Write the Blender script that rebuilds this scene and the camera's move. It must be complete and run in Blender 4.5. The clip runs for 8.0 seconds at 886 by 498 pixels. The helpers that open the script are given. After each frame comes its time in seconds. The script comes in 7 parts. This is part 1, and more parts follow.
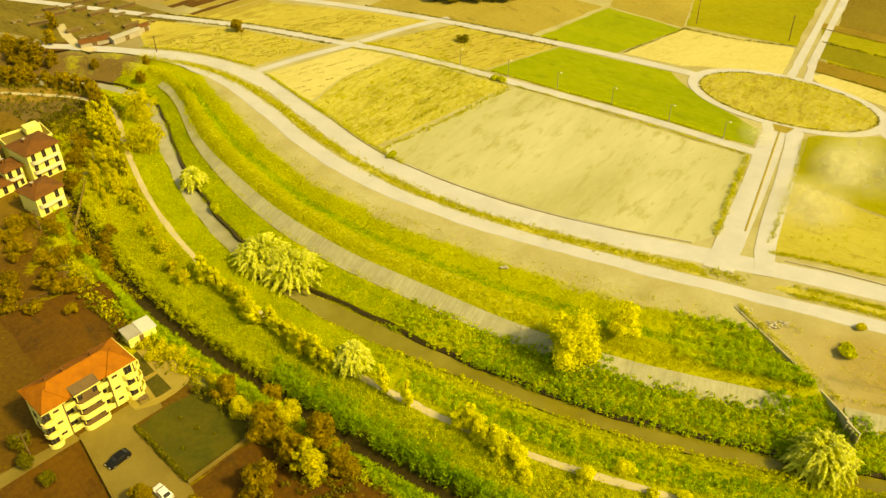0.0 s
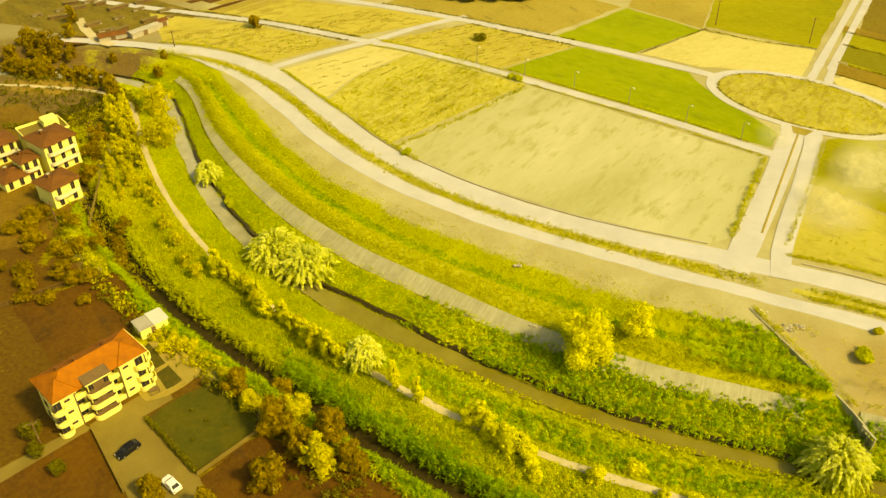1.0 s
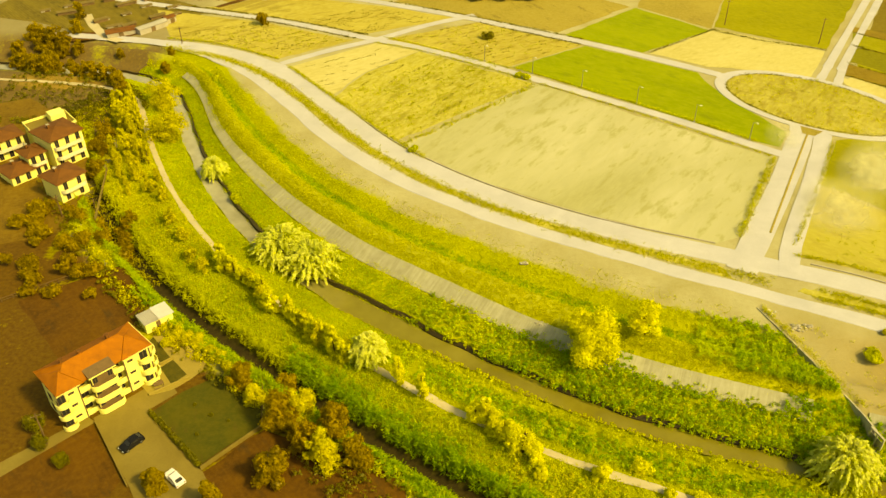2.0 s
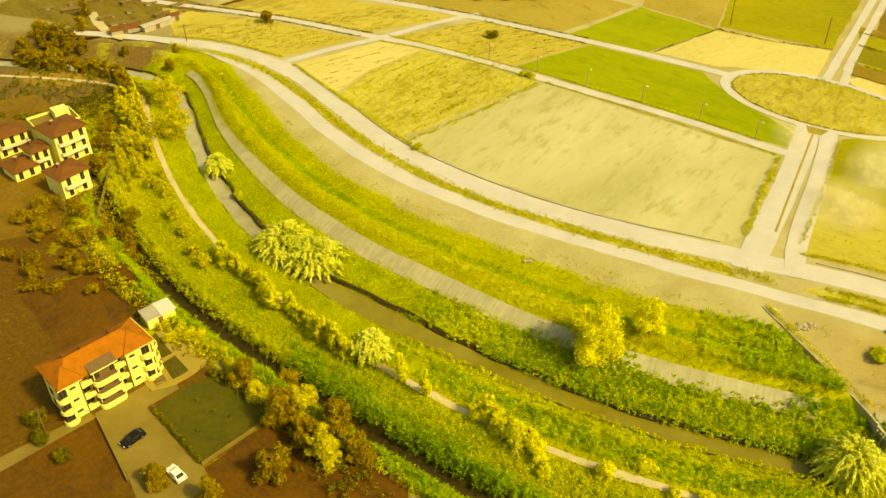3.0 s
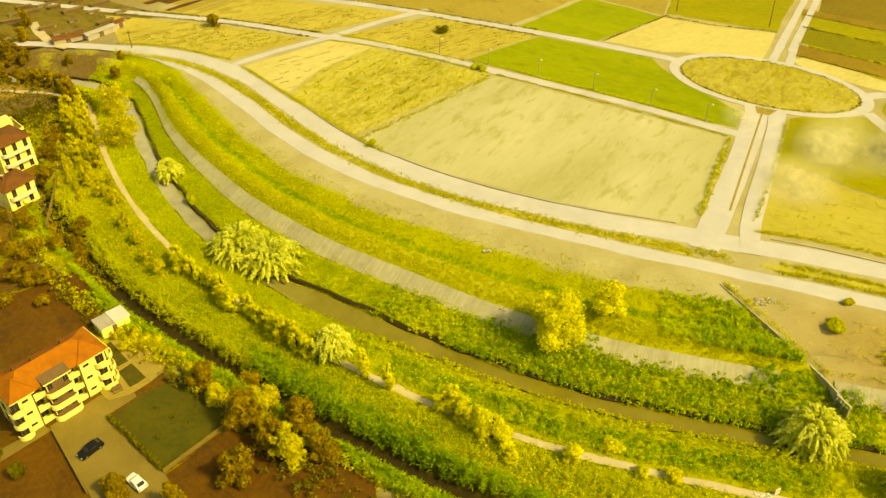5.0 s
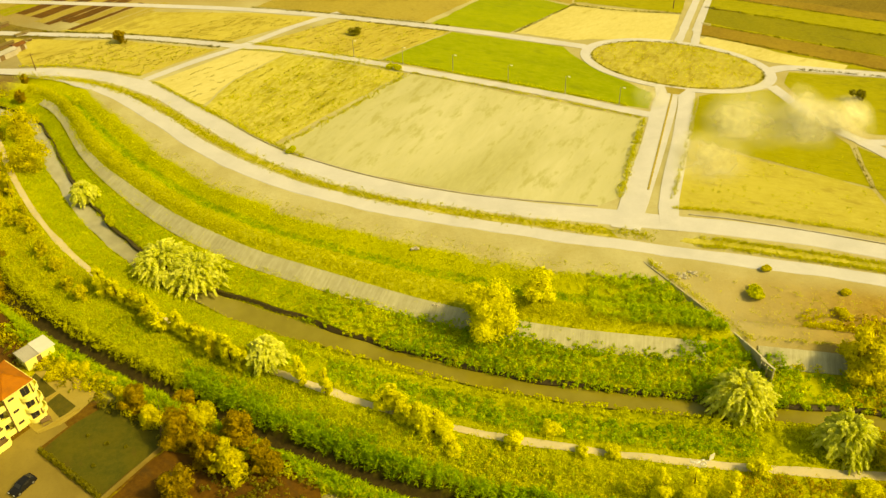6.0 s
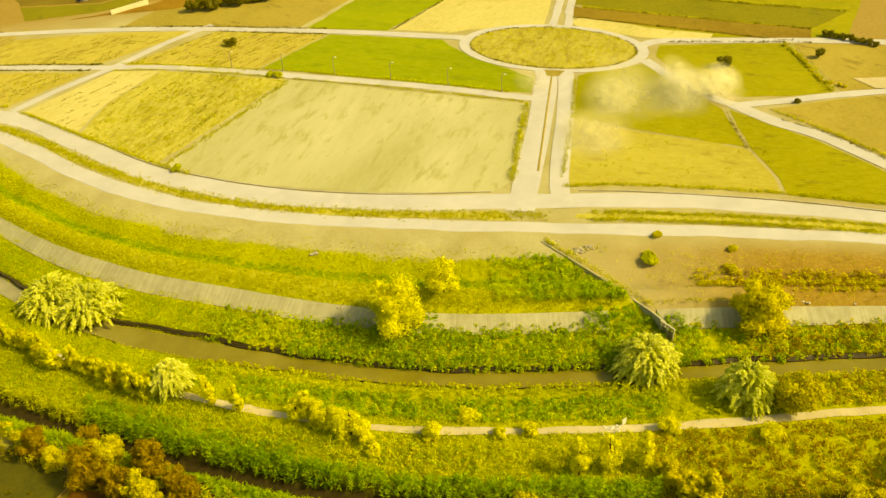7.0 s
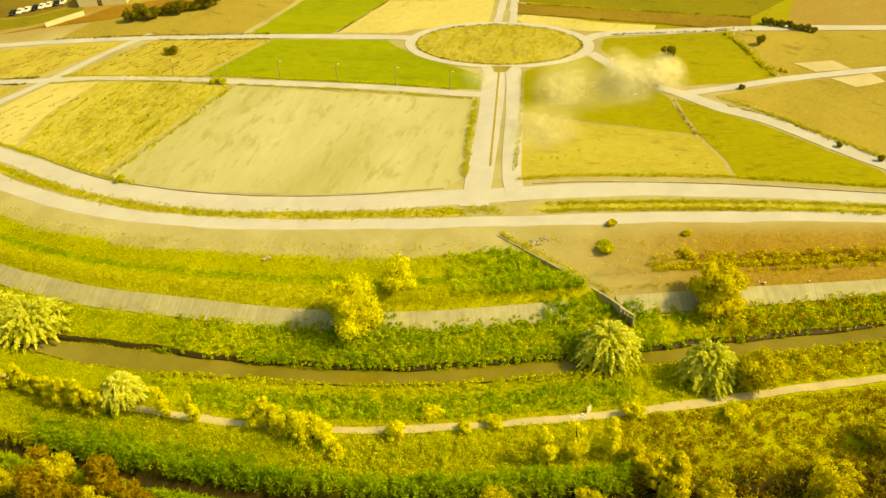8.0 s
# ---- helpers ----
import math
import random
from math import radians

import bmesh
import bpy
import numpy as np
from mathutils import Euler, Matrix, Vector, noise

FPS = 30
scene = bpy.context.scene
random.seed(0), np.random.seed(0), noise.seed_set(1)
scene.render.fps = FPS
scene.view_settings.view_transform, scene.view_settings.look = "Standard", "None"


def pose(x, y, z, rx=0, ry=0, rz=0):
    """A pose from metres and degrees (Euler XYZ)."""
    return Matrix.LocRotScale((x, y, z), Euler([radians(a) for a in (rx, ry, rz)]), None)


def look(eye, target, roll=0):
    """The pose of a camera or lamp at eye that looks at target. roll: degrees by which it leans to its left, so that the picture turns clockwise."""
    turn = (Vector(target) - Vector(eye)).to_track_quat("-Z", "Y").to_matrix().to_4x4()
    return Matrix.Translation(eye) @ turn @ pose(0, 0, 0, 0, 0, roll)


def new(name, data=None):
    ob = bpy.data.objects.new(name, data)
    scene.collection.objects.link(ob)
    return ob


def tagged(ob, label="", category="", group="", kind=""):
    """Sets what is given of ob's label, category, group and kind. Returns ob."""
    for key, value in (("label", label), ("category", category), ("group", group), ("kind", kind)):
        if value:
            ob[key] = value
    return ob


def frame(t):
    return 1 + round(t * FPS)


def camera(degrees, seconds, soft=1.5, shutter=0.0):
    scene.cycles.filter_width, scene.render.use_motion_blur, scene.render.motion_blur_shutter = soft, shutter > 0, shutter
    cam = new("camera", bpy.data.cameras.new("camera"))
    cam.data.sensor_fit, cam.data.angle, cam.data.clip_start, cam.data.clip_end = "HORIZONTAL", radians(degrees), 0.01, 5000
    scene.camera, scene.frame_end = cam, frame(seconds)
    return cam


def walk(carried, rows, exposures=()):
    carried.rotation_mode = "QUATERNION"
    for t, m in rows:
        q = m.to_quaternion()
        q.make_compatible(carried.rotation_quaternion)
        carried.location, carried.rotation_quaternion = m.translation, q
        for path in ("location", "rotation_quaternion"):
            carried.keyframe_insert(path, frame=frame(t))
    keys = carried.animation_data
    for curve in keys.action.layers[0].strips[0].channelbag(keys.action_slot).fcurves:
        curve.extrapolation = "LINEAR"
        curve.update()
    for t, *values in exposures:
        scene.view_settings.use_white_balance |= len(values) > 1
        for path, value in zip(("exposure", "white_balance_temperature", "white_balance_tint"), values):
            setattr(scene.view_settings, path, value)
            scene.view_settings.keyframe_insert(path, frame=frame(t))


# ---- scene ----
cam = camera(55.14, 8.0, 1.45)
PATH = [
    (0, (0.000, 0.000, 117.000), (0.002, 79.850, 56.801), -0.894),
    (0.5, (0.188, -0.011, 116.360), (-0.896, 79.897, 56.248), -0.788),
    (1, (0.333, 0.003, 115.695), (-1.393, 79.969, 55.675), -0.732),
    (1.5, (0.163, -0.037, 115.008), (-1.887, 79.999, 55.092), -0.627),
    (3, (0.141, -0.063, 113.012), (-2.647, 80.179, 53.401), -0.428),
    (3.5, (0.572, -0.306, 112.400), (-1.938, 80.037, 52.913), -0.642),
    (4, (0.976, -0.416, 111.727), (-0.550, 80.033, 52.350), -0.915),
    (5.5, (1.763, -0.642, 110.222), (6.282, 79.726, 50.888), -1.940),
    (6, (2.738, -1.353, 110.540), (11.837, 78.431, 50.944), -2.861),
    (6.5, (3.453, -2.123, 110.842), (17.937, 76.559, 50.847), -3.769),
    (7, (4.279, -2.230, 109.318), (23.976, 75.319, 49.332), -4.655),
    (7.5, (4.312, -1.679, 106.559), (27.844, 75.123, 46.997), -4.980),
    (8, (4.082, -1.739, 105.969), (29.031, 74.654, 46.456), -5.037),
]
EXPOSURES = [(0.0, 0.18, 30000, -12), (8.0, 0.18, 30000, -12)]
walk(cam, [(t, look(eye, target, roll)) for t, eye, target, roll in PATH], EXPOSURES)

# ---- daylight: warm sun from the south-east, open sky ----
SUN_TO = Vector((0.72, -0.42, 0.84)).normalized()
world = bpy.data.worlds.new("world")
scene.world = world
world.use_nodes = True
sky = world.node_tree.nodes.new("ShaderNodeTexSky")
sky.sky_type = "NISHITA"
sky.sun_disc = False
sky.sun_elevation = math.asin(SUN_TO.z)
sky.sun_rotation = math.atan2(SUN_TO.x, SUN_TO.y)
sky.dust_density = 3.0
bg = world.node_tree.nodes["Background"]
bg.inputs["Strength"].default_value = 0.15
world.node_tree.links.new(sky.outputs[0], bg.inputs["Color"])
sun = new("sun", bpy.data.lights.new("sun", "SUN"))
sun.data.energy = 3.6
sun.data.angle = radians(7.0)
sun.data.color = (1.0, 0.90, 0.72)
sun.matrix_world = Matrix.Translation((0, 0, 200)) @ SUN_TO.to_track_quat("Z", "Y").to_matrix().to_4x4()

# ---- materials ----
def base_mat(name, rough=0.9):
    m = bpy.data.materials.new(name)
    m.use_nodes = True
    n, l = m.node_tree.nodes, m.node_tree.links
    p = n["Principled BSDF"]
    p.inputs["Roughness"].default_value = rough
    p.inputs["Specular IOR Level"].default_value = 0.25
    return m, n, l, p


def ramp(n, l, src, stops):
    r = n.new("ShaderNodeValToRGB")
    e = r.color_ramp.elements
    while len(e) < len(stops):
        e.new(0.5)
    for k, (pos, c) in zip(e, stops):
        k.position, k.color = pos, (*c, 1)
    l.new(src, r.inputs["Fac"])
    return r.outputs["Color"]


def noise_node(n, l, vec, scale, detail=5, rough=0.55, dist=0.0):
    t = n.new("ShaderNodeTexNoise")
    t.inputs["Scale"].default_value = scale
    t.inputs["Detail"].default_value = detail
    t.inputs["Roughness"].default_value = rough
    t.inputs["Distortion"].default_value = dist
    if vec is not None:
        l.new(vec, t.inputs["Vector"])
    return t.outputs["Fac"]


def mix(n, l, fac, a, b, mode="MIX"):
    x = n.new("ShaderNodeMix")
    x.data_type, x.blend_type = "RGBA", mode
    for sock, v in ((x.inputs[0], fac), (x.inputs[6], a), (x.inputs[7], b)):
        if isinstance(v, (int, float)):
            sock.default_value = v
        elif isinstance(v, tuple):
            sock.default_value = (*v, 1)
        else:
            l.new(v, sock)
    return x.outputs[2]


def math_node(n, l, op, a, b=0.0, c=None, clamp=False):
    x = n.new("ShaderNodeMath")
    x.operation, x.use_clamp = op, clamp
    for i, v in enumerate((a, b) if c is None else (a, b, c)):
        if isinstance(v, (int, float)):
            x.inputs[i].default_value = v
        else:
            l.new(v, x.inputs[i])
    return x.outputs[0]


def coords(n, l, turn=0.0, stretch=(1, 1, 1)):
    """World place in axes turned about z, then stretched: for patterns with a direction."""
    g = n.new("ShaderNodeNewGeometry")
    mp = n.new("ShaderNodeMapping")
    mp.vector_type = "TEXTURE"
    mp.inputs["Rotation"].default_value = (0, 0, turn)
    mp.inputs["Scale"].default_value = tuple(1 / k for k in stretch)
    l.new(g.outputs["Position"], mp.inputs["Vector"])
    return mp.outputs["Vector"]


def bump(n, l, p, height, strength=0.4, dist=0.2):
    b = n.new("ShaderNodeBump")
    b.inputs["Strength"].default_value = strength
    b.inputs["Distance"].default_value = dist
    l.new(height, b.inputs["Height"])
    l.new(b.outputs["Normal"], p.inputs["Normal"])


def field_mat(name, a, b, c, patch=0.06, turn=0.0, rows=0.0, row_amount=0.3, spots=0.0, spot_col=(0.2, 0.14, 0.05), long=1.0):
    """Soil or crop: two colours in large patches, a third in small grain, drill rows, dark tufts."""
    m, n, l, p = base_mat(name, 0.95)
    v = coords(n, l, turn, (1, long, 1))
    big = noise_node(n, l, v, patch, 4, 0.6, 0.6)
    small = noise_node(n, l, v, 0.9, 7, 0.75)
    mid = noise_node(n, l, v, 0.28, 5, 0.7, 0.8)
    col = ramp(n, l, big, [(0.32, a), (0.68, b)])
    col = mix(n, l, math_node(n, l, "MULTIPLY", ramp(n, l, mid, [(0.45, (0, 0, 0)), (0.68, (1, 1, 1))]), 0.25), col, tuple(k * 0.8 for k in a))
    col = mix(n, l, math_node(n, l, "MULTIPLY", ramp(n, l, small, [(0.42, (0, 0, 0)), (0.72, (1, 1, 1))]), 0.7), col, c)
    h = small
    if rows:
        w = n.new("ShaderNodeTexWave")
        w.inputs["Scale"].default_value = rows
        w.inputs["Distortion"].default_value = 1.2
        w.inputs["Detail"].default_value = 2
        w.inputs["Detail Scale"].default_value = 0.6
        l.new(coords(n, l, turn), w.inputs["Vector"])
        col = mix(n, l, math_node(n, l, "MULTIPLY", w.outputs["Fac"], row_amount), col, tuple(k * 0.62 for k in a))
        h = math_node(n, l, "ADD", small, math_node(n, l, "MULTIPLY", w.outputs["Fac"], row_amount))
    if spots:
        sp = noise_node(n, l, coords(n, l, turn, (1, 0.3, 1)), 0.35, 5, 0.65)
        far = noise_node(n, l, v, 0.03, 2)
        lim = math_node(n, l, "ADD", sp, math_node(n, l, "MULTIPLY", far, 0.25))
        f = math_node(n, l, "MULTIPLY", ramp(n, l, lim, [(0.755 - spots * 0.05, (0, 0, 0)), (0.86 - spots * 0.05, (1, 1, 1))]), 0.6)
        col = mix(n, l, f, col, spot_col)
    l.new(col, p.inputs["Base Color"])
    bump(n, l, p, h, 0.5, 0.15)
    return m


def road_mat(name, a, b, rut=(0.3, 0.25, 0.16)):
    m, n, l, p = base_mat(name, 0.92)
    v = coords(n, l)
    big = noise_node(n, l, v, 0.12, 5, 0.6, 0.5)
    small = noise_node(n, l, v, 2.5, 6, 0.7)
    col = ramp(n, l, big, [(0.3, a), (0.7, b)])
    col = mix(n, l, math_node(n, l, "MULTIPLY", ramp(n, l, small, [(0.5, (0, 0, 0)), (0.75, (1, 1, 1))]), 0.45), col, rut)
    l.new(col, p.inputs["Base Color"])
    bump(n, l, p, small, 0.35, 0.05)
    return m


def leaf_mat(name, dark, mid, light, shine=0.3, vary=0.4):
    """Leaves: each its own tone, clumps lean to one tone or another, some light comes through."""
    m, n, l, p = base_mat(name, 0.55)
    p.inputs["Specular IOR Level"].default_value = shine
    g = n.new("ShaderNodeNewGeometry")
    clump = noise_node(n, l, g.outputs["Position"], 0.4, 4, 0.65)
    broad = noise_node(n, l, g.outputs["Position"], 0.06, 3, 0.6)
    t = math_node(n, l, "ADD", math_node(n, l, "MULTIPLY", g.outputs["Random Per Island"], vary), math_node(n, l, "MULTIPLY_ADD", clump, 0.8, math_node(n, l, "MULTIPLY_ADD", broad, 0.9, -0.58)), clamp=True)
    col = ramp(n, l, t, [(0.05, dark), (0.5, mid), (0.95, light)])
    l.new(col, p.inputs["Base Color"])
    tr = n.new("ShaderNodeBsdfTranslucent")
    l.new(col, tr.inputs["Color"])
    ms = n.new("ShaderNodeMixShader")
    ms.inputs["Fac"].default_value = 0.5
    l.new(p.outputs[0], ms.inputs[1])
    l.new(tr.outputs[0], ms.inputs[2])
    l.new(ms.outputs[0], n["Material Output"].inputs["Surface"])
    return m


def plain_mat(name, col, rough=0.7, vary=0.25, scale=1.5, metal=0.0, bumpy=0.15):
    m, n, l, p = base_mat(name, rough)
    p.inputs["Metallic"].default_value = metal
    v = coords(n, l)
    big = noise_node(n, l, v, scale * 0.25, 4, 0.6, 0.4)
    small = noise_node(n, l, v, scale * 6, 5, 0.6)
    f = math_node(n, l, "ADD", math_node(n, l, "MULTIPLY", big, 0.65), math_node(n, l, "MULTIPLY", small, 0.35))
    l.new(ramp(n, l, f, [(0.3, tuple(c * (1 - vary) for c in col)), (0.7, tuple(min(1, c * (1 + vary * 0.5)) for c in col))]), p.inputs["Base Color"])
    if bumpy:
        bump(n, l, p, small, bumpy, 0.03)
    return m


STRAW = field_mat("dry straw stubble", (0.37, 0.303, 0.0555), (0.48, 0.41, 0.096), (0.54, 0.475, 0.155), 0.05, 2.16, 0.5, 0.16, 1.6, (0.222, 0.17, 0.0296), 0.4)
STRAW_B = field_mat("mown straw field", (0.47, 0.41, 0.14), (0.56, 0.50, 0.21), (0.62, 0.57, 0.28), 0.04, 2.16, 0.8, 0.12, 0.7, (0.35, 0.29, 0.07), 0.4)
ROUGH = field_mat("rough yellow grass", (0.28, 0.255, 0.022), (0.45, 0.40, 0.075), (0.60, 0.55, 0.22), 0.11, -0.61, 0, 0, 1.8, (0.21, 0.19, 0.018), 0.4)
PLOUGH = field_mat("pale harrowed soil", (0.345, 0.335, 0.155), (0.50, 0.485, 0.31), (0.44, 0.42, 0.23), 0.035, -0.61, 0, 0, 1.9, (0.305, 0.295, 0.10), 0.22)
CROP = field_mat("green crop field", (0.19, 0.245, 0.014), (0.265, 0.31, 0.022), (0.34, 0.36, 0.04), 0.05, 0.94, 0.45, 0.22, 1.2, (0.15, 0.185, 0.013), 0.3)
OLIVE = field_mat("olive green meadow", (0.21, 0.205, 0.012), (0.31, 0.29, 0.022), (0.37, 0.345, 0.04), 0.03, 1.0, 0.3, 0.12, 0.9, (0.15, 0.13, 0.012), 0.4)
TAN = field_mat("tan fallow field", (0.266, 0.207, 0.0407), (0.363, 0.289, 0.0666), (0.4, 0.333, 0.0962), 0.03, 0.5, 0, 0, 1.1, (0.178, 0.133, 0.0296))
TAN_PALE = field_mat("pale fallow field", (0.32, 0.275, 0.045), (0.41, 0.36, 0.075), (0.47, 0.42, 0.11), 0.03, 1.0, 0, 0, 1.0, (0.24, 0.19, 0.035), 0.4)
EARTH = field_mat("brown turned earth", (0.070, 0.030, 0.003), (0.125, 0.054, 0.005), (0.165, 0.078, 0.009), 0.10, 0.7, 0.4, 0.06, 1.4, (0.05, 0.03, 0.008))
RUST_EARTH = field_mat("reddish fallow earth", (0.19, 0.10, 0.012), (0.27, 0.155, 0.02), (0.32, 0.19, 0.03), 0.06, 0.3, 0, 0, 0.8, (0.12, 0.08, 0.01))
VILLAGE = field_mat("trodden brown yard", (0.12, 0.066, 0.007), (0.19, 0.11, 0.014), (0.25, 0.16, 0.028), 0.14, 0.3, 0, 0, 1.2, (0.08, 0.045, 0.006))
LAWN = field_mat("dull green yard grass", (0.050, 0.056, 0.005), (0.085, 0.075, 0.007), (0.11, 0.095, 0.012), 0.16, 0.2, 0, 0, 1.2, (0.085, 0.05, 0.010))
SCRUB = field_mat("oval island scrub", (0.29, 0.255, 0.04), (0.43, 0.375, 0.085), (0.52, 0.47, 0.15), 0.22, -0.63, 0, 0, 1.8, (0.21, 0.165, 0.025), 0.45)
FARM = field_mat("dry olive farm ground", (0.111, 0.0814, 0.0111), (0.2, 0.148, 0.0237), (0.281, 0.222, 0.0518), 0.12, 0.75, 0.35, 0.35, 1.4, (0.0666, 0.0481, 0.0104), 0.3)
DARKGREEN = field_mat("dark green strip", (0.163, 0.155, 0.0111), (0.222, 0.2, 0.0163), (0.259, 0.237, 0.0259), 0.06, 0.78, 0.5, 0.2, 0.6, (0.0888, 0.074, 0.0111))
RUST = field_mat("rusty fallow strip", (0.185, 0.118, 0.0148), (0.266, 0.185, 0.0259), (0.318, 0.237, 0.0444), 0.06, 0.78, 0.5, 0.2, 0.8, (0.111, 0.0666, 0.0111))
DEEP = field_mat("brown far plough", (0.148, 0.104, 0.0118), (0.207, 0.155, 0.0207), (0.266, 0.207, 0.037), 0.05, 0.78, 0.4, 0.25, 0.8, (0.0962, 0.0666, 0.0104))
DIRT = road_mat("pale gravel road", (0.43, 0.425, 0.44), (0.51, 0.505, 0.525), (0.40, 0.385, 0.36))
TRACK = road_mat("sandy track", (0.44, 0.375, 0.22), (0.53, 0.47, 0.32), (0.37, 0.30, 0.16))
TERRACE = road_mat("pale yard paving", (0.27, 0.205, 0.05), (0.36, 0.28, 0.08), (0.22, 0.16, 0.04))
BED = field_mat("dark planted bed", (0.05, 0.048, 0.006), (0.085, 0.07, 0.009), (0.12, 0.10, 0.014), 0.3, 0.2, 0, 0, 0.6, (0.04, 0.03, 0.008))
PAVED = road_mat("ochre yard paving", (0.17, 0.125, 0.030), (0.24, 0.18, 0.05), (0.14, 0.10, 0.025))
# near-black brown standing in for the shade under the canal reeds
SHADE_BROWN = plain_mat("bank shade brown", (0.0518, 0.037, 0.0133), 0.5, 0.4, 1.5)
CONCRETE = plain_mat("weathered concrete", (0.459, 0.429, 0.311), 0.85, 0.35, 1.0)


def lining_mat():
    """Old concrete panels: blotches, and stains that run down the slope."""
    m, n, l, p = base_mat("stained lining concrete", 0.88)
    tc, oi = n.new("ShaderNodeTexCoord"), n.new("ShaderNodeObjectInfo")
    sh = n.new("ShaderNodeVectorMath")
    sc = n.new("ShaderNodeVectorMath")
    sc.operation = "SCALE"
    sc.inputs[0].default_value = (37.0, 11.0, 5.0)
    l.new(oi.outputs["Random"], sc.inputs["Scale"])
    l.new(tc.outputs["Object"], sh.inputs[0])
    l.new(sc.outputs[0], sh.inputs[1])
    mp = n.new("ShaderNodeMapping")
    mp.inputs["Scale"].default_value = (1.6, 0.12, 1.0)
    l.new(sh.outputs[0], mp.inputs["Vector"])
    streak = noise_node(n, l, mp.outputs["Vector"], 1.4, 5, 0.7)
    blot = noise_node(n, l, coords(n, l), 0.5, 5, 0.65)
    f = math_node(n, l, "ADD", math_node(n, l, "MULTIPLY", streak, 0.6), math_node(n, l, "MULTIPLY", blot, 0.4))
    col = ramp(n, l, f, [(0.3, (0.27, 0.265, 0.155)), (0.48, (0.37, 0.355, 0.235)), (0.66, (0.45, 0.435, 0.31))])
    tone = math_node(n, l, "MULTIPLY_ADD", oi.outputs["Random"], 0.16, 0.9)
    l.new(mix(n, l, 1.0, col, tone, "MULTIPLY"), p.inputs["Base Color"])
    bump(n, l, p, blot, 0.3, 0.03)
    return m


LINING = lining_mat()
KERB = plain_mat("kerb concrete", (0.407, 0.37, 0.296), 0.85, 0.3)
WALL_CREAM = plain_mat("cream render", (0.88, 0.82, 0.28), 0.85, 0.10, 0.8)
WALL_WHITE = plain_mat("white render", (0.68, 0.629, 0.442), 0.85, 0.12, 0.8)
TILE = plain_mat("orange clay tile", (0.36, 0.118, 0.015), 0.75, 0.35, 2.0)
TILE_OLD = plain_mat("old brown clay tile", (0.178, 0.0703, 0.0185), 0.8, 0.35, 2.0)
GLASS_DARK = plain_mat("dark window glass", (0.03, 0.03, 0.03), 0.12, 0.2, 1, 0, 0)
WOOD = plain_mat("weathered wood", (0.178, 0.111, 0.0518), 0.8, 0.35, 3)
METAL = plain_mat("galvanised steel", (0.333, 0.326, 0.311), 0.45, 0.2, 3, 0.8, 0)
BARK = plain_mat("bark", (0.118, 0.0814, 0.0444), 0.9, 0.4, 4, 0, 0.5)
PAINT_BLACK = plain_mat("black car paint", (0.012, 0.012, 0.013), 0.22, 0.05, 1, 0, 0)
PAINT_WHITE = plain_mat("white car paint", (0.80, 0.79, 0.76), 0.25, 0.03, 1, 0, 0)
RUBBER = plain_mat("black rubber", (0.02, 0.02, 0.02), 0.8, 0.2, 4)
SHEET = plain_mat("grey roofing sheet", (0.407, 0.385, 0.333), 0.6, 0.25, 1)
SHEET_OLD = plain_mat("rusty roofing sheet", (0.20, 0.145, 0.05), 0.7, 0.4, 1)
LITTER = plain_mat("white plastic litter", (0.592, 0.577, 0.533), 0.5, 0.1, 4)
LEAF_REED = leaf_mat("lush reed leaves", (0.11, 0.24, 0.009), (0.33, 0.48, 0.02), (0.62, 0.69, 0.05))
LEAF_HERB = leaf_mat("lime green herbs", (0.24, 0.36, 0.014), (0.50, 0.60, 0.03), (0.72, 0.74, 0.07), 0.3, 0.35)
LEAF_BANK = leaf_mat("sunlit bank grass", (0.44, 0.47, 0.022), (0.63, 0.64, 0.04), (0.77, 0.74, 0.08), 0.2, 0.28)
LEAF_DRY = leaf_mat("dry roadside grass", (0.475, 0.458, 0.044), (0.616, 0.598, 0.0792), (0.722, 0.686, 0.15), 0.2, 0.3)
LEAF_TREE = leaf_mat("tree leaves", (0.101, 0.101, 0.00936), (0.226, 0.203, 0.0172), (0.359, 0.32, 0.0351))
LEAF_WILLOW = leaf_mat("silvery willow leaves", (0.52, 0.57, 0.09), (0.76, 0.78, 0.18), (0.88, 0.87, 0.30))
LEAF_GOLD = leaf_mat("yellowing poplar leaves", (0.38, 0.35, 0.016), (0.66, 0.60, 0.04), (0.84, 0.78, 0.09), 0.3, 0.5)
LEAF_YELLOW = leaf_mat("pale yellow young leaves", (0.58, 0.57, 0.04), (0.82, 0.79, 0.09), (0.92, 0.89, 0.19), 0.3, 0.4)
LEAF_RUST = leaf_mat("golden brown leaves", (0.19, 0.125, 0.008), (0.39, 0.28, 0.02), (0.57, 0.43, 0.045))


# ---- plan: curves that run along the canal ----
def smooth(c, n=12):
    """A Catmull-Rom line through control points, with straight ends."""
    c = np.asarray(c, float)
    c = np.vstack([2 * c[0] - c[1], c, 2 * c[-1] - c[-2]])
    u = np.linspace(0, 1, n, endpoint=False)[:, None]
    out = [0.5 * (2 * b + (d - a) * u + (2 * a - 5 * b + 4 * d - e) * u**2 + (3 * b - a - 3 * d + e) * u**3) for a, b, d, e in zip(c, c[1:], c[2:], c[3:])]
    return np.vstack(out + [c[-2:-1]])


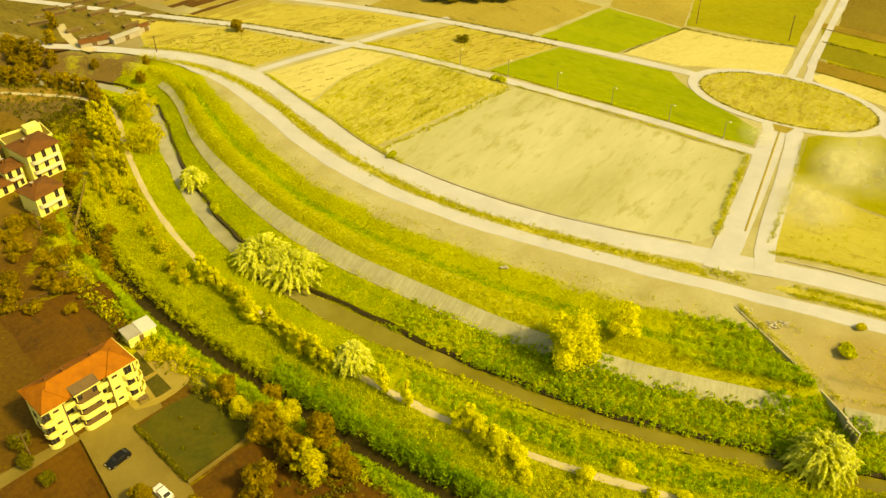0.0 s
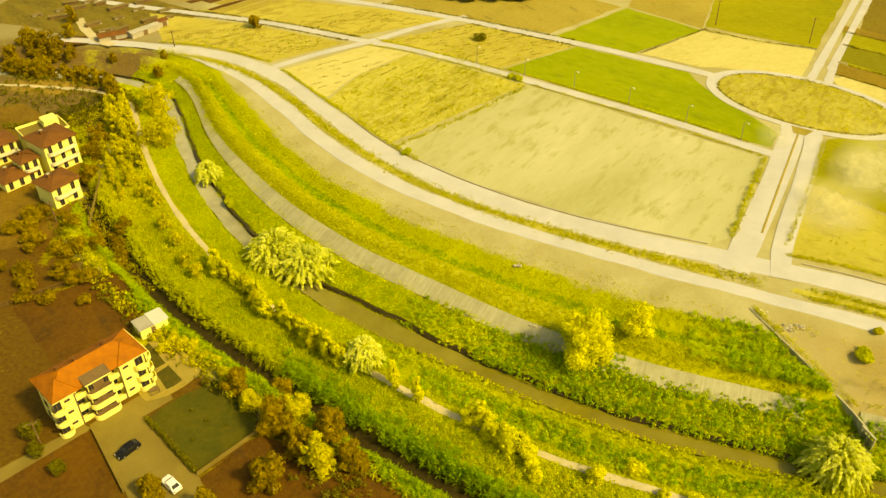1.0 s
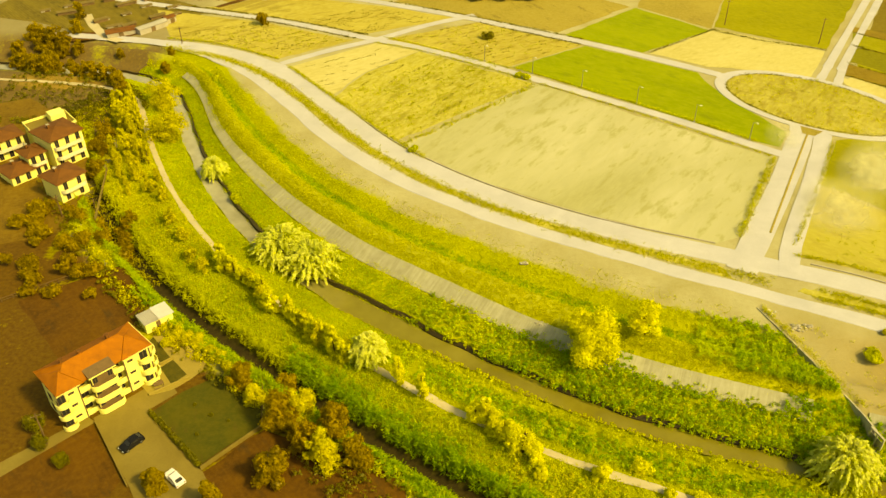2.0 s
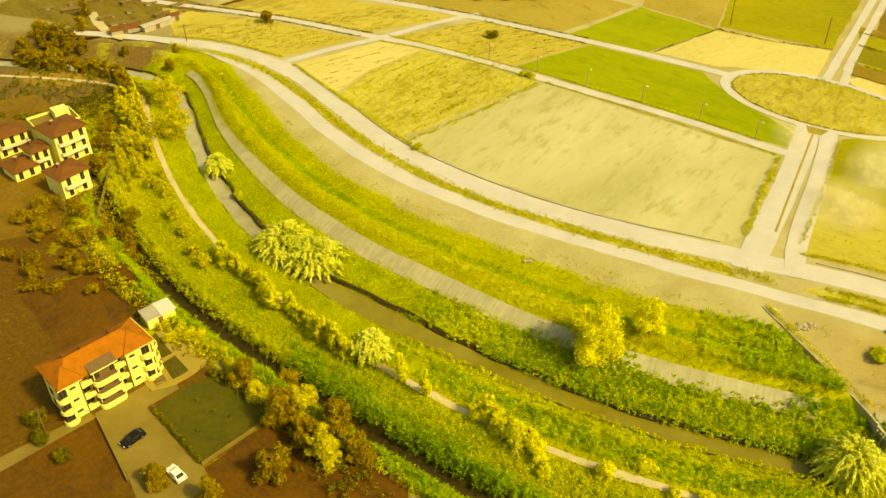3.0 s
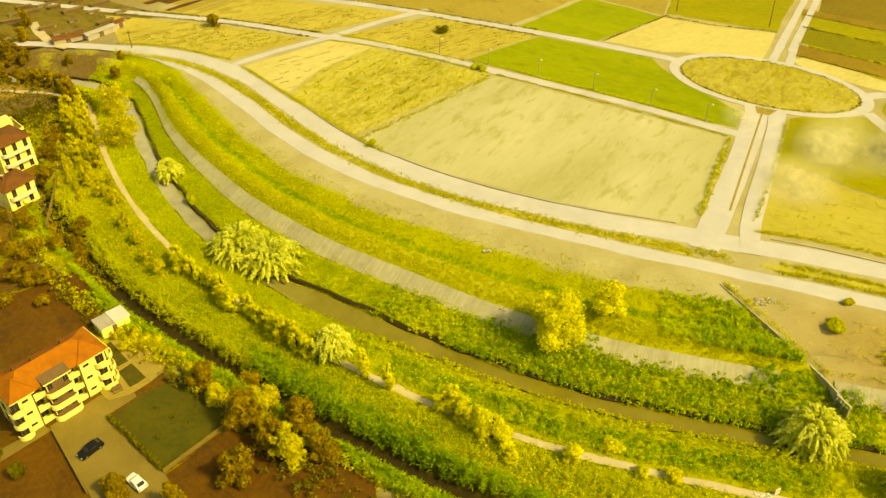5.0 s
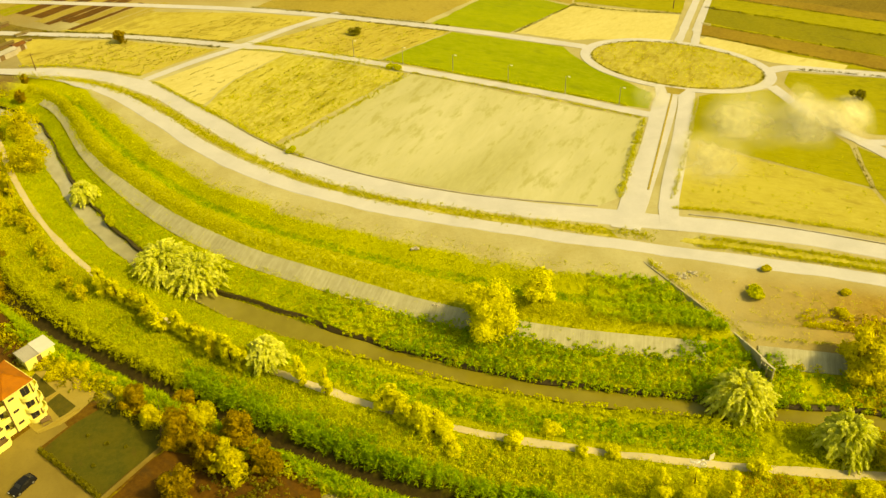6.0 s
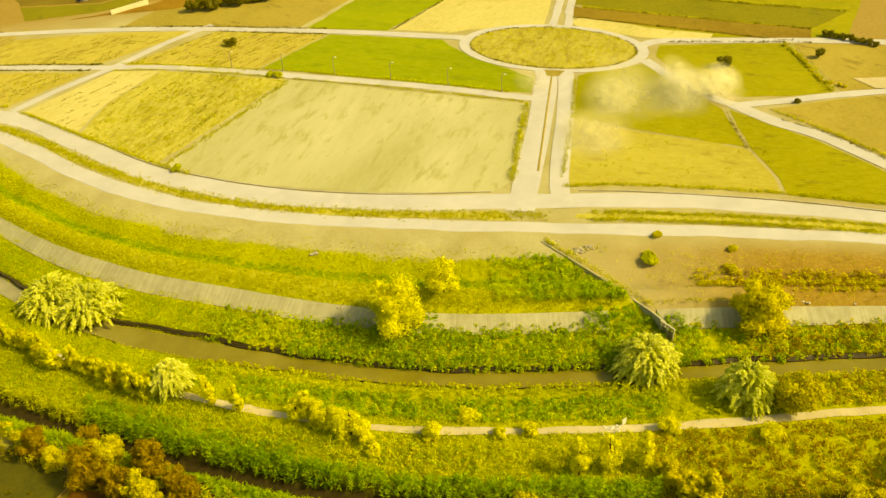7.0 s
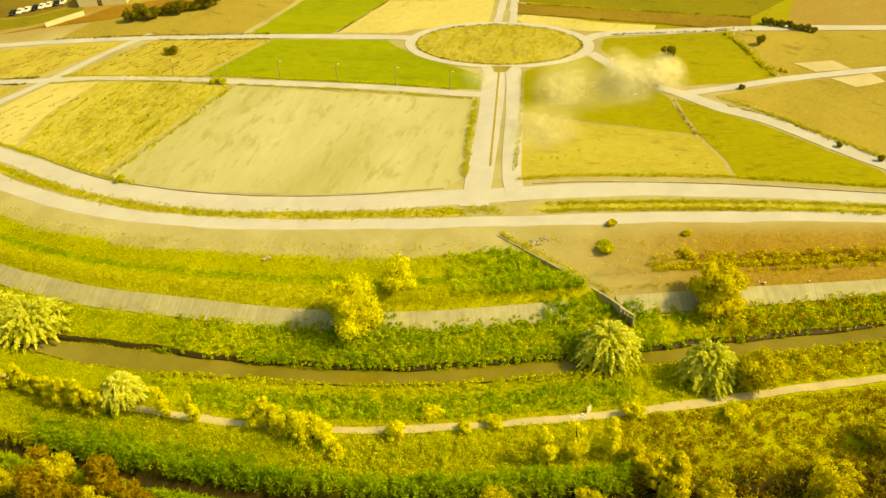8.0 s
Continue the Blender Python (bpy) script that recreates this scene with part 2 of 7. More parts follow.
WATER = [(-260.0, 268.0), (-145.0, 256.0), (-120.0, 252.5), (-104.0, 248.0), (-93.5, 240.5), (-86.4, 229.6), (-76.0, 205.9), (-64.2, 183.4), (-50.2, 163.2), (-33.2, 146.2), (-13.3, 131.8), (7.0, 118.0), (29.3, 106.1), (54.4, 97.0), (80.4, 88.9), (106.6, 81.0), (160.0, 66.0), (260.0, 40.0)]
PATH_LINE = [(-260.0, 250.0), (-145.0, 241.0), (-118.0, 237.6), (-105.0, 233.5), (-96.7, 225.8), (-85.8, 202.0), (-73.9, 179.3), (-60.0, 158.6), (-44.0, 140.0), (-25.8, 123.6), (-6.1, 108.7), (15.7, 95.9), (40.4, 86.0), (66.9, 77.8), (94.4, 70.8), (150.0, 55.0), (250.0, 28.0)]
R1_UP = [(-145.0, 277.0), (-114.3, 272.2), (-80.6, 264.2), (-55.1, 248.0), (-36.9, 224.5), (-18.8, 200.9), (3.6, 181.5), (29.8, 166.1), (59.4, 154.0), (89.3, 142.1), (115.9, 127.1), (140.8, 110.2), (200.0, 72.0), (300.0, 10.0)]
R1_LO = [(-145.0, 273.0), (-112.3, 268.1), (-80.5, 258.8), (-57.1, 241.1), (-39.0, 218.1), (-20.9, 195.0), (0.9, 175.8), (27.2, 161.0), (56.2, 148.9), (85.9, 137.5), (112.9, 123.4), (138.3, 107.6), (197.0, 69.0), (297.0, 7.0)]
R2_UP = [(-96.0, 264.0), (-86.0, 259.8), (-66.2, 245.4), (-48.8, 224.8), (-32.9, 202.6), (-13.9, 183.5), (8.2, 167.6), (32.9, 154.2), (58.8, 142.1), (85.2, 130.5), (110.8, 118.0), (135.3, 104.5), (194.0, 67.0), (294.0, 5.0)]
R2_LO = [(-96.0, 262.4), (-86.0, 257.4), (-68.8, 243.0), (-52.8, 222.3), (-36.6, 200.2), (-17.8, 181.0), (5.6, 164.6), (31.0, 151.2), (57.2, 138.8), (83.8, 126.7), (109.5, 114.6), (134.2, 101.6), (192.0, 64.0), (292.0, 2.0)]

W_LINE = smooth(WATER)
W_SEG = np.diff(W_LINE, axis=0)
W_RUN = np.concatenate([[0], np.cumsum(np.linalg.norm(W_SEG, axis=1))])


def along(pts):
    """For points (n, 2): signed distance from the canal's middle (far side positive) and the run along it."""
    pts = np.asarray(pts, float)
    best = np.full(len(pts), 1e9)
    side, run = np.zeros(len(pts)), np.zeros(len(pts))
    for i, (a, ab) in enumerate(zip(W_LINE[:-1], W_SEG)):
        u = np.clip(((pts - a) @ ab) / (ab @ ab), 0, 1)
        off = pts - a - u[:, None] * ab
        d = np.linalg.norm(off, axis=1)
        near = d < best
        best[near] = d[near]
        side[near] = np.sign(ab[0] * off[near, 1] - ab[1] * off[near, 0])
        run[near] = W_RUN[i] + u[near] * (W_RUN[i + 1] - W_RUN[i])
    return best * side, run


PROFILE_D = (-400, -38, -33, -30.2, -28.6, -25.0, -24.0, -18, -16.5, -12.5, -10, -5, -1.9, -1.4, 1.4, 1.9, 4, 10.3, 14.7, 16, 17.6, 20.2, 22.4, 24.6, 29, 33, 37, 400)
PROFILE_Z = (0, 0, -0.6, -1.6, -4.2, -4.2, -2.2, -1.1, -1.0, -1.0, -1.8, -3.0, -4.1, -5.0, -5.0, -4.1, -3.4, -2.7, -1.0, 0.0, 0.6, 0.2, -1.7, -1.6, -0.4, -0.1, 0, 0)


RUN_AT = lambda x: float(np.interp(x, W_LINE[:, 0], W_RUN))
ROAD_D, ROAD_RUN = along(R2_LO[2:-1])
SLAB_RUN = [RUN_AT(x) for x in (-92, -78, -72, -66, -60, -52, -40, -28, 66, 91, 118)]
SLAB_D = (8.8, 9.1, 10.2, 12.0, 13.0, 14.0, 14.7, 14.6, 14.4, 13.4, 11.4)
NEAR_RUN = [RUN_AT(x) for x in (-52, -36, -24, -12, 4)]
NEAR_D = (2.0, 2.5, 3.6, 3.5, 2.0)
TRACK_RUN = [RUN_AT(x) for x in (-60, -44, -26, 0, 55, 94)]
TRACK_D = (-10.6, -11.9, -13.9, -14.8, -15.0, -13.3)
DITCH_RUN = [RUN_AT(x) for x in (-92, -78, -68, -56, -30, -14, 6, 26, 60, 100)]
DITCH_D = (-33.4, -31.0, -28.6, -26.6, -25.4, -26.6, -28.0, -29.2, -31.4, -33.5)


def knots(run):
    """Where the bank's features lie at each run: ditch, track, water's edges, lining's top, outer road."""
    road = np.interp(run, ROAD_RUN, ROAD_D)
    slab = np.interp(run, SLAB_RUN, SLAB_D)
    two = np.full_like(run, 2.0)
    return [np.interp(run, DITCH_RUN, DITCH_D), np.interp(run, TRACK_RUN, TRACK_D), -np.interp(run, NEAR_RUN, NEAR_D), two, slab, np.maximum(road - 1.0, slab + 6)]


NOMINAL = (-26.5, -14.5, -2.0, 2.0, 14.3, 37.0)


def remap(v, src, dst):
    out = np.where(v < src[0], v - src[0] + dst[0], v - src[-1] + dst[-1])
    for a, b, c, e in zip(src, src[1:], dst, dst[1:]):
        out = np.where((v >= a) & (v <= b), c + (v - a) * (e - c) / (b - a), out)
    return out


def to_nominal(d, run):
    """Distance from the canal, taken as if all its banks were everywhere alike."""
    return remap(d, knots(run), NOMINAL)


def from_nominal(d, run):
    k = knots(run)
    return remap(d, [np.full_like(run, v) for v in NOMINAL], k)


def height(pts):
    d, run = along(pts)
    d = to_nominal(d, run)
    z = np.interp(d, PROFILE_D, PROFILE_Z)
    p = np.asarray(pts, float)
    soft = np.interp(np.abs(d), (2, 6, 34, 40), (0, 1, 1, 0))
    z = z + soft * 0.16 * (np.sin(p[:, 0] * 0.55 + 1.3 * np.sin(p[:, 1] * 0.21)) * np.cos(p[:, 1] * 0.47 + np.sin(p[:, 0] * 0.17)))
    return z


def z_at(x, y):
    return float(height([(x, y)])[0])


# ---- mesh helpers ----
def mesh_of(name, verts, faces, material=None, flat=True):
    me = bpy.data.meshes.new(name)
    me.from_pydata([tuple(v) for v in verts], [], [tuple(f) for f in faces])
    me.validate()
    if material:
        me.materials.append(material)
    if not flat:
        me.shade_smooth()
    me.update()
    return me


def quads_mesh(name, co, material):
    """co: (n, 4, 3), one quad each, as one mesh (fast)."""
    n = len(co)
    me = bpy.data.meshes.new(name)
    me.vertices.add(n * 4)
    me.vertices.foreach_set("co", np.ascontiguousarray(co, dtype=np.float32).ravel())
    me.loops.add(n * 4)
    me.loops.foreach_set("vertex_index", np.arange(n * 4, dtype=np.int32))
    me.polygons.add(n)
    me.polygons.foreach_set("loop_start", np.arange(0, n * 4, 4, dtype=np.int32))
    me.update(calc_edges=True)
    me.materials.append(material)
    return me


def part(name, bm, material, parent, label="", category=""):
    """Links a bmesh or a mesh as one object under a thing or part."""
    if isinstance(bm, bmesh.types.BMesh):
        me = bpy.data.meshes.new(name)
        bm.to_mesh(me)
        bm.free()
        me.materials.append(material)
    else:
        me = bm
    ob = new(name, me)
    ob.parent = parent
    return tagged(ob, label, category)


def thing(name, label, category, place=(0, 0, 0), turn=0.0, group="", kind=""):
    ob = new(name)
    ob.matrix_world = pose(*place, 0, 0, turn)
    return tagged(ob, label, category, group, kind)


def box(bm, lo, hi, bevel=0.0):
    """A box between two corners, added to bm, with softened edges."""
    c, s = [(a + b) / 2 for a, b in zip(lo, hi)], [abs(b - a) for a, b in zip(lo, hi)]
    r = bmesh.ops.create_cube(bm, size=1, matrix=Matrix.Translation(c) @ Matrix.Diagonal((*s, 1)))
    if bevel:
        edges = {e for v in r["verts"] for e in v.link_edges}
        bmesh.ops.bevel(bm, geom=list(edges), offset=bevel, segments=1, affect="EDGES")
    return bm


def boxes(*items, bevel=0.0):
    bm = bmesh.new()
    for lo, hi in items:
        box(bm, lo, hi, bevel)
    return bm


def tube(bm, pts, radii, sides=8):
    """A tapered tube through points."""
    rings = []
    pts = [Vector(p) for p in pts]
    for i, (p, r) in enumerate(zip(pts, radii)):
        way = (pts[min(i + 1, len(pts) - 1)] - pts[max(i - 1, 0)]).normalized()
        q = way.to_track_quat("Z", "Y")
        rings.append([bm.verts.new(p + q @ Vector((r * math.cos(a), r * math.sin(a), 0))) for a in (2 * math.pi * k / sides for k in range(sides))])
    for a, b in zip(rings, rings[1:]):
        for k in range(sides):
            bm.faces.new((a[k], a[(k + 1) % sides], b[(k + 1) % sides], b[k]))
    bm.faces.new(rings[0][::-1])
    bm.faces.new(rings[-1])
    return bm


def structure(name, me, label, category):
    return tagged(new(name, me), label, category, kind="structure")


# ---- ground: one sheet out to the horizon ----
def axis(lo, hi, step, far):
    mid = np.arange(lo, hi + step / 2, step)
    grow = np.cumsum(step * 1.35 ** np.arange(1, 40))
    return np.concatenate([(lo - grow[lo - grow > -far])[::-1], mid, hi + grow[hi + grow < far]])


def build_ground():
    xs, ys = axis(-140, 170, 1.5, 2600), axis(20, 300, 1.5, 2600)
    gx, gy = np.meshgrid(xs, ys)
    pts = np.stack([gx.ravel(), gy.ravel()], 1)
    z = height(pts)
    nx, ny = len(xs), len(ys)
    i = np.arange(nx * ny).reshape(ny, nx)
    quads = np.stack([i[:-1, :-1], i[:-1, 1:], i[1:, 1:], i[1:, :-1]], -1).reshape(-1, 4)
    me = bpy.data.meshes.new("ground")
    me.from_pydata(np.column_stack([pts, z]).tolist(), [], quads.tolist())
    d, run = along(pts)
    d = to_nominal(d, run)
    e = d - np.interp(pts[:, 0], (-85, -45), (4.5, 0)) * (d > 15)
    # where grass grows: along the canal; bare verge beside the outer road
    grass = np.interp(e, (-60, -40, -17.5, 26, 30.5, 34, 60), (0.3, 0.55, 0.95, 1, 0.35, 0.0, 0.0))
    # bare earth east of the retaining wall
    bare = (pts[:, 0] > np.interp(pts[:, 1], (100, 105.5, 118.3, 133.5), (72.2, 71.3, 66.7, 60.6))) & (d > 12.0)
    grass[bare] = 0.18
    grass[(d < -32) & (pts[:, 0] > -92)] *= 0.6
    grass[(pts[:, 0] < -94) & (d < -9)] *= 0.6
    grass *= np.interp(pts[:, 0], (-104, -88), (0.35, 1))
    # dark garden soil on the village side
    at = me.attributes.new("garden", "FLOAT", "POINT")
    at.data.foreach_set("value", np.maximum.reduce([np.interp(d, (-36, -32), (1, 0)), np.interp(pts[:, 0], (-102, -90), (0.85, 0)) * np.interp(d, (24, 36), (1, 0.5)), np.interp(pts[:, 0], (-100, -90), (0.8, 0)) * (d < -9), np.interp(pts[:, 0], (62, 72), (0, 0.75)) * (d < -17)]).astype(np.float32))
    # dry yellow grass on the crest above the lining, lush grass in the ditch behind it
    at = me.attributes.new("dry", "FLOAT", "POINT")
    at.data.foreach_set("value", np.interp(d, (13.8, 15, 20, 21.2), (0, 0.85, 0.85, 0)).astype(np.float32))
    # wet mud in the ditch with reed shade coloured in, and ochre earth east of the wall
    at = me.attributes.new("mud_shade", "FLOAT", "POINT")
    at.data.foreach_set("value", (np.interp(d, (-30.4, -29.4, -24.2, -22.6), (0, 1, 1, 0)) * (pts[:, 0] > -96)).astype(np.float32))
    at = me.attributes.new("ochre", "FLOAT", "POINT")
    plot = np.clip(3.0 - 3.0 * np.hypot((pts[:, 0] + 127) / 17, (pts[:, 1] - 240 + 0.1 * (pts[:, 0] + 127)) / 6.5), 0, 1)
    grass *= 1 - plot
    at.data.foreach_set("value", np.maximum.reduce([plot, bare * np.interp(pts[:, 0], (66, 100), (0.2, 1.0)) * np.interp(d, (32, 39), (1, 0.15)), np.interp(pts[:, 1], (305, 330), (0, 0.9)), np.interp(pts[:, 0], (150, 185), (0, 0.8))]).astype(np.float32))
    at = me.attributes.new("grass", "FLOAT", "POINT")
    at.data.foreach_set("value", grass.astype(np.float32))
    me.shade_smooth()
    m, n, l, p = base_mat("ground soil and grass", 0.95)
    v = coords(n, l)
    big = noise_node(n, l, v, 0.07, 5, 0.6, 0.5)
    small = noise_node(n, l, v, 1.1, 6, 0.7)
    soil = ramp(n, l, big, [(0.3, (0.333, 0.296, 0.133)), (0.7, (0.444, 0.414, 0.244))])
    soil = mix(n, l, ramp(n, l, small, [(0.5, (0, 0, 0)), (0.8, (0.444, 0.444, 0.444))]), soil, (0.266, 0.222, 0.0666))
    g = n.new("ShaderNodeAttribute")
    g.attribute_name = "garden"
    soil = mix(n, l, g.outputs["Fac"], soil, ramp(n, l, small, [(0.35, (0.085, 0.040, 0.004)), (0.7, (0.150, 0.082, 0.009))]))
    o = n.new("ShaderNodeAttribute")
    o.attribute_name = "ochre"
    soil = mix(n, l, o.outputs["Fac"], soil, ramp(n, l, small, [(0.35, (0.252, 0.155, 0.0259)), (0.7, (0.348, 0.237, 0.0592))]))
    green = ramp(n, l, math_node(n, l, "ADD", math_node(n, l, "MULTIPLY", big, 0.5), math_node(n, l, "MULTIPLY", small, 0.5)), [(0.32, (0.22, 0.245, 0.011)), (0.52, (0.34, 0.35, 0.019)), (0.72, (0.46, 0.44, 0.042))])
    y = n.new("ShaderNodeAttribute")
    y.attribute_name = "dry"
    green = mix(n, l, y.outputs["Fac"], green, ramp(n, l, small, [(0.35, (0.311, 0.311, 0.0296)), (0.7, (0.474, 0.459, 0.074))]))
    a = n.new("ShaderNodeAttribute")
    a.attribute_name = "grass"
    f = math_node(n, l, "ADD", a.outputs["Fac"], math_node(n, l, "MULTIPLY", math_node(n, l, "SUBTRACT", big, 0.5), 1.1))
    f = math_node(n, l, "ADD", f, math_node(n, l, "MULTIPLY", math_node(n, l, "SUBTRACT", small, 0.5), 0.5))
    col = mix(n, l, ramp(n, l, f, [(0.35, (0, 0, 0)), (0.62, (1, 1, 1))]), soil, green)
    # ditch floor: mud tone that includes the shade between the reed walls
    w = n.new("ShaderNodeAttribute")
    w.attribute_name = "mud_shade"
    col = mix(n, l, w.outputs["Fac"], col, ramp(n, l, small, [(0.35, (0.026, 0.018, 0.004)), (0.7, (0.055, 0.04, 0.008))]))
    l.new(col, p.inputs["Base Color"])
    bump(n, l, p, small, 0.6, 0.2)
    me.materials.append(m)
    structure("ground", me, "dry plain of soil and yellow-green grass with a canal cut", "ground")


build_ground()


# ---- water ----
def build_water():
    m, n, l, p = base_mat("murky canal water", 0.12)
    v = coords(n, l)
    p.inputs["Specular IOR Level"].default_value = 0.3
    x = n.new("ShaderNodeSeparateXYZ")
    l.new(v, x.inputs[0])
    # greyer and paler westwards: the sky's reflection put into the water colour
    sky_sheen = math_node(n, l, "MULTIPLY_ADD", x.outputs["X"], -0.022, -0.55, clamp=True)
    col = ramp(n, l, noise_node(n, l, v, 0.15, 4), [(0.3, (0.16, 0.138, 0.022)), (0.7, (0.23, 0.20, 0.04))])
    l.new(mix(n, l, sky_sheen, col, ramp(n, l, noise_node(n, l, v, 0.3, 4), [(0.3, (0.30, 0.29, 0.21)), (0.7, (0.40, 0.39, 0.30))])), p.inputs["Base Color"])
    bump(n, l, p, noise_node(n, l, v, 2.2, 3), 0.06, 0.05)
    nrm = np.column_stack([-np.gradient(W_LINE[:, 1]), np.gradient(W_LINE[:, 0])])
    nrm /= np.linalg.norm(nrm, axis=1)[:, None]
    k = np.arange(len(W_LINE))
    wide = 1.95 + 0.25 * np.sin(k * 0.9) + 0.2 * np.sin(k * 0.37 + 2)
    a, b = W_LINE + nrm * wide[:, None], W_LINE - nrm * (wide - 2 + np.interp(W_RUN, NEAR_RUN, NEAR_D))[:, None]
    verts = [(x, y, -4.0) for x, y in np.vstack([a, b])]
    c = len(W_LINE)
    me = mesh_of("water", verts, [(i, c + i, c + i + 1, i + 1) for i in range(c - 1)], m)
    structure("water", me, "murky olive canal water, still and narrow", "water")
    # undercut dark edge: shade below the overhanging reeds put into colour and shape
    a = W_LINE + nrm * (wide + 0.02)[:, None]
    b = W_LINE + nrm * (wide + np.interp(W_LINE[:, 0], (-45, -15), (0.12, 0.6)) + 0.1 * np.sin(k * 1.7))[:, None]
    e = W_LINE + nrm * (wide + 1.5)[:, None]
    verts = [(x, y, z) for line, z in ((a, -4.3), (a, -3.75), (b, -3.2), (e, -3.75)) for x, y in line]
    me = mesh_of("bank_shade", verts, [(r * c + i, r * c + i + 1, (r + 1) * c + i + 1, (r + 1) * c + i) for r in range(3) for i in range(c - 1)], SHADE_BROWN)
    structure("bank_shade", me, "dark bank edge standing in for shade under the canal reeds", "bank")


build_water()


# ---- roads ----
def calm(e):
    """Random offsets, averaged along the line so that edges wander instead of zigzagging."""
    k = np.array((1, 2, 3, 2, 1)) / 9
    return np.column_stack([np.convolve(np.pad(c, 2, mode="edge"), k, "valid") for c in e.T])


def strip(name, left, right, z, material, label, category="road", wobble=0.18, n=12, thick=0.1):
    """A road between two edge lines: a top with a small step down at both sides."""
    a, b = smooth(left, n), smooth(right, n)
    rnd = np.random.RandomState(len(name) + len(left))
    for e in (a, b):
        e += calm(rnd.normal(0, wobble * 1.6, e.shape))
    c = len(a)
    out = (a - b) / np.linalg.norm(a - b, axis=1)[:, None]
    rows = [(a + out * 0.25, z - thick), (a, z), ((a * 2 + b) / 3, z + 0.02), ((a + b * 2) / 3, z + 0.02), (b, z), (b - out * 0.25, z - thick)]
    verts = [(x, y, zz) for e, zz in rows for x, y in e]
    faces = [(r * c + i, (r + 1) * c + i, (r + 1) * c + i + 1, r * c + i + 1) for r in range(5) for i in range(c - 1)]
    return structure(name, mesh_of(name, verts, faces, material), label, category)


def lane(name, mid, wide, z, material, label, category="road", wobble=0.15):
    """A road of even width along a middle line."""
    p = smooth(mid, 12)
    nrm = np.column_stack([-np.gradient(p[:, 1]), np.gradient(p[:, 0])])
    nrm /= np.linalg.norm(nrm, axis=1)[:, None]
    rnd = np.random.RandomState(len(mid) * 7 + int(wide * 10))
    w = wide / 2 + calm(rnd.normal(0, wobble, (len(p), 1)))[:, 0]
    a, b = p + nrm * w[:, None], p - nrm * w[:, None]
    c = len(p)
    zs = height(p) if z is None else np.full(c, z)
    lift = 0.12 if z is None else 0.0
    rows = [(a, -0.05), (a, 0.0), (p, 0.02), (b, 0.0), (b, -0.05)]
    verts = [(x, y, q + lift + dz) for e, dz in rows for (x, y), q in zip(e, zs)]
    faces = [(r * c + i, (r + 1) * c + i, (r + 1) * c + i + 1, r * c + i + 1) for r in range(4) for i in range(c - 1)]
    return structure(name, mesh_of(name, verts, faces, material), label, category)


strip("road_inner", R1_UP, R1_LO, 0.07, DIRT, "pale dusty dirt road curving round the fields")
strip("road_outer", R2_UP, R2_LO, 0.06, DIRT, "pale dirt road along the canal verge")
lane("path", PATH_LINE, 1.5, None, TRACK, "sandy track on the canal bank", "path", 0.2)
AVE_U = Vector((26.2, 51.5)).normalized()
lane("road_avenue_west", [(60.5, 146.0), (66.2, 156.5), (80.0, 182.0), (91.5, 205.0), (94.0, 212.0)], 6.4, 0.13, DIRT, "pale dirt carriageway of an unfinished avenue")
lane("road_avenue_east", [(70.0, 143.5), (74.4, 156.0), (86.6, 181.0), (96.3, 202.0), (98.5, 209.0)], 4.6, 0.125, DIRT, "pale dirt carriageway beside a narrow median")
lane("road_middle", [(88.0, 193.5), (79.6, 199.0), (59.7, 214.6), (37.0, 230.0), (21.3, 240.8), (3.8, 252.6), (-14.7, 263.6), (-34.2, 272.4), (-55.0, 282.2), (-72.0, 289.0), (-125.0, 306.0), (-260.0, 350.0)], 3.2, 0.115, DIRT, "pale straight dirt road between fields")
lane("road_far", [(81.5, 240.5), (78.6, 244.2), (73.6, 247.6), (58.9, 257.0), (41.8, 267.5), (1.5, 289.8), (-28.6, 303.6), (-52.7, 312.8), (-110.0, 332.0), (-260.0, 380.0)], 3.4, 0.11, DIRT, "far pale dirt road to the oval roundabout")
lane("road_cross", [(-58.4, 251.0), (-44.2, 261.6), (-30.0, 270.3), (-12.5, 283.4), (3.5, 292.5)], 3.0, 0.12, DIRT, "pale dirt cross road between straw fields")
lane("road_east", [(122.0, 212.0), (131.5, 215.4), (145.5, 209.4), (168.3, 198.8), (182.8, 191.1), (205.5, 177.5), (300.0, 120.0)], 3.6, 0.12, DIRT, "pale dirt road leaving the roundabout")
lane("road_dust", [(122.5, 205.0), (124.5, 190.0), (128.0, 176.0), (132.5, 167.5)], 3.4, 0.125, DIRT, "pale dirt link road under a dust cloud")
lane("road_fork_north", [(129.5, 170.5), (145.0, 167.0), (160.6, 163.9), (186.0, 156.5), (260.0, 134.0)], 3.0, 0.13, DIRT, "pale dirt road forking between meadows")
lane("road_fork_south", [(130.5, 171.0), (134.8, 159.0), (140.8, 148.0), (145.4, 133.0), (150.6, 117.2), (160.0, 90.0)], 4.2, 0.135, DIRT, "pale dirt double track forking between meadows")
lane("road_avenue_north_west", [(107.4, 239.0), (113.4, 249.0), (118.6, 258.2), (158.0, 326.0)], 2.5, 0.12, DIRT, "pale dirt carriageway beyond the roundabout")
lane("road_avenue_north_east", [(111.8, 236.0), (117.2, 246.8), (122.0, 256.2), (161.4, 324.0)], 2.5, 0.12, DIRT, "pale dirt carriageway beyond the roundabout")
ISLE, ISLE_TURN = (101.6, 225.2), math.atan2(-30.8, 42.3)


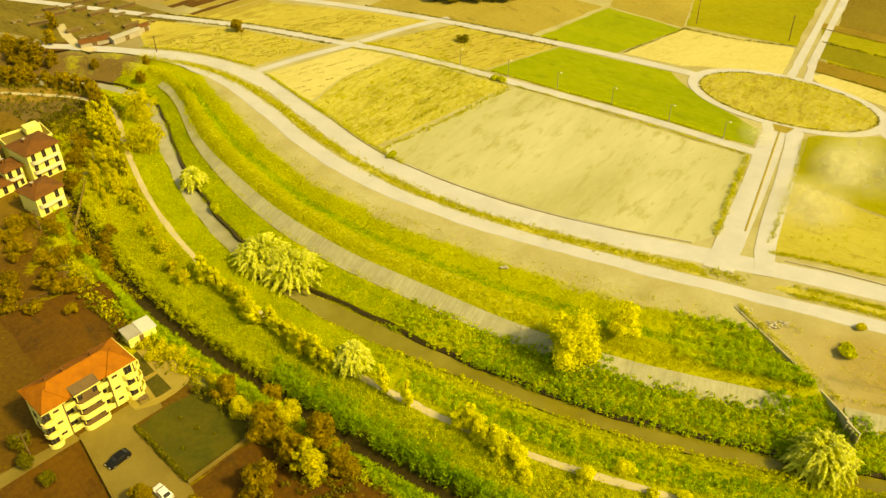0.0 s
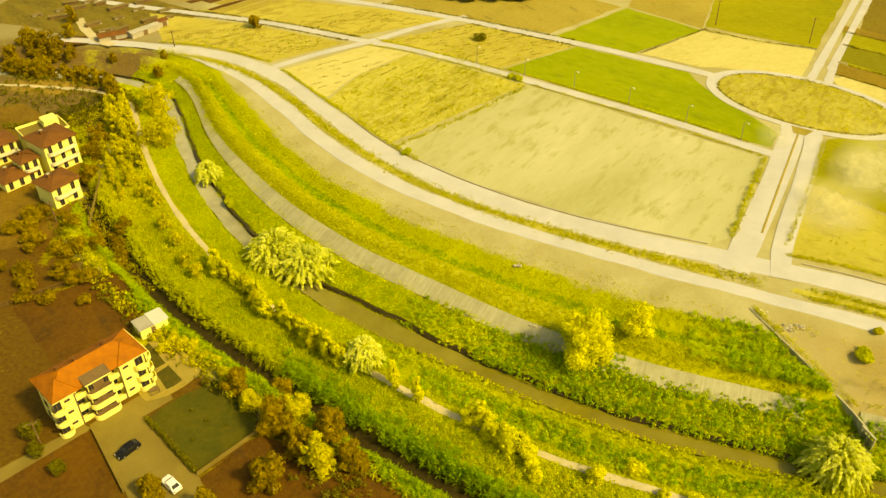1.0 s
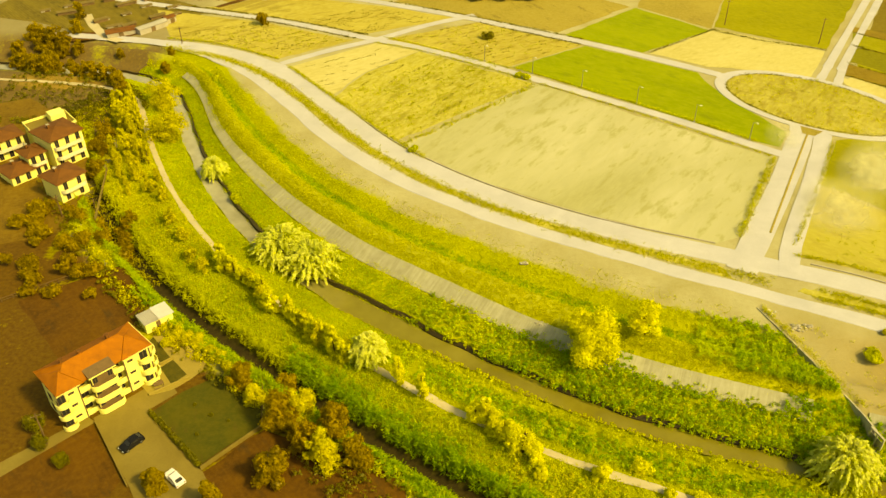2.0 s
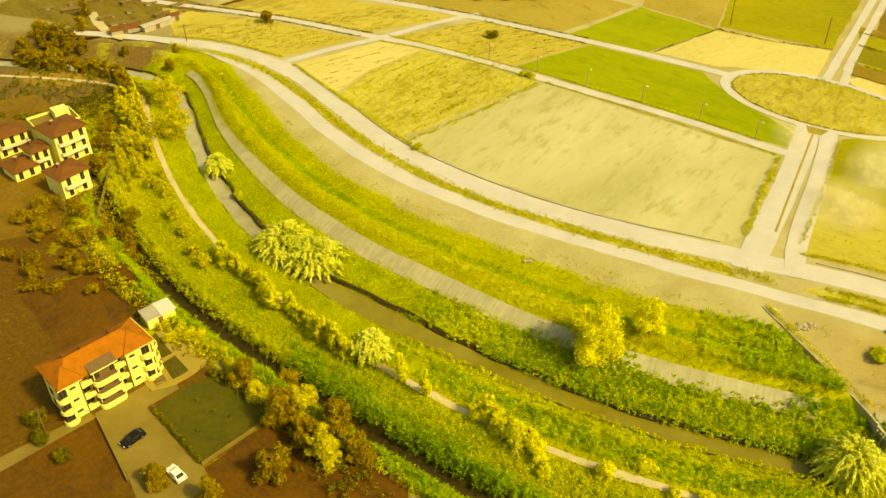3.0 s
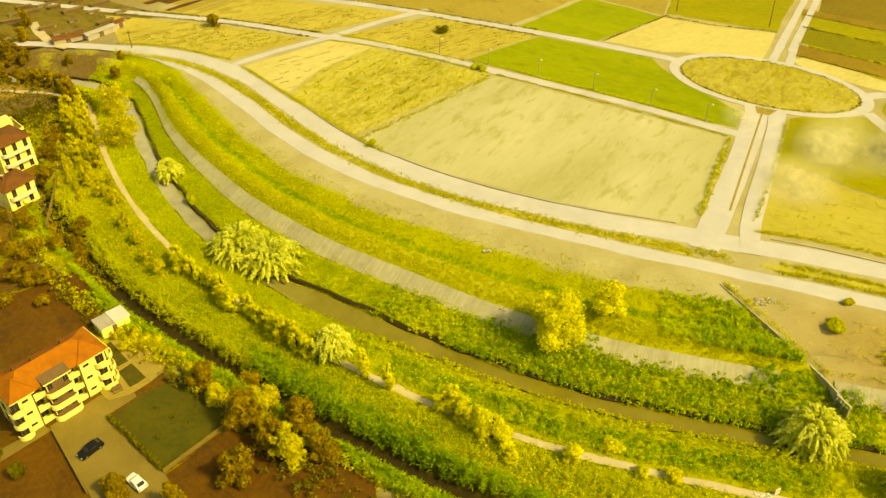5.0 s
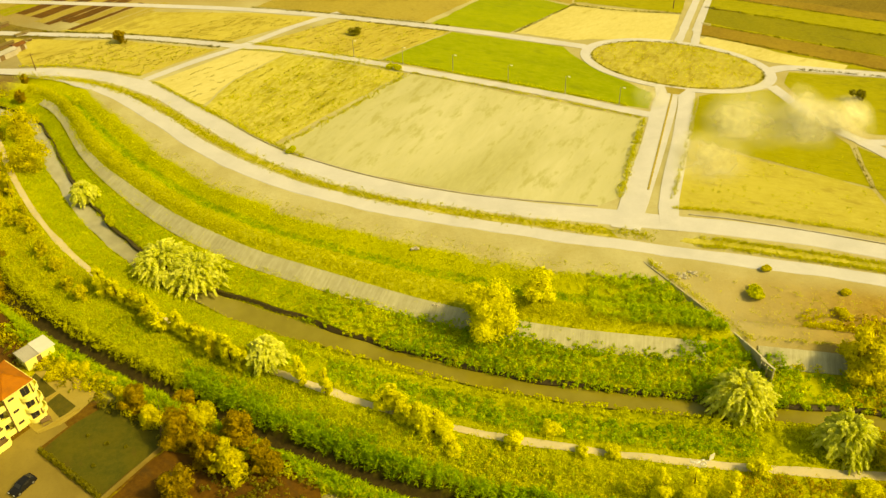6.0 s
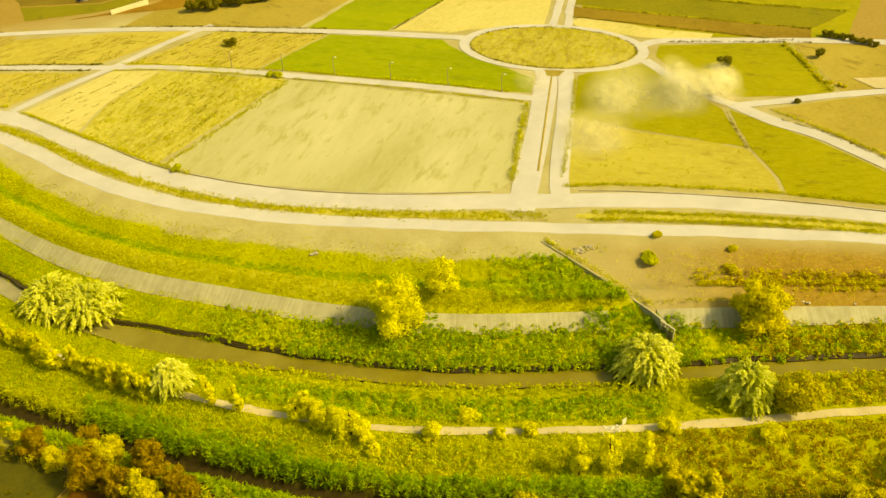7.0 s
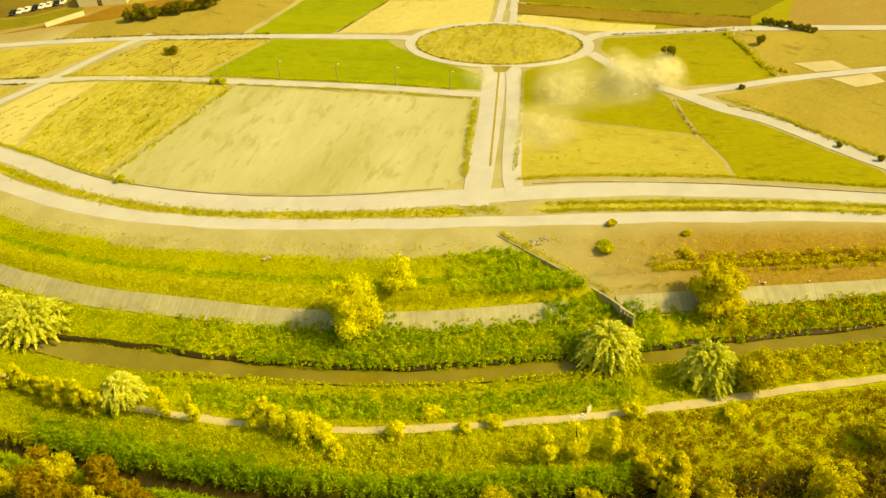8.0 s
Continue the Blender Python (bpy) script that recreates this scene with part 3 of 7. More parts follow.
def oval(a, b, n=72):
    t = np.linspace(0, 2 * math.pi, n, endpoint=False)
    x, y = a * np.cos(t), b * np.sin(t)
    c, s = math.cos(ISLE_TURN), math.sin(ISLE_TURN)
    return np.column_stack([ISLE[0] + c * x - s * y, ISLE[1] + s * x + c * y])


def build_roundabout():
    inner, outer = oval(26.0, 15.0), oval(29.4, 17.2)
    n = len(inner)
    verts = [(x, y, 0.14) for x, y in inner] + [(x, y, 0.14) for x, y in outer] + [(x, y, 0.05) for x, y in outer]
    faces = [(i, n + i, n + (i + 1) % n, (i + 1) % n) for i in range(n)] + [(n + i, 2 * n + i, 2 * n + (i + 1) % n, n + (i + 1) % n) for i in range(n)]
    structure("road_roundabout", mesh_of("road_roundabout", verts, faces, DIRT), "pale dirt ring of an oval roundabout", "road")
    rim = oval(26.0, 15.0)
    verts = [(x, y, 0.12) for x, y in rim]
    rnd = random.Random(4)
    for f, h in ((0.97, 0.26), (0.7, 0.34), (0.4, 0.4)):
        verts += [(ISLE[0] + (x - ISLE[0]) * f, ISLE[1] + (y - ISLE[1]) * f, h + rnd.uniform(-0.05, 0.05)) for x, y in rim]
    faces = [(r * n + i, r * n + (i + 1) % n, (r + 1) * n + (i + 1) % n, (r + 1) * n + i) for r in range(3) for i in range(n)] + [tuple(range(3 * n, 4 * n))]
    structure("roundabout_island", mesh_of("roundabout_island", verts, faces, SCRUB), "oval island of dry yellow scrub inside the roundabout", "traffic island")


build_roundabout()


# ---- fields ----
def field(name, pts, z, material, label):
    """A field: a flat sheet with slightly uneven edges, a hand's width above the ground."""
    rnd = random.Random(name + str(pts[0]))
    ring = []
    for (x0, y0), (x1, y1) in zip(pts, pts[1:] + pts[:1]):
        k = max(1, int(math.hypot(x1 - x0, y1 - y0) / 4))
        for i in range(k):
            j = 0.0 if i == 0 else 0.22
            ring.append((x0 + (x1 - x0) * i / k + rnd.gauss(0, j), y0 + (y1 - y0) * i / k + rnd.gauss(0, j)))
    bm = bmesh.new()
    top = bm.faces.new([bm.verts.new((x, y, z)) for x, y in ring])
    if top.normal.z < 0 or top.calc_area() > 0 and (top.normal_update() or top.normal.z < 0):
        top.normal_flip()
    side = bmesh.ops.extrude_face_region(bm, geom=[top])
    low = [g for g in side["geom"] if isinstance(g, bmesh.types.BMVert)]
    for v in low:
        v.co.z += 0.012
    bmesh.ops.triangulate(bm, faces=[f for f in bm.faces if len(f.verts) > 4])
    bmesh.ops.recalc_face_normals(bm, faces=bm.faces)
    me = bpy.data.meshes.new(name)
    bm.to_mesh(me)
    bm.free()
    me.materials.append(material)
    structure(name, me, label, "field")


field("field_ploughed", [(-16.5, 199.8), (3.6, 182.3), (29.8, 167.0), (57.5, 156.0), (63.5, 158.6), (81.3, 193.6), (21.8, 237.2)], 0.05, PLOUGH, "pale harrowed field of dusty soil")
field("field_rough", [(-18.0, 202.0), (21.0, 237.6), (-14.8, 261.0), (-30.5, 244.8), (-38.5, 227.5)], 0.05, ROUGH, "rough yellow-green grass field")
field("field_straw_strip", [(-39.5, 229.0), (-31.0, 245.0), (-15.2, 261.2), (-29.6, 267.4), (-55.2, 248.9)], 0.052, STRAW_B, "narrow mown straw field beside the cross road")
field("field_crop", [(15.4, 249.2), (40.0, 266.0), (72.5, 245.8), (75.2, 234.5), (82.0, 220.0), (88.6, 208.0), (84.4, 199.6), (79.8, 202.2)], 0.05, CROP, "even bright green crop field")
field("field_straw_north", [(-26.0, 271.0), (14.4, 249.8), (39.0, 266.6), (4.5, 286.0)], 0.05, STRAW, "dry yellow stubble field with dark tufts")
field("field_straw_west", [(-60.5, 254.5), (-37.0, 270.0), (-71.0, 285.5), (-112.0, 297.0), (-100.0, 272.0), (-80.0, 266.5)], 0.05, STRAW, "dry yellow stubble field in rows")
field("field_straw_northwest", [(-33.0, 275.6), (-4.0, 290.0), (-29.0, 300.8), (-62.0, 310.0), (-95.0, 299.5), (-70.0, 291.5)], 0.05, STRAW, "dry yellow stubble field by the far road")
field("field_green_far", [(34.0, 275.0), (58.0, 260.5), (84.0, 279.0), (62.0, 300.0)], 0.05, CROP, "bright green crop strip beyond the far road")
field("field_straw_far", [(60.0, 260.0), (76.5, 249.8), (84.0, 249.0), (106.0, 242.0), (117.0, 262.0), (86.0, 280.0)], 0.051, STRAW_B, "pale mown field near the roundabout")
field("field_meadow_far", [(-26.0, 306.0), (32.0, 277.0), (60.0, 301.0), (10.0, 340.0)], 0.05, TAN, "tan fallow field beyond the far road")
field("field_olive_far", [(86.0, 282.0), (118.0, 263.5), (150.0, 320.0), (110.0, 345.0)], 0.05, OLIVE, "olive meadow far beyond the roundabout")
field("field_fallow_far", [(62.6, 300.6), (84.6, 280.6), (109.0, 345.0), (84.0, 372.0)], 0.05, TAN, "tan fallow strip far beyond the crop")
field("field_tan_east", [(73.5, 151.6), (88.0, 146.0), (117.0, 130.0), (119.5, 136.5), (121.0, 150.0), (88.8, 180.0)], 0.05, TAN_PALE, "tan fallow field with dry patches")
field("field_green_east", [(89.0, 180.8), (121.2, 150.8), (126.6, 170.0), (121.5, 202.5), (111.0, 205.0), (100.6, 203.6)], 0.051, OLIVE, "yellow-green meadow beside the avenue")
field("field_olive_east", [(118.0, 129.2), (145.0, 110.5), (147.5, 117.5), (142.6, 133.0), (138.0, 148.0), (131.0, 163.0), (128.0, 169.0), (122.0, 150.0), (120.4, 136.0)], 0.05, OLIVE, "olive meadow between dirt roads")
field("field_meadow_fork", [(134.2, 174.0), (145.5, 169.4), (158.0, 166.4), (165.0, 198.0), (145.0, 207.0), (131.5, 212.6), (126.8, 206.0), (127.0, 192.0)], 0.05, OLIVE, "olive meadow with a hedge line")
field("field_brown_fork", [(137.5, 165.2), (143.5, 149.0), (148.4, 133.5), (153.6, 117.8), (215.0, 90.0), (240.0, 136.0), (186.0, 153.5), (160.0, 161.8)], 0.05, TAN, "brownish fallow field in the fork")
field("field_tan_far_east", [(160.0, 166.0), (186.0, 158.8), (220.0, 149.0), (235.0, 156.0), (205.0, 174.5), (182.0, 188.6), (167.0, 196.6)], 0.05, TAN, "tan field crossed by paler plots")
field("field_olive_northeast", [(118.0, 240.0), (133.0, 218.0), (146.0, 212.0), (184.0, 194.0), (215.0, 226.0), (150.0, 262.0), (126.0, 256.0)], 0.05, OLIVE, "olive field in strips")
field("field_straw_northeast", [(116.4, 241.0), (120.5, 236.0), (139.0, 216.5), (134.5, 226.0), (122.0, 245.0)], 0.056, STRAW_B, "thin pale straw strip")
field("field_far_strip", [(127.0, 258.0), (152.0, 263.0), (216.0, 228.0), (280.0, 300.0), (180.0, 360.0)], 0.05, DEEP, "far brown ploughed strip")
field("field_strip_brown", [(120.7, 252.6), (178.0, 203.5), (172.0, 194.5), (116.6, 244.5)], 0.064, RUST, "narrow brown ploughed strip")
field("field_strip_dark", [(127.1, 266.6), (196.0, 210.0), (178.6, 204.0), (121.7, 254.3)], 0.066, DARKGREEN, "narrow dark olive strip between brown plots")
field("field_strip_straw", [(115.1, 243.3), (132.5, 228.0), (150.0, 213.0), (146.0, 209.0), (129.2, 220.2), (119.9, 230.0), (115.2, 237.3)], 0.068, STRAW_B, "thin pale straw strip beside the roundabout")
field("field_strip_green", [(131.6, 277.4), (206.0, 217.0), (196.6, 210.6), (127.5, 267.5)], 0.064, OLIVE, "narrow olive strip")
field("field_strip_rust", [(132.8, 283.4), (212.0, 224.0), (206.6, 217.6), (131.0, 278.5)], 0.066, RUST, "narrow rusty fallow strip")
field("plot_paved", [(167.4, 171.0), (177.4, 167.4), (178.1, 160.3), (168.8, 163.6)], 0.17, TRACK, "pale bare plot beside the forking road")
field("plot_paved_south", [(169.4, 158.8), (180.4, 156.5), (180.0, 150.5), (171.3, 151.6)], 0.17, TRACK, "pale bare plot beside the forking road")
field("field_farm", [(-128.2, 273.6), (-114.0, 274.5), (-99.6, 286.0), (-92.0, 296.0), (-124.0, 318.0), (-164.5, 330.0), (-175.0, 292.0), (-150.0, 284.6)], 0.045, FARM, "dry olive farm plots in rough strips")
field("field_brown_house", [(-76.0, 115.0), (-93.0, 133.5), (-75.0, 146.0), (-61.0, 131.0)], 0.05, EARTH, "dark turned earth plot behind the house")
field("field_garden_east", [(-43.4, 89.6), (-34.5, 99.5), (-10.0, 92.5), (-6.0, 72.0), (-30.0, 66.0)], 0.05, EARTH, "brown garden earth beside a wall")
field("field_garden_west", [(-65.0, 100.0), (-56.2, 88.0), (-60.0, 76.0), (-84.0, 88.0)], 0.05, EARTH, "brown earth plot by the driveway")
field("village_yard", [(-145.7, 218.0), (-129.2, 226.3), (-114.9, 215.0), (-101.1, 195.2), (-94.1, 176.2), (-92.8, 159.1), (-112.3, 149.8)], 0.045, VILLAGE, "brown dirt yard between the village houses")

# grassy strip between the two dirt roads
strip("verge_strip", [tuple(np.array(p) * 0.75 + np.array(q) * 0.25) for p, q in zip(R1_LO[1:9], R2_UP[1:9])], [tuple(np.array(p) * 0.2 + np.array(q) * 0.8) for p, q in zip(R1_LO[1:9], R2_UP[1:9])], 0.05, ROUGH, "strip of rough yellow-green grass between roads", "verge", 0.25)
strip("verge_strip_east", [(70.6, 139.9), (74.0, 139.6), (86.0, 135.2), (112.4, 121.6), (137.6, 106.3), (196.0, 68.4)], [(70.4, 139.5), (73.4, 137.6), (85.2, 132.2), (111.0, 119.2), (135.7, 105.2), (194.6, 67.4)], 0.05, ROUGH, "strip of rough dry grass between roads", "verge", 0.25)


# plots of the far farmland: long narrow strips side by side
def build_plots():
    rnd = random.Random(31)
    mats = (TAN, EARTH, OLIVE, STRAW, EARTH, TAN)
    names = ("tan fallow", "dark turned earth", "olive green", "dry stubble", "brown earth", "tan dry")
    u, v = np.array((0.72, 0.69)), np.array((-0.83, 0.56))
    o = np.array((-78.0, 296.0))
    off = 0.0
    for i in range(17):
        w = rnd.uniform(2.6, 6.0)
        a = o + v * off + u * rnd.uniform(-6, 2)
        l = rnd.uniform(22, 34)
        k = rnd.randrange(len(mats))
        q = [a, a + u * l, a + u * l + v * (w - 0.5), a + v * (w - 0.5)]
        if off < 62 or off > 74:
            field("farm_plot", [tuple(p) for p in q], 0.058, mats[k], names[k] + " strip of a far farm plot")
        off += w


build_plots()


# ---- plants ----
def unit(v):
    return v / np.maximum(np.linalg.norm(v, axis=-1, keepdims=True), 1e-9)


def leaf_quads(rng, c, long, wide, up=0.2, out=None, skin=None):
    """One pointed leaf at each place of c: turned at random, leaning up or outwards."""
    n = len(c)
    if skin is not None:
        a = rng.normal(size=(n, 3))
        a[:, 2] += up
        a = unit(a - 0.8 * (a * skin).sum(1, keepdims=True) * skin)
        b = unit(np.cross(a, skin + 0.35 * rng.normal(size=(n, 3))))
        k = rng.uniform(0.6, 1.3, (n, 1))
        a, b = a * long * k / 2, b * wide * k / 2
        return np.stack([c - a, c + b - a * 0.1, c + a, c - b - a * 0.1], 1)
    a = rng.normal(size=(n, 3))
    a[:, 2] += up * 2
    if out is not None:
        a += out * 1.3
    a = unit(a)
    face = rng.normal(size=(n, 3)) * 0.75 + (0.25, -0.1, 1.0)
    b = unit(np.cross(a, face))
    k = rng.uniform(0.6, 1.3, (n, 1))
    a, b = a * long * k / 2, b * wide * k / 2
    return np.stack([c - a, c + b - a * 0.1, c + a, c - b - a * 0.1], 1)


def crown_points(rng, blobs, n):
    """Points near the skins of several blobs (x, y, z, rx, rz), with their outward ways."""
    blobs = np.asarray(blobs, float)
    w = blobs[:, 3] ** 2
    pick = rng.choice(len(blobs), n, p=w / w.sum())
    d = unit(rng.normal(size=(n, 3)))
    r = rng.uniform(0.4, 1.3, (n, 1)) ** 0.5
    p = blobs[pick, :3] + d * r * np.stack([blobs[pick, 3], blobs[pick, 3], blobs[pick, 4]], 1)
    return p, d


def crown_leaves(rng, blobs, n, leaf, up=0.2):
    """Leaves of a crown: large ones inside each clump, small ones over its skin and some sticking out."""
    p, d = crown_points(rng, blobs, n)
    blobs = np.asarray(blobs, float)
    m = n // 3
    pick = rng.choice(len(blobs), m, p=blobs[:, 3] ** 2 / (blobs[:, 3] ** 2).sum())
    e = unit(rng.normal(size=(m, 3)))
    q = blobs[pick, :3] + e * 0.74 * np.stack([blobs[pick, 3], blobs[pick, 3], blobs[pick, 4]], 1)
    k = int(n * 0.5)
    got = np.concatenate([leaf_quads(rng, q, leaf * 2.1, leaf * 1.6, up, skin=e), leaf_quads(rng, p[:k], leaf * 1.1, leaf * 0.9, up, skin=d[:k]), leaf_quads(rng, p[k:], leaf * 1.3, leaf * 0.65, up, d[k:])])
    lift = np.maximum(0.08 - got[:, :, 2].min(1), 0)
    got[:, :, 2] += lift[:, None]
    return got


def trunk_mesh(rng, h, r, limbs, lean=0.04, spread=0.5):
    bm = bmesh.new()
    tx, ty = rng.normal(0, lean * h, 2)
    pts = [(tx * k * k, ty * k * k, h * k - 0.3 * (k == 0)) for k in (0, 0.15, 0.4, 0.7, 1.0)]
    tube(bm, pts, [r * f for f in (1.35, 1.0, 0.8, 0.5, 0.2)], 7)
    for i in range(limbs):
        k = rng.uniform(0.3, 0.85)
        a = rng.uniform(0, 2 * math.pi)
        s = h * spread * rng.uniform(0.5, 1.0) * (1.1 - k)
        q = Vector((tx * k * k, ty * k * k, h * k))
        e = q + Vector((math.cos(a) * s, math.sin(a) * s, s * 0.7))
        tube(bm, [q, q.lerp(e, 0.5) + Vector((0, 0, s * 0.06)), e], [r * 0.4, r * 0.25, r * 0.08], 5)
    return bm


def broadleaf(x, y, h, wide, material, label, seed, leaves=2600, name="tree", leaf=0.34, low=0.18, group=""):
    """A spreading tree: trunk with limbs and a crown of many leaves in uneven clumps."""
    rng = np.random.RandomState(seed)
    t = thing(name, label, "tree", (x, y, z_at(x, y)), rng.uniform(0, 360), group)
    part("trunk", trunk_mesh(rng, h * 0.8, 0.03 * h + 0.04, 7), BARK, t)
    blobs = []
    for i in range(26):
        a, k = rng.uniform(0, 2 * math.pi), rng.uniform(0, 1)
        z = h * (low + (0.9 - low) * k)
        r = wide / 2 * math.sqrt(max(0.1, 1 - (1.5 * k - 0.55) ** 2)) * rng.uniform(0.35, 0.95)
        s = wide * rng.uniform(0.09, 0.19)
        blobs.append((r * math.cos(a) * 0.95, r * math.sin(a) * 0.95, min(z, h - s), s, s * rng.uniform(0.7, 1.0)))
    for i in range(4):
        a, s = rng.uniform(0, 2 * math.pi), wide * rng.uniform(0.2, 0.28)
        blobs.append((0.14 * wide * math.cos(a), 0.14 * wide * math.sin(a), h * (low + 0.16 + 0.13 * i), s, s * 0.85))
    part("crown", quads_mesh("crown", crown_leaves(rng, blobs, int(leaves * 1.35), leaf), material), None, t)
    return t


def poplar(x, y, h, wide, material, label, seed, leaves=1500, leaf=0.36, group=""):
    """A slim upright tree, leafy almost from the ground."""
    rng = np.random.RandomState(seed)
    t = thing("poplar", label, "tree", (x, y, z_at(x, y)), rng.uniform(0, 360), group)
    part("trunk", trunk_mesh(rng, h * 0.9, 0.02 * h + 0.03, 6, 0.02, 0.25), BARK, t)
    blobs = []
    for i in range(24):
        k = (i + rng.uniform(0, 1)) / 24
        r = wide / 2 * (1 - abs(k - 0.4) ** 1.4) * rng.uniform(0.5, 0.9)
        a = rng.uniform(0, 2 * math.pi)
        blobs.append((r * 0.75 * math.cos(a), r * 0.75 * math.sin(a), h * (0.08 + 0.84 * k), r * 0.5 + 0.12, h * 0.075))
    part("crown", quads_mesh("crown", crown_leaves(rng, blobs, leaves, leaf, 0.8), material), None, t)
    return t


def willow(x, y, h, wide, label, seed, fronds=150, group="", material=None):
    """A round bushy willow: arching fronds from the middle, hung with narrow leaves."""
    rng = np.random.RandomState(seed)
    t = thing("willow", label, "tree", (x, y, z_at(x, y)), 0, group)
    part("trunk", trunk_mesh(rng, h * 0.6, 0.035 * h, 8), BARK, t)
    quads = []
    blob = [(0, 0, h * 0.42, wide * 0.36, h * 0.42)]
    p, d = crown_points(rng, blob, 900)
    p = p[p[:, 2] > 0.3]
    d = unit(p - np.array([0, 0, h * 0.42]))
    quads.append(leaf_quads(rng, p, 1.1, 0.8, 0.1, skin=d))
    for i in range(fronds):
        a = 2 * math.pi * (i * 0.618034) + rng.uniform(-0.3, 0.3)
        up = 1 - (i + 0.5) / fronds
        side = math.sqrt(1 - up * up * 0.96)
        tip = np.array([math.cos(a) * side * wide / 2, math.sin(a) * side * wide / 2, h * (0.10 + 0.86 * up)])
        tip[:2] *= rng.uniform(0.85, 1.15)
        tip[2] *= rng.uniform(0.9, 1.06)
        k = np.linspace(0.52, 1, 20)[:, None]
        line = np.array([0, 0, h * 0.3]) * (1 - k) + tip * k + np.array([0, 0, 1.0]) * h * 0.2 * np.sin(k * math.pi)
        line[:, 2] = np.maximum(line[:, 2], 0.2)
        tan = unit(np.gradient(line, axis=0))
        for rep in range(5):
            fat = 0.05 + 0.26 * np.sin(np.clip(k - 0.5, 0, 1) * 2 * math.pi * 0.9 + 0.25)
            c = line + rng.normal(0, 1, line.shape) * np.abs(fat) * 0.62
            quads.append(leaf_quads(rng, c, 0.62, 0.3, 0.0, tan * 2.6))
    part("crown", quads_mesh("crown", np.concatenate(quads), material or LEAF_WILLOW), None, t)
    return t


def shrub(x, y, h, wide, material, label, seed, leaves=700, leaf=0.34, group="", name="shrub"):
    rng = np.random.RandomState(seed)
    t = thing(name, label, "shrub", (x, y, z_at(x, y)), rng.uniform(0, 360), group)
    part("stem", trunk_mesh(rng, h * 0.6, 0.05 + 0.015 * h, 5, 0.08, 0.7), BARK, t)
    blobs = [(wide * 0.3 * math.cos(a) * q, wide * 0.3 * math.sin(a) * q, h * rng.uniform(0.3, 0.72), wide * rng.uniform(0.16, 0.28), h * rng.uniform(0.18, 0.28)) for a, q in zip(rng.uniform(0, 6.3, 8), rng.uniform(0.2, 1, 8))]
    part("crown", quads_mesh("crown", crown_leaves(rng, blobs, leaves, leaf, 0.5), material), None, t)
    return t


P_LINE = smooth(PATH_LINE)


def path_gap(pts):
    d = np.full(len(pts), 1e9)
    for a, b in zip(P_LINE[:-1], P_LINE[1:]):
        ab = b - a
        u = np.clip(((pts - a) @ ab) / (ab @ ab), 0, 1)
        d = np.minimum(d, np.linalg.norm(pts - a - u[:, None] * ab, axis=1))
    return d


def lumps(p, s, seed=0.0):
    """A soft uneven pattern from 0 to 1, to make growth clumpy."""
    v = np.sin(p[:, 0] * s + 1.7 * np.sin(p[:, 1] * s * 0.7 + seed)) * np.cos(p[:, 1] * s * 1.1 + 1.3 * np.sin(p[:, 0] * s * 0.6 + seed * 2))
    w = np.sin(p[:, 0] * s * 2.7 + seed * 3 + p[:, 1] * s * 1.9) * np.cos(p[:, 1] * s * 2.3 - p[:, 0] * s * 1.3 + seed)
    u = np.sin(p[:, 0] * s * 6.1 + seed) * np.cos(p[:, 1] * s * 5.3 + 2.0 * np.sin(p[:, 0] * s * 3.1))
    return np.clip(0.5 + 0.22 * v + 0.22 * w + 0.2 * u, 0, 1)


def scatter_band(rng, d0, d1, x0, x1, per_m2):
    """Places in a band along the canal, between two offsets and two places along it."""
    r0, r1 = RUN_AT(x0), RUN_AT(x1)
    n = int((r1 - r0) * abs(d1 - d0) * per_m2)
    run = rng.uniform(r0, r1, n)
    d = from_nominal(rng.uniform(d0, d1, n), run)
    p = np.column_stack([np.interp(run, W_RUN, W_LINE[:, 0]), np.interp(run, W_RUN, W_LINE[:, 1])])
    q = np.column_stack([np.interp(run + 0.5, W_RUN, W_LINE[:, 0]), np.interp(run + 0.5, W_RUN, W_LINE[:, 1])])
    t = unit(q - p)
    return p + np.column_stack([-t[:, 1], t[:, 0]]) * d[:, None]


def tufts(rng, p, tall, wide, each, leaf, lean=0.7, floor=None):
    """Clumps of blades rooted at the places p: (n * each) leaves."""
    n = len(p)
    z = height(p) if floor is None else np.full(n, floor)
    root = np.repeat(np.column_stack([p, z]), each, axis=0)
    t = np.repeat(tall, each)
    k = rng.uniform(0.15, 1.0, n * each)
    off = rng.normal(0, 1, (n * each, 2)) * wide * (0.35 + 0.65 * k[:, None])
    c = root + np.column_stack([off, t * k])
    out = np.column_stack([off * lean, np.full(n * each, 0.5)])
    return leaf_quads(rng, c, leaf, leaf * 0.36, 0.5, out)


def domes(rng, p, tall, wide, each, leaf):
    """Bushy plants rooted at the places p: leaves over a rounded top, some lower down."""
    n = len(p)
    size = wide * rng.uniform(0.75, 1.5, n)
    top = np.column_stack([p, height(p) + np.maximum(tall - size * 0.6, 0.02)])
    d = unit(rng.normal(size=(n * each, 3)) + (0, 0, 0.55))
    d[:, 2] = np.abs(d[:, 2]) * 0.85 - 0.06
    low = rng.uniform(size=n * each) < 0.2
    c = np.repeat(top, each, axis=0) + d * np.repeat(size, each)[:, None] * (1, 1, 0.9)
    c[low, 2] -= np.repeat(tall, each)[low] * rng.uniform(0.2, 0.7, low.sum())
    return leaf_quads(rng, c, leaf, leaf * 0.8, 0.5, skin=unit(d))


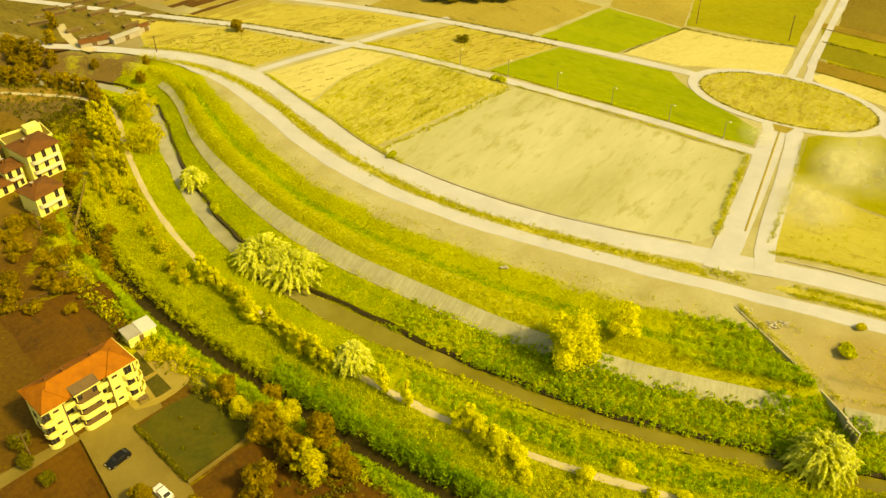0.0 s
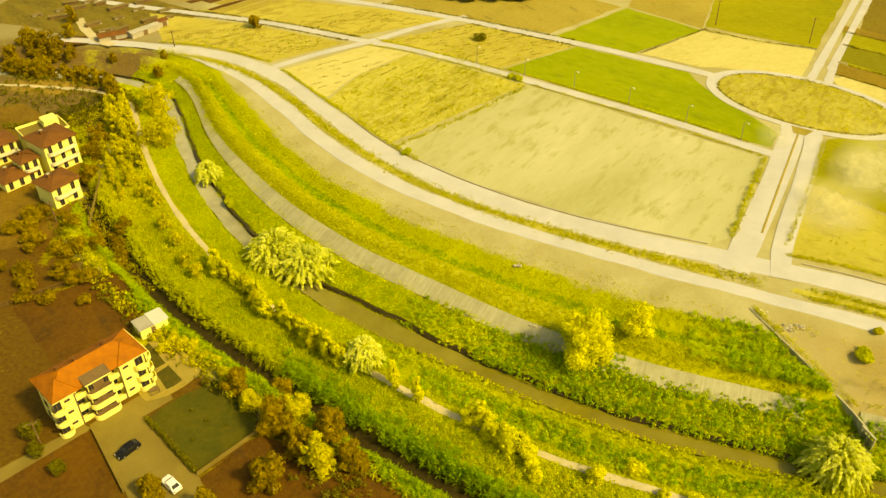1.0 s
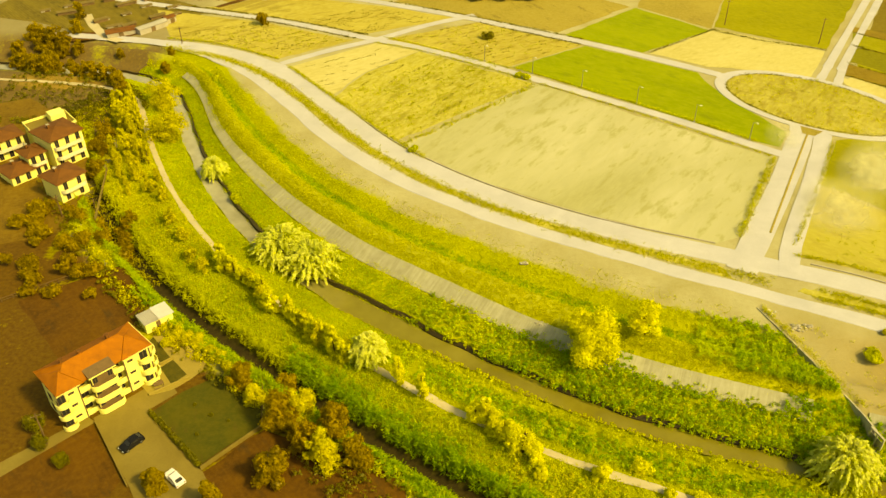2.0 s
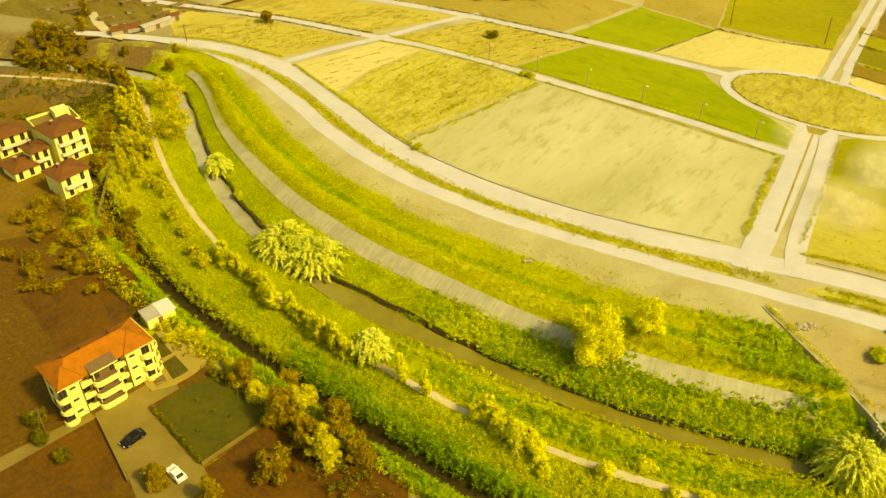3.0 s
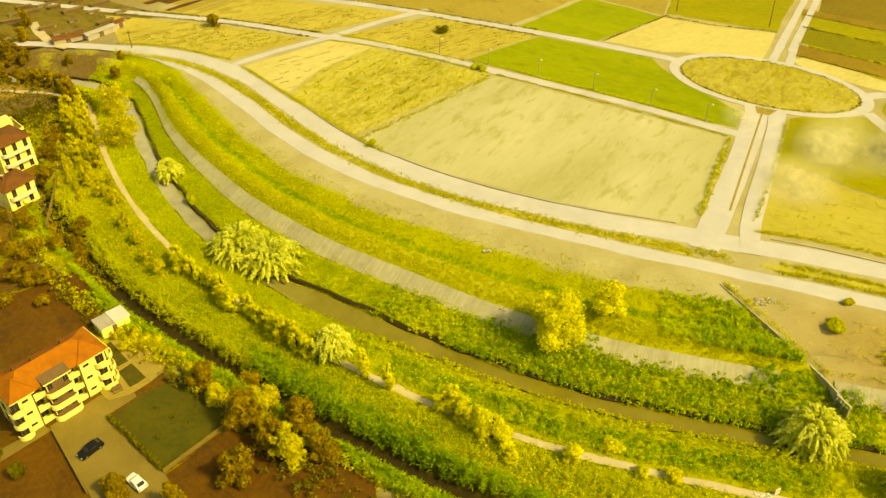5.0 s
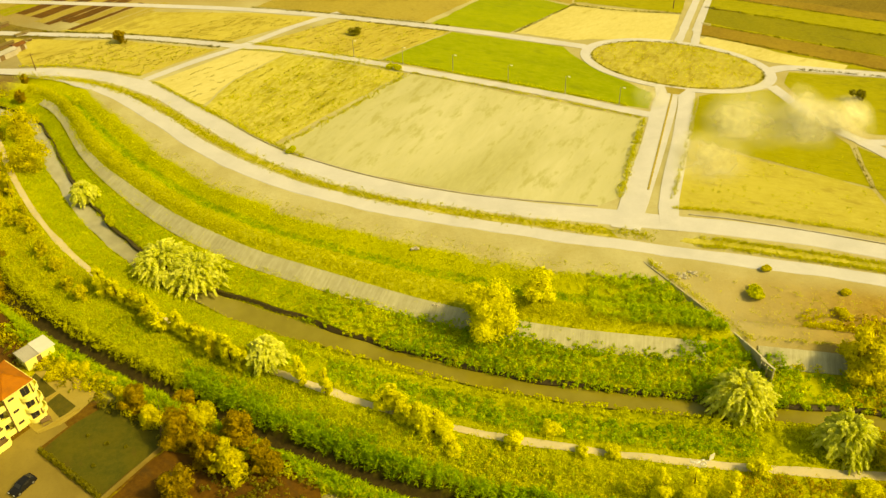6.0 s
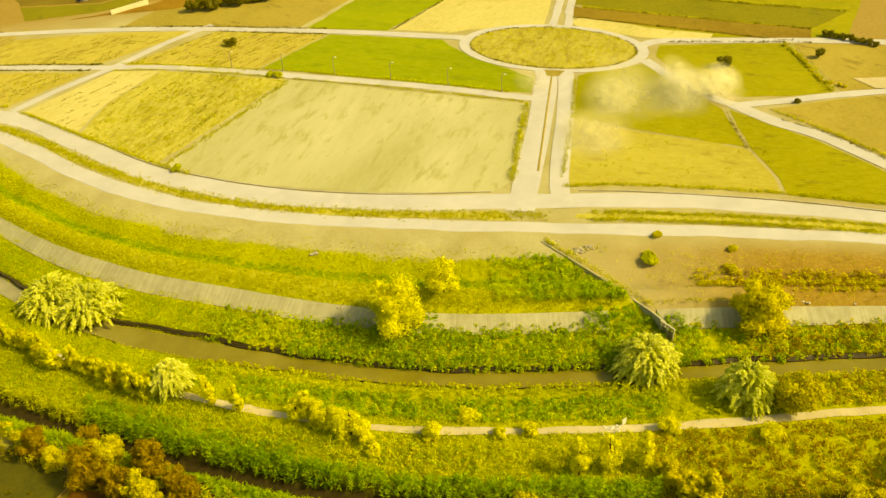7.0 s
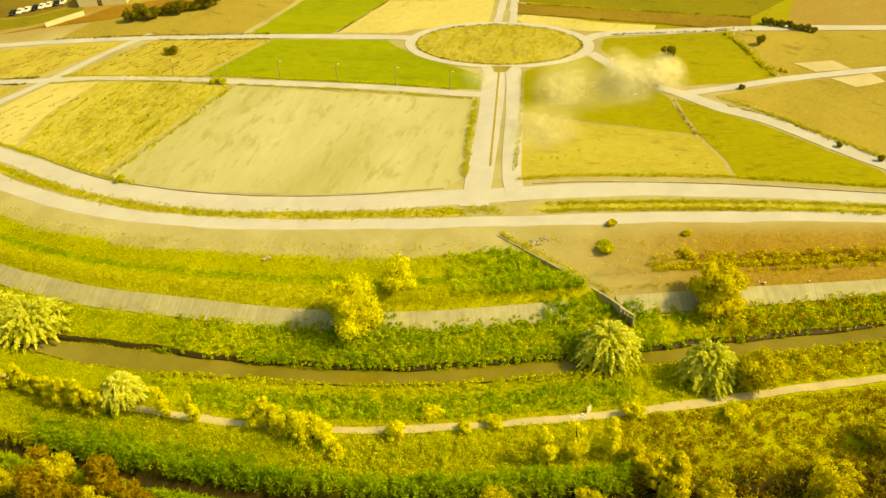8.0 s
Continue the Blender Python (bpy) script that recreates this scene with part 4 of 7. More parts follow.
def reed_blades(rng, p, tall, each, leaf):
    """Reed plants rooted at the places p: long narrow leaves that arch out from the stem at all heights."""
    n = len(p) * each
    root = np.repeat(np.column_stack([p, height(p)]), each, axis=0)
    k = rng.uniform(0.25, 1.0, n)
    turn = rng.uniform(0, 2 * math.pi, n)
    a = unit(np.column_stack([np.cos(turn), np.sin(turn), rng.uniform(-0.35, 1.0, n) * (0.4 + k)]))
    long = leaf * rng.uniform(0.6, 1.2, n)[:, None]
    c = root + np.column_stack([rng.normal(0, 0.12, (n, 2)), np.repeat(tall, each) * k]) + a * long * 0.45
    b = unit(np.cross(a, rng.normal(size=(n, 3)) * 0.4 + (0, 0, 1.0))) * leaf * 0.11
    a = a * long / 2
    return np.stack([c - a, c + b - a * 0.2, c + a, c - b - a * 0.2], 1)


def carpet(name, label, material, bands, category="grass", seed=1, keep=None):
    """Uncountable low growth along the canal as one object. bands: (habit, d0, d1, x0, x1, plants per m2, tall, wide, leaves each, leaf, clumpiness)."""
    rng = np.random.RandomState(seed)
    got = []
    for habit, d0, d1, x0, x1, dens, tall, wide, each, leaf, clumpy in bands:
        p = scatter_band(rng, d0, d1, x0, x1, dens)
        l = lumps(p, 0.33, seed)
        ok = (path_gap(p) > 0.65 + 0.5 * rng.uniform(size=len(p))) & (rng.uniform(size=len(p)) < 1 - clumpy * (1 - l))
        if keep is not None:
            ok &= keep(p)
        p, l = p[ok], l[ok]
        h = tall * (0.55 + 0.7 * l) * rng.uniform(0.75, 1.2, len(p))
        got.append(domes(rng, p, h, wide, each, leaf) if habit == "herb" else reed_blades(rng, p, h, each, leaf) if habit == "reed" else tufts(rng, p, h, wide, each, leaf))
    return tagged(new(name, quads_mesh(name, np.concatenate(got), material)), label, category, kind="stuff")


def left_of_wall(p):
    """West of the concrete wall that runs down to the canal."""
    return p[:, 0] < np.interp(p[:, 1], (100, 105.5, 118.3, 133.5), (72.2, 71.3, 66.7, 60.6)) - 0.6


def right_of_wall(p):
    return p[:, 0] > np.interp(p[:, 1], (100, 105.5, 118.3, 133.5), (72.2, 71.3, 66.7, 60.6)) + 0.8


carpet("reeds", "tall green reeds along the ditch and canal", LEAF_REED, [
    ("reed", -24.9, -22.4, -20, 62, 5.0, 2.7, 0, 14, 0.85, 0.05),
    ("reed", -22.8, -20.0, -22, 12, 2.2, 1.7, 0, 12, 0.75, 0.25),
    ("reed", -30.6, -28.1, -52, 62, 3.2, 3.0, 0, 14, 0.9, 0.1),
    ("reed", -32.6, -28.9, -46, 62, 2.4, 2.3, 0, 14, 0.95, 0.15),
    ("reed", 16.5, 30.5, 46, 70, 1.7, 1.5, 0, 14, 0.9, 0.35),
    ("reed", 11.0, 15.0, 55, 74, 2.0, 1.2, 0, 12, 0.8, 0.2),
    ("herb", 1.7, 4.5, 2, 76, 2.4, 1.6, 0.36, 15, 0.36, 0.2),
    ("herb", 4.5, 10.5, 2, 76, 1.5, 1.3, 0.4, 15, 0.38, 0.4),
    ("herb", -12.4, -6.0, -2, 66, 1.7, 1.1, 0.4, 15, 0.36, 0.45),
    ("herb", 11.0, 14.6, 20, 27, 2.0, 0.9, 0.4, 14, 0.36, 0.1),
    ("tuft", 20.8, 24.6, -94, 46, 5.0, 0.5, 0.35, 7, 0.38, 0.2),
    ("herb", 1.7, 10.5, 76, 150, 0.7, 1.1, 0.45, 14, 0.4, 0.4),
], "reeds", 11, lambda p: left_of_wall(p) | (along(p)[0] < 13))
carpet("canal_herbs", "lime green herbs and young reeds on the canal berms", LEAF_HERB, [
    ("herb", 1.7, 10.8, -14, 76, 1.5, 1.2, 0.38, 14, 0.36, 0.45),
    ("herb", 10.0, 12.3, 6, 76, 1.4, 0.7, 0.36, 13, 0.34, 0.5),
    ("tuft", 1.8, 9.8, -106, -8, 5.0, 0.4, 0.34, 7, 0.36, 0.25),
    ("tuft", -12.4, -2.2, -106, -4, 3.4, 0.4, 0.34, 7, 0.36, 0.3),
    ("herb", -12.4, -6.0, -8, 66, 1.0, 1.0, 0.38, 14, 0.36, 0.5),
    ("reed", 16.5, 30.0, 38, 70, 1.5, 1.3, 0, 14, 0.8, 0.35),
    ("reed", -30.6, -28.1, -70, 62, 2.6, 2.8, 0, 14, 0.85, 0.15),
    ("tuft", -22.8, -16.6, -60, 30, 2.6, 0.7, 0.36, 7, 0.42, 0.45),
    ("herb", -22.0, -17.0, -12, 40, 0.8, 0.7, 0.36, 13, 0.34, 0.5),
    ("herb", 1.8, 11.0, 74, 150, 0.5, 1.1, 0.42, 13, 0.38, 0.4),
], "herbs", 16, lambda p: left_of_wall(p) | (along(p)[0] < 13))
carpet("bank_grass", "yellow-green sunlit grass on the canal banks", LEAF_BANK, [
    ("tuft", 1.8, 9.8, -106, -8, 3.0, 0.4, 0.36, 7, 0.38, 0.25),
    ("tuft", -15.2, -2.0, -106, -4, 4.4, 0.45, 0.36, 7, 0.38, 0.15),
    ("herb", -6.2, -1.9, -10, 80, 1.4, 1.3, 0.38, 14, 0.34, 0.2),
    ("herb", 1.7, 10.5, -10, 76, 0.7, 1.3, 0.38, 14, 0.34, 0.5),
    ("tuft", -23.8, -13.6, -58, 70, 5.0, 0.75, 0.36, 7, 0.42, 0.15),
    ("tuft", -23.8, -13.6, -88, -58, 2.4, 0.6, 0.36, 7, 0.42, 0.3),
    ("herb", -24.2, -17.0, 4, 66, 1.2, 0.9, 0.36, 13, 0.32, 0.35),
    ("reed", -24.9, -22.6, -84, -20, 4.0, 2.0, 0, 12, 0.7, 0.1),
    ("reed", -32.6, -28.9, -46, 62, 1.8, 2.1, 0, 12, 0.9, 0.15),
    ("tuft", -34.5, -30.0, -84, -28, 4.0, 0.9, 0.36, 8, 0.42, 0.2),
    ("tuft", 10.4, 14.6, -106, -76, 3.4, 0.3, 0.36, 7, 0.36, 0.5),
    ("tuft", 13.5, 14.9, -106, 62, 3.0, 0.3, 0.34, 6, 0.34, 0.6),
    ("tuft", 9.6, 11.8, -106, 60, 4.0, 0.4, 0.36, 7, 0.36, 0.45),
    ("tuft", 24.0, 29.5, -92, 46, 3.6, 0.25, 0.32, 6, 0.34, 0.45),
    ("tuft", -15.4, -12.0, -8, 84, 5.0, 0.5, 0.34, 7, 0.36, 0.15),
    ("tuft", 15.6, 19.5, 24, 66, 5.0, 0.6, 0.36, 7, 0.4, 0.2),
    ("herb", -13.0, -1.9, 62, 150, 1.3, 1.1, 0.4, 13, 0.36, 0.4),
    ("herb", -33.5, -29.6, -30, 40, 1.0, 1.5, 0.42, 14, 0.4, 0.4),
], "grass", 12, lambda p: left_of_wall(p) | (along(p)[0] < 13))
carpet("crest_grass", "dry yellow grass on the crest above the lining", LEAF_DRY, [
    ("tuft", 14.7, 16.4, -100, 62, 6.0, 0.35, 0.34, 7, 0.36, 0.1),
    ("tuft", 16.2, 20.8, -100, 62, 4.2, 0.35, 0.34, 7, 0.36, 0.25),
    ("tuft", 24.5, 27.5, -100, 50, 1.4, 0.3, 0.34, 6, 0.36, 0.4),
    ("tuft", 27.0, 33.5, -88, 46, 1.6, 0.2, 0.32, 5, 0.32, 0.7),
    ("tuft", -20.5, -16.2, -84, 70, 2.2, 0.5, 0.34, 6, 0.36, 0.5),
], "grass", 15, left_of_wall)
carpet("dry_scrub", "tangled dry scrub and weeds on the near bank", LEAF_GOLD, [
    ("herb", -24.0, -16.4, 16, 66, 0.9, 0.9, 0.36, 13, 0.32, 0.5),
    ("herb", -30.0, -15.8, 64, 140, 0.7, 1.0, 0.4, 14, 0.36, 0.5),
    ("tuft", -32.0, -14.6, 58, 140, 3.2, 0.5, 0.36, 7, 0.38, 0.2),
    ("tuft", -32.0, -15.0, -94, -48, 4.0, 0.8, 0.4, 7, 0.40, 0.3),
    ("herb", -36.0, -31.6, -60, -4, 1.3, 1.5, 0.45, 14, 0.4, 0.4),
    ("herb", 9.0, 11.5, 74, 150, 0.9, 0.8, 0.4, 12, 0.36, 0.4),
    ("herb", 2.0, 10.0, 80, 150, 1.0, 1.2, 0.42, 13, 0.36, 0.35),
    ("herb", 20.0, 26.6, 78, 150, 1.6, 1.3, 0.42, 14, 0.38, 0.35),
    ("herb", 17.4, 19.0, 90, 150, 1.6, 0.8, 0.38, 12, 0.36, 0.3),
    ("herb", -13.0, -1.9, 80, 150, 0.9, 1.2, 0.42, 13, 0.36, 0.4),
    ("tuft", 13.6, 34.0, 70, 150, 0.5, 0.25, 0.3, 5, 0.3, 0.8),
], "scrub", 13, lambda p: (along(p)[0] < 13) | right_of_wall(p) | (p[:, 0] < 41))
carpet("brown_scrub", "golden brown scrub on the near bank", LEAF_RUST, [
    ("herb", -30.0, -15.8, 62, 140, 2.0, 1.0, 0.42, 14, 0.36, 0.3),
    ("herb", -46.0, -28.0, 60, 140, 1.6, 1.2, 0.45, 14, 0.4, 0.3),
    ("herb", -13.0, -1.9, 84, 150, 0.8, 1.2, 0.42, 13, 0.36, 0.4),
    ("herb", 2.0, 10.5, 84, 150, 0.8, 1.1, 0.42, 13, 0.36, 0.4),
    ("herb", 20.0, 26.6, 84, 150, 0.8, 1.2, 0.42, 13, 0.36, 0.4),
], "scrub", 17)
carpet("ditch_hedge", "tangled olive undergrowth along a dark ditch", LEAF_TREE, [
    ("herb", -37.0, -33.0, -72, -4, 1.0, 1.2, 0.45, 14, 0.42, 0.4),
    ("herb", -46.0, -24.0, 64, 125, 0.9, 1.2, 0.45, 14, 0.42, 0.5),
    ("herb", -42.0, -32.0, -4, 60, 0.7, 1.6, 0.5, 14, 0.44, 0.4),
    ("herb", -36.0, -12.0, -140, -84, 1.0, 1.2, 0.5, 14, 0.44, 0.4),
    ("herb", 2.0, 10.0, 88, 150, 0.6, 1.0, 0.42, 12, 0.38, 0.4),
], "hedge", 14)


def edge_tufts(name, label, material, lines, seed):
    """Grass along field and road edges as one object. lines: (a, b, half width, per metre, tall, leaf)."""
    rng = np.random.RandomState(seed)
    got = []
    for pts, half, per_m, tall, leaf in lines:
        p = smooth(pts, 8)
        seg = np.linalg.norm(np.diff(p, axis=0), axis=1)
        run = np.concatenate([[0], np.cumsum(seg)])
        n = int(run[-1] * per_m)
        u = rng.uniform(0, run[-1], n)
        q = np.column_stack([np.interp(u, run, p[:, 0]), np.interp(u, run, p[:, 1])]) + rng.normal(0, half, (n, 2))
        l = lumps(q, 0.5, seed)
        ok = rng.uniform(size=n) < 0.3 + 0.7 * l
        q, l = q[ok], l[ok]
        got.append(tufts(rng, q, tall * (0.5 + l) * rng.uniform(0.6, 1.2, len(q)), 0.3, 8, leaf, 0.8, 0.06))
    return tagged(new(name, quads_mesh(name, np.concatenate(got), material)), label, "grass", kind="stuff")


MID_STRIP = [tuple((np.array(a) + np.array(b)) / 2) for a, b in zip(R1_LO, R2_UP)]
edge_tufts("roadside_grass", "dry yellow grass strip between the two dirt roads", LEAF_DRY, [
    (MID_STRIP[1:8], 0.95, 26, 0.4, 0.34),
    (MID_STRIP[7:9] + [(65.0, 142.3)], 0.95, 26, 0.4, 0.34),
    ([tuple(np.array(p) + (0.7, 1.6)) for p in [(74.0, 138.2), (85.6, 133.0), (111.9, 119.6), (136.8, 104.8), (195.0, 67.0)]], 0.4, 22, 0.4, 0.34),
    ([tuple(np.array(p) - (0.6, 1.5)) for p in [(74.0, 138.6), (85.6, 133.6), (111.9, 120.4), (136.8, 105.8), (195.0, 68.0)]], 0.4, 22, 0.4, 0.34),
    ([(63.3, 158.3), (68.0, 168.0), (74.0, 180.0), (81.2, 193.8)], 0.45, 12, 0.9, 0.45),
    ([(73.4, 151.9), (88.0, 146.4), (117.0, 130.5), (145.0, 111.2)], 0.3, 12, 0.45, 0.36),
    ([(74.6, 155.0), (86.0, 176.0), (99.8, 203.0)], 0.3, 8, 0.5, 0.36),
    ([(22.5, 237.6), (48.0, 219.8), (80.6, 195.2)], 0.25, 10, 0.4, 0.36),
    ([(15.6, 248.6), (38.0, 233.0), (60.0, 217.6), (79.6, 202.0)], 0.22, 8, 0.45, 0.36),
    ([(-55.4, 249.0), (-37.5, 226.0), (-18.0, 201.6), (-10.0, 193.0)], 0.35, 14, 0.5, 0.4),
    ([(-30.0, 268.2), (-14.8, 261.6), (4.0, 250.4), (20.5, 239.0)], 0.25, 8, 0.4, 0.36),
    ([(-16.0, 200.4), (4.0, 219.0), (21.5, 236.6)], 0.6, 10, 0.4, 0.4),
    ([(-26.5, 272.6), (-14.0, 265.4), (3.6, 254.6), (15.0, 247.6)], 0.3, 8, 0.45, 0.36),
    ([(137.6, 164.4), (143.8, 149.0), (148.6, 133.5), (153.8, 117.0)], 0.3, 10, 0.5, 0.38),
    ([(158.0, 166.6), (162.0, 182.0), (165.5, 198.2)], 0.5, 12, 0.7, 0.4),
    ([(-60.0, 254.6), (-81.0, 266.0), (-101.0, 271.2)], 0.3, 10, 0.5, 0.4),
    ([(61.6, 133.6), (64.8, 126.2), (67.9, 118.6), (70.3, 111.8), (72.6, 106.6)], 0.4, 16, 0.6, 0.34),
    ([(73.6, 107.6), (80.0, 105.2), (88.0, 102.6)], 0.3, 8, 0.3, 0.3),
], 21)


def field_tufts(name, label, material, areas, seed):
    """Scattered tufts standing on fields. areas: (corner, side a, side b, count, tall, leaf)."""
    rng = np.random.RandomState(seed)
    got = []
    for o, a, b, n, tall, leaf in areas:
        u = rng.uniform(0, 1, (n, 2))
        q = np.array(o) + u[:, :1] * np.array(a) + u[:, 1:] * np.array(b)
        l = lumps(q, 0.25, seed)
        ok = rng.uniform(size=n) < l ** 2
        if name == "island_scrub":
            c, w = math.cos(ISLE_TURN), math.sin(ISLE_TURN)
            e = q - np.array(ISLE)
            ok &= ((e[:, 0] * c + e[:, 1] * w) / 25.0) ** 2 + ((e[:, 1] * c - e[:, 0] * w) / 14.2) ** 2 < 1
        q = q[ok]
        got.append(tufts(rng, q, tall * rng.uniform(0.5, 1.3, len(q)), 0.4, 8, leaf, 0.8, 0.06))
    return tagged(new(name, quads_mesh(name, np.concatenate(got), material)), label, "weeds", kind="stuff")


field_tufts("field_weeds", "scattered yellow-green weeds on rough fields", LEAF_DRY, [
    ((-38.0, 228.0), (20, -26), (38, 36), 2600, 0.45, 0.45),
    ((-24.0, 271.0), (38, -21), (26, 16), 900, 0.35, 0.4),
    ((-60.0, 256.0), (22, 14), (-36, 14), 900, 0.35, 0.4),
    ((86.0, 232.0), (18, -20), (20, 10), 1800, 0.5, 0.42),
    ((76.0, 152.0), (42, -20), (14, 28), 700, 0.35, 0.4),
    ((66.0, 130.0), (60, -30), (-4, -14), 700, 0.5, 0.4),
], 22)

def stubble_rows(name, label, material, areas, seed):
    """Broken rows of dark tufts left on mown fields. areas: (corner, along, across, row gap)."""
    rng = np.random.RandomState(seed)
    got = []
    for o, a, b, gap in areas:
        o, a, b = np.array(o), np.array(a), np.array(b)
        la, lb = np.linalg.norm(a), np.linalg.norm(b)
        for r in np.arange(gap / 2, lb, gap):
            u = 0.0
            while u < la:
                u += rng.exponential(4.5)
                w = min(rng.uniform(0.8, 3.6), la - u)
                if w <= 0:
                    break
                n = int(w * 2.2) + 1
                t = u + np.linspace(0, w, n)
                got.append(o + np.outer(t / la, a) + (r + rng.normal(0, 0.12, n))[:, None] / lb * b)
                u += w
    p = np.concatenate(got)
    return tagged(new(name, quads_mesh(name, tufts(rng, p, rng.uniform(0.15, 0.4, len(p)), 0.22, 4, 0.4, 0.8, 0.07), material)), label, "stubble", kind="stuff")


stubble_rows("stubble_rows", "broken rows of dark dry stubble on straw fields", LEAF_TREE, [
    ((-36.0, 275.0), (26.0, 13.0), (-24.0, 12.0), 2.0),
    ((-62.0, 258.0), (22.0, 12.0), (-36.0, 16.0), 2.0),
    ((-24.0, 272.0), (28.0, 14.0), (36.0, -20.0), 2.6),
    ((-52.0, 249.0), (24.0, 15.0), (9.0, -14.0), 3.0),
    ((-34.0, 236.0), (17.0, 20.0), (26.0, -22.0), 5.0),
], 23)

edge_tufts("field_borders", "low dark weeds along field and road borders", LEAF_TREE, [
    ([tuple(p) for p in oval(25.7, 14.7)] + [tuple(oval(25.7, 14.7)[0])], 0.2, 5, 0.35, 0.36),
    ([(120.7, 252.6), (150.0, 227.6), (178.0, 203.5)], 0.2, 4, 0.4, 0.4),
    ([(116.6, 244.5), (144.0, 220.0), (172.0, 194.5)], 0.2, 4, 0.4, 0.4),
    ([(127.1, 266.6), (160.0, 239.6), (196.0, 210.0)], 0.3, 5, 0.5, 0.42),
    ([(131.6, 277.4), (168.0, 248.0), (206.0, 217.0)], 0.2, 4, 0.4, 0.4),
    ([(60.0, 260.4), (72.0, 269.5), (86.0, 280.4)], 0.15, 4, 0.4, 0.38),
    ([(84.0, 279.6), (100.0, 270.0), (118.0, 262.8)], 0.2, 5, 0.5, 0.4),
    ([(-33.0, 274.4), (-55.0, 284.4), (-72.0, 291.2), (-100.0, 300.4)], 0.25, 6, 0.45, 0.4),
    ([(-37.0, 271.4), (-56.0, 280.2), (-71.0, 286.6), (-110.0, 299.0)], 0.2, 5, 0.4, 0.4),
    ([(40.0, 271.0), (20.0, 281.6), (1.0, 292.0), (-28.0, 305.6)], 0.2, 5, 0.45, 0.4),
    ([(38.6, 266.8), (20.0, 277.0), (5.0, 285.6)], 0.15, 5, 0.4, 0.4),
    ([(133.4, 214.0), (146.0, 208.0), (166.0, 198.6)], 0.2, 5, 0.45, 0.4),
    ([(136.6, 159.4), (142.6, 148.4), (147.2, 133.2), (152.4, 117.4)], 0.12, 5, 0.3, 0.34),
    ([(121.4, 150.4), (124.0, 160.0), (127.4, 170.0)], 0.12, 4, 0.4, 0.36),
], 24)
field_tufts("island_scrub", "mottled golden scrub on the oval island", LEAF_GOLD, [
    ((66.0, 232.0), (48.0, -36.0), (22.0, 30.0), 3600, 0.5, 0.5),
], 26)

# hedgerow between the eastern meadows
rng = np.random.RandomState(31)
for i in range(16):
    u = (i + rng.uniform(-0.3, 0.3)) / 15
    x, y = np.interp(u, (0, 0.25, 0.55, 0.75, 1), (163.7, 162.7, 160.2, 158.7, 162.2)), np.interp(u, (0, 0.25, 0.55, 0.75, 1), (196.5, 188.5, 178.7, 173.1, 167.5))
    shrub(float(x), float(y), rng.uniform(0.6, 1.3), rng.uniform(1.0, 2.0), LEAF_GOLD, "small dry bush in a hedgerow between meadows", 900 + i, 160, 0.3, "meadow hedgerow")

# trees by the canal
willow(-41.2, 154.6, 9.0, 15.0, "large silvery willow spreading over the canal", 1, 170)
willow(-33.4, 149.6, 7.2, 14.0, "low silvery willow merging with a larger one", 25, 140)
willow(-65.3, 189.6, 5.6, 7.6, "small round willow at the water's edge", 2, 110)
willow(65.2, 94.6, 9.0, 12.5, "large round willow with radiating fronds beside the weir", 3, 160)
willow(76.6, 81.0, 8.0, 10.5, "round willow with drooping fronds on the near bank", 4, 140)
willow(-17.8, 118.0, 6.8, 7.6, "pale bushy willow beside the sandy track", 5, 120)
broadleaf(82.6, 75.8, 7.2, 8.0, LEAF_GOLD, "bushy yellow-green tree beside a willow", 6, 3000)
broadleaf(25.6, 121.6, 12.5, 12.0, LEAF_YELLOW, "tall feathery yellow tree on the canal lining", 7, 7000, low=0.05, leaf=0.36)
broadleaf(36.0, 125.2, 8.0, 7.5, LEAF_YELLOW, "small yellow tree behind the canal lining", 8, 1800, low=0.05)
broadleaf(89.3, 97.0, 9.2, 10.5, LEAF_GOLD, "dense round yellow-green tree above the canal", 9, 4600, low=0.05, leaf=0.48)
broadleaf(-89.5, 225.0, 9.5, 12.0, LEAF_GOLD, "broad leafy tree on the near bank", 10, 2800, low=0.05)
broadleaf(-82.6, 206.5, 9.0, 12.5, LEAF_GOLD, "broad leafy tree by the narrow canal", 11, 2800, low=0.05)
shrub(-57.3, 177.0, 2.6, 3.6, LEAF_BANK, "pale green bush on the canal berm", 12)
k = 0
wood = np.random.RandomState(40)
for i in range(44):
    k += 1
    u = (i % 22 + wood.uniform(-0.4, 0.4)) / 21
    side = -1.6 - 6.5 * wood.uniform() ** 1.4 if i < 32 else -10.5 + wood.uniform(-0.8, 0.8)
    x = -97.0 + 22.0 * u
    y = float(np.interp(x, P_LINE[:, 0], P_LINE[:, 1]))
    h = float(np.interp(u, (0, 0.3, 0.7, 1), (6.0, 8.5, 7.0, 3.6))) * wood.uniform(0.65, 1.15) * (1.0 if i < 32 else 0.6)
    poplar(x + 0.85 * side, y + 0.4 * side, h, h * wood.uniform(0.3, 0.46), LEAF_GOLD, "yellowing poplar in a dense row along the track", 100 + k, 1500, 0.34, "poplar row")
for x, y, h, w in ((-99.6, 205.5, 7.0, 6.0), (-97.6, 196.5, 6.0, 5.4), (-95.5, 187.0, 5.0, 5.0)):
    k += 1
    broadleaf(x, y, h, w, LEAF_RUST, "dark round tree beside the village houses", 100 + k, 1700, low=0.08)
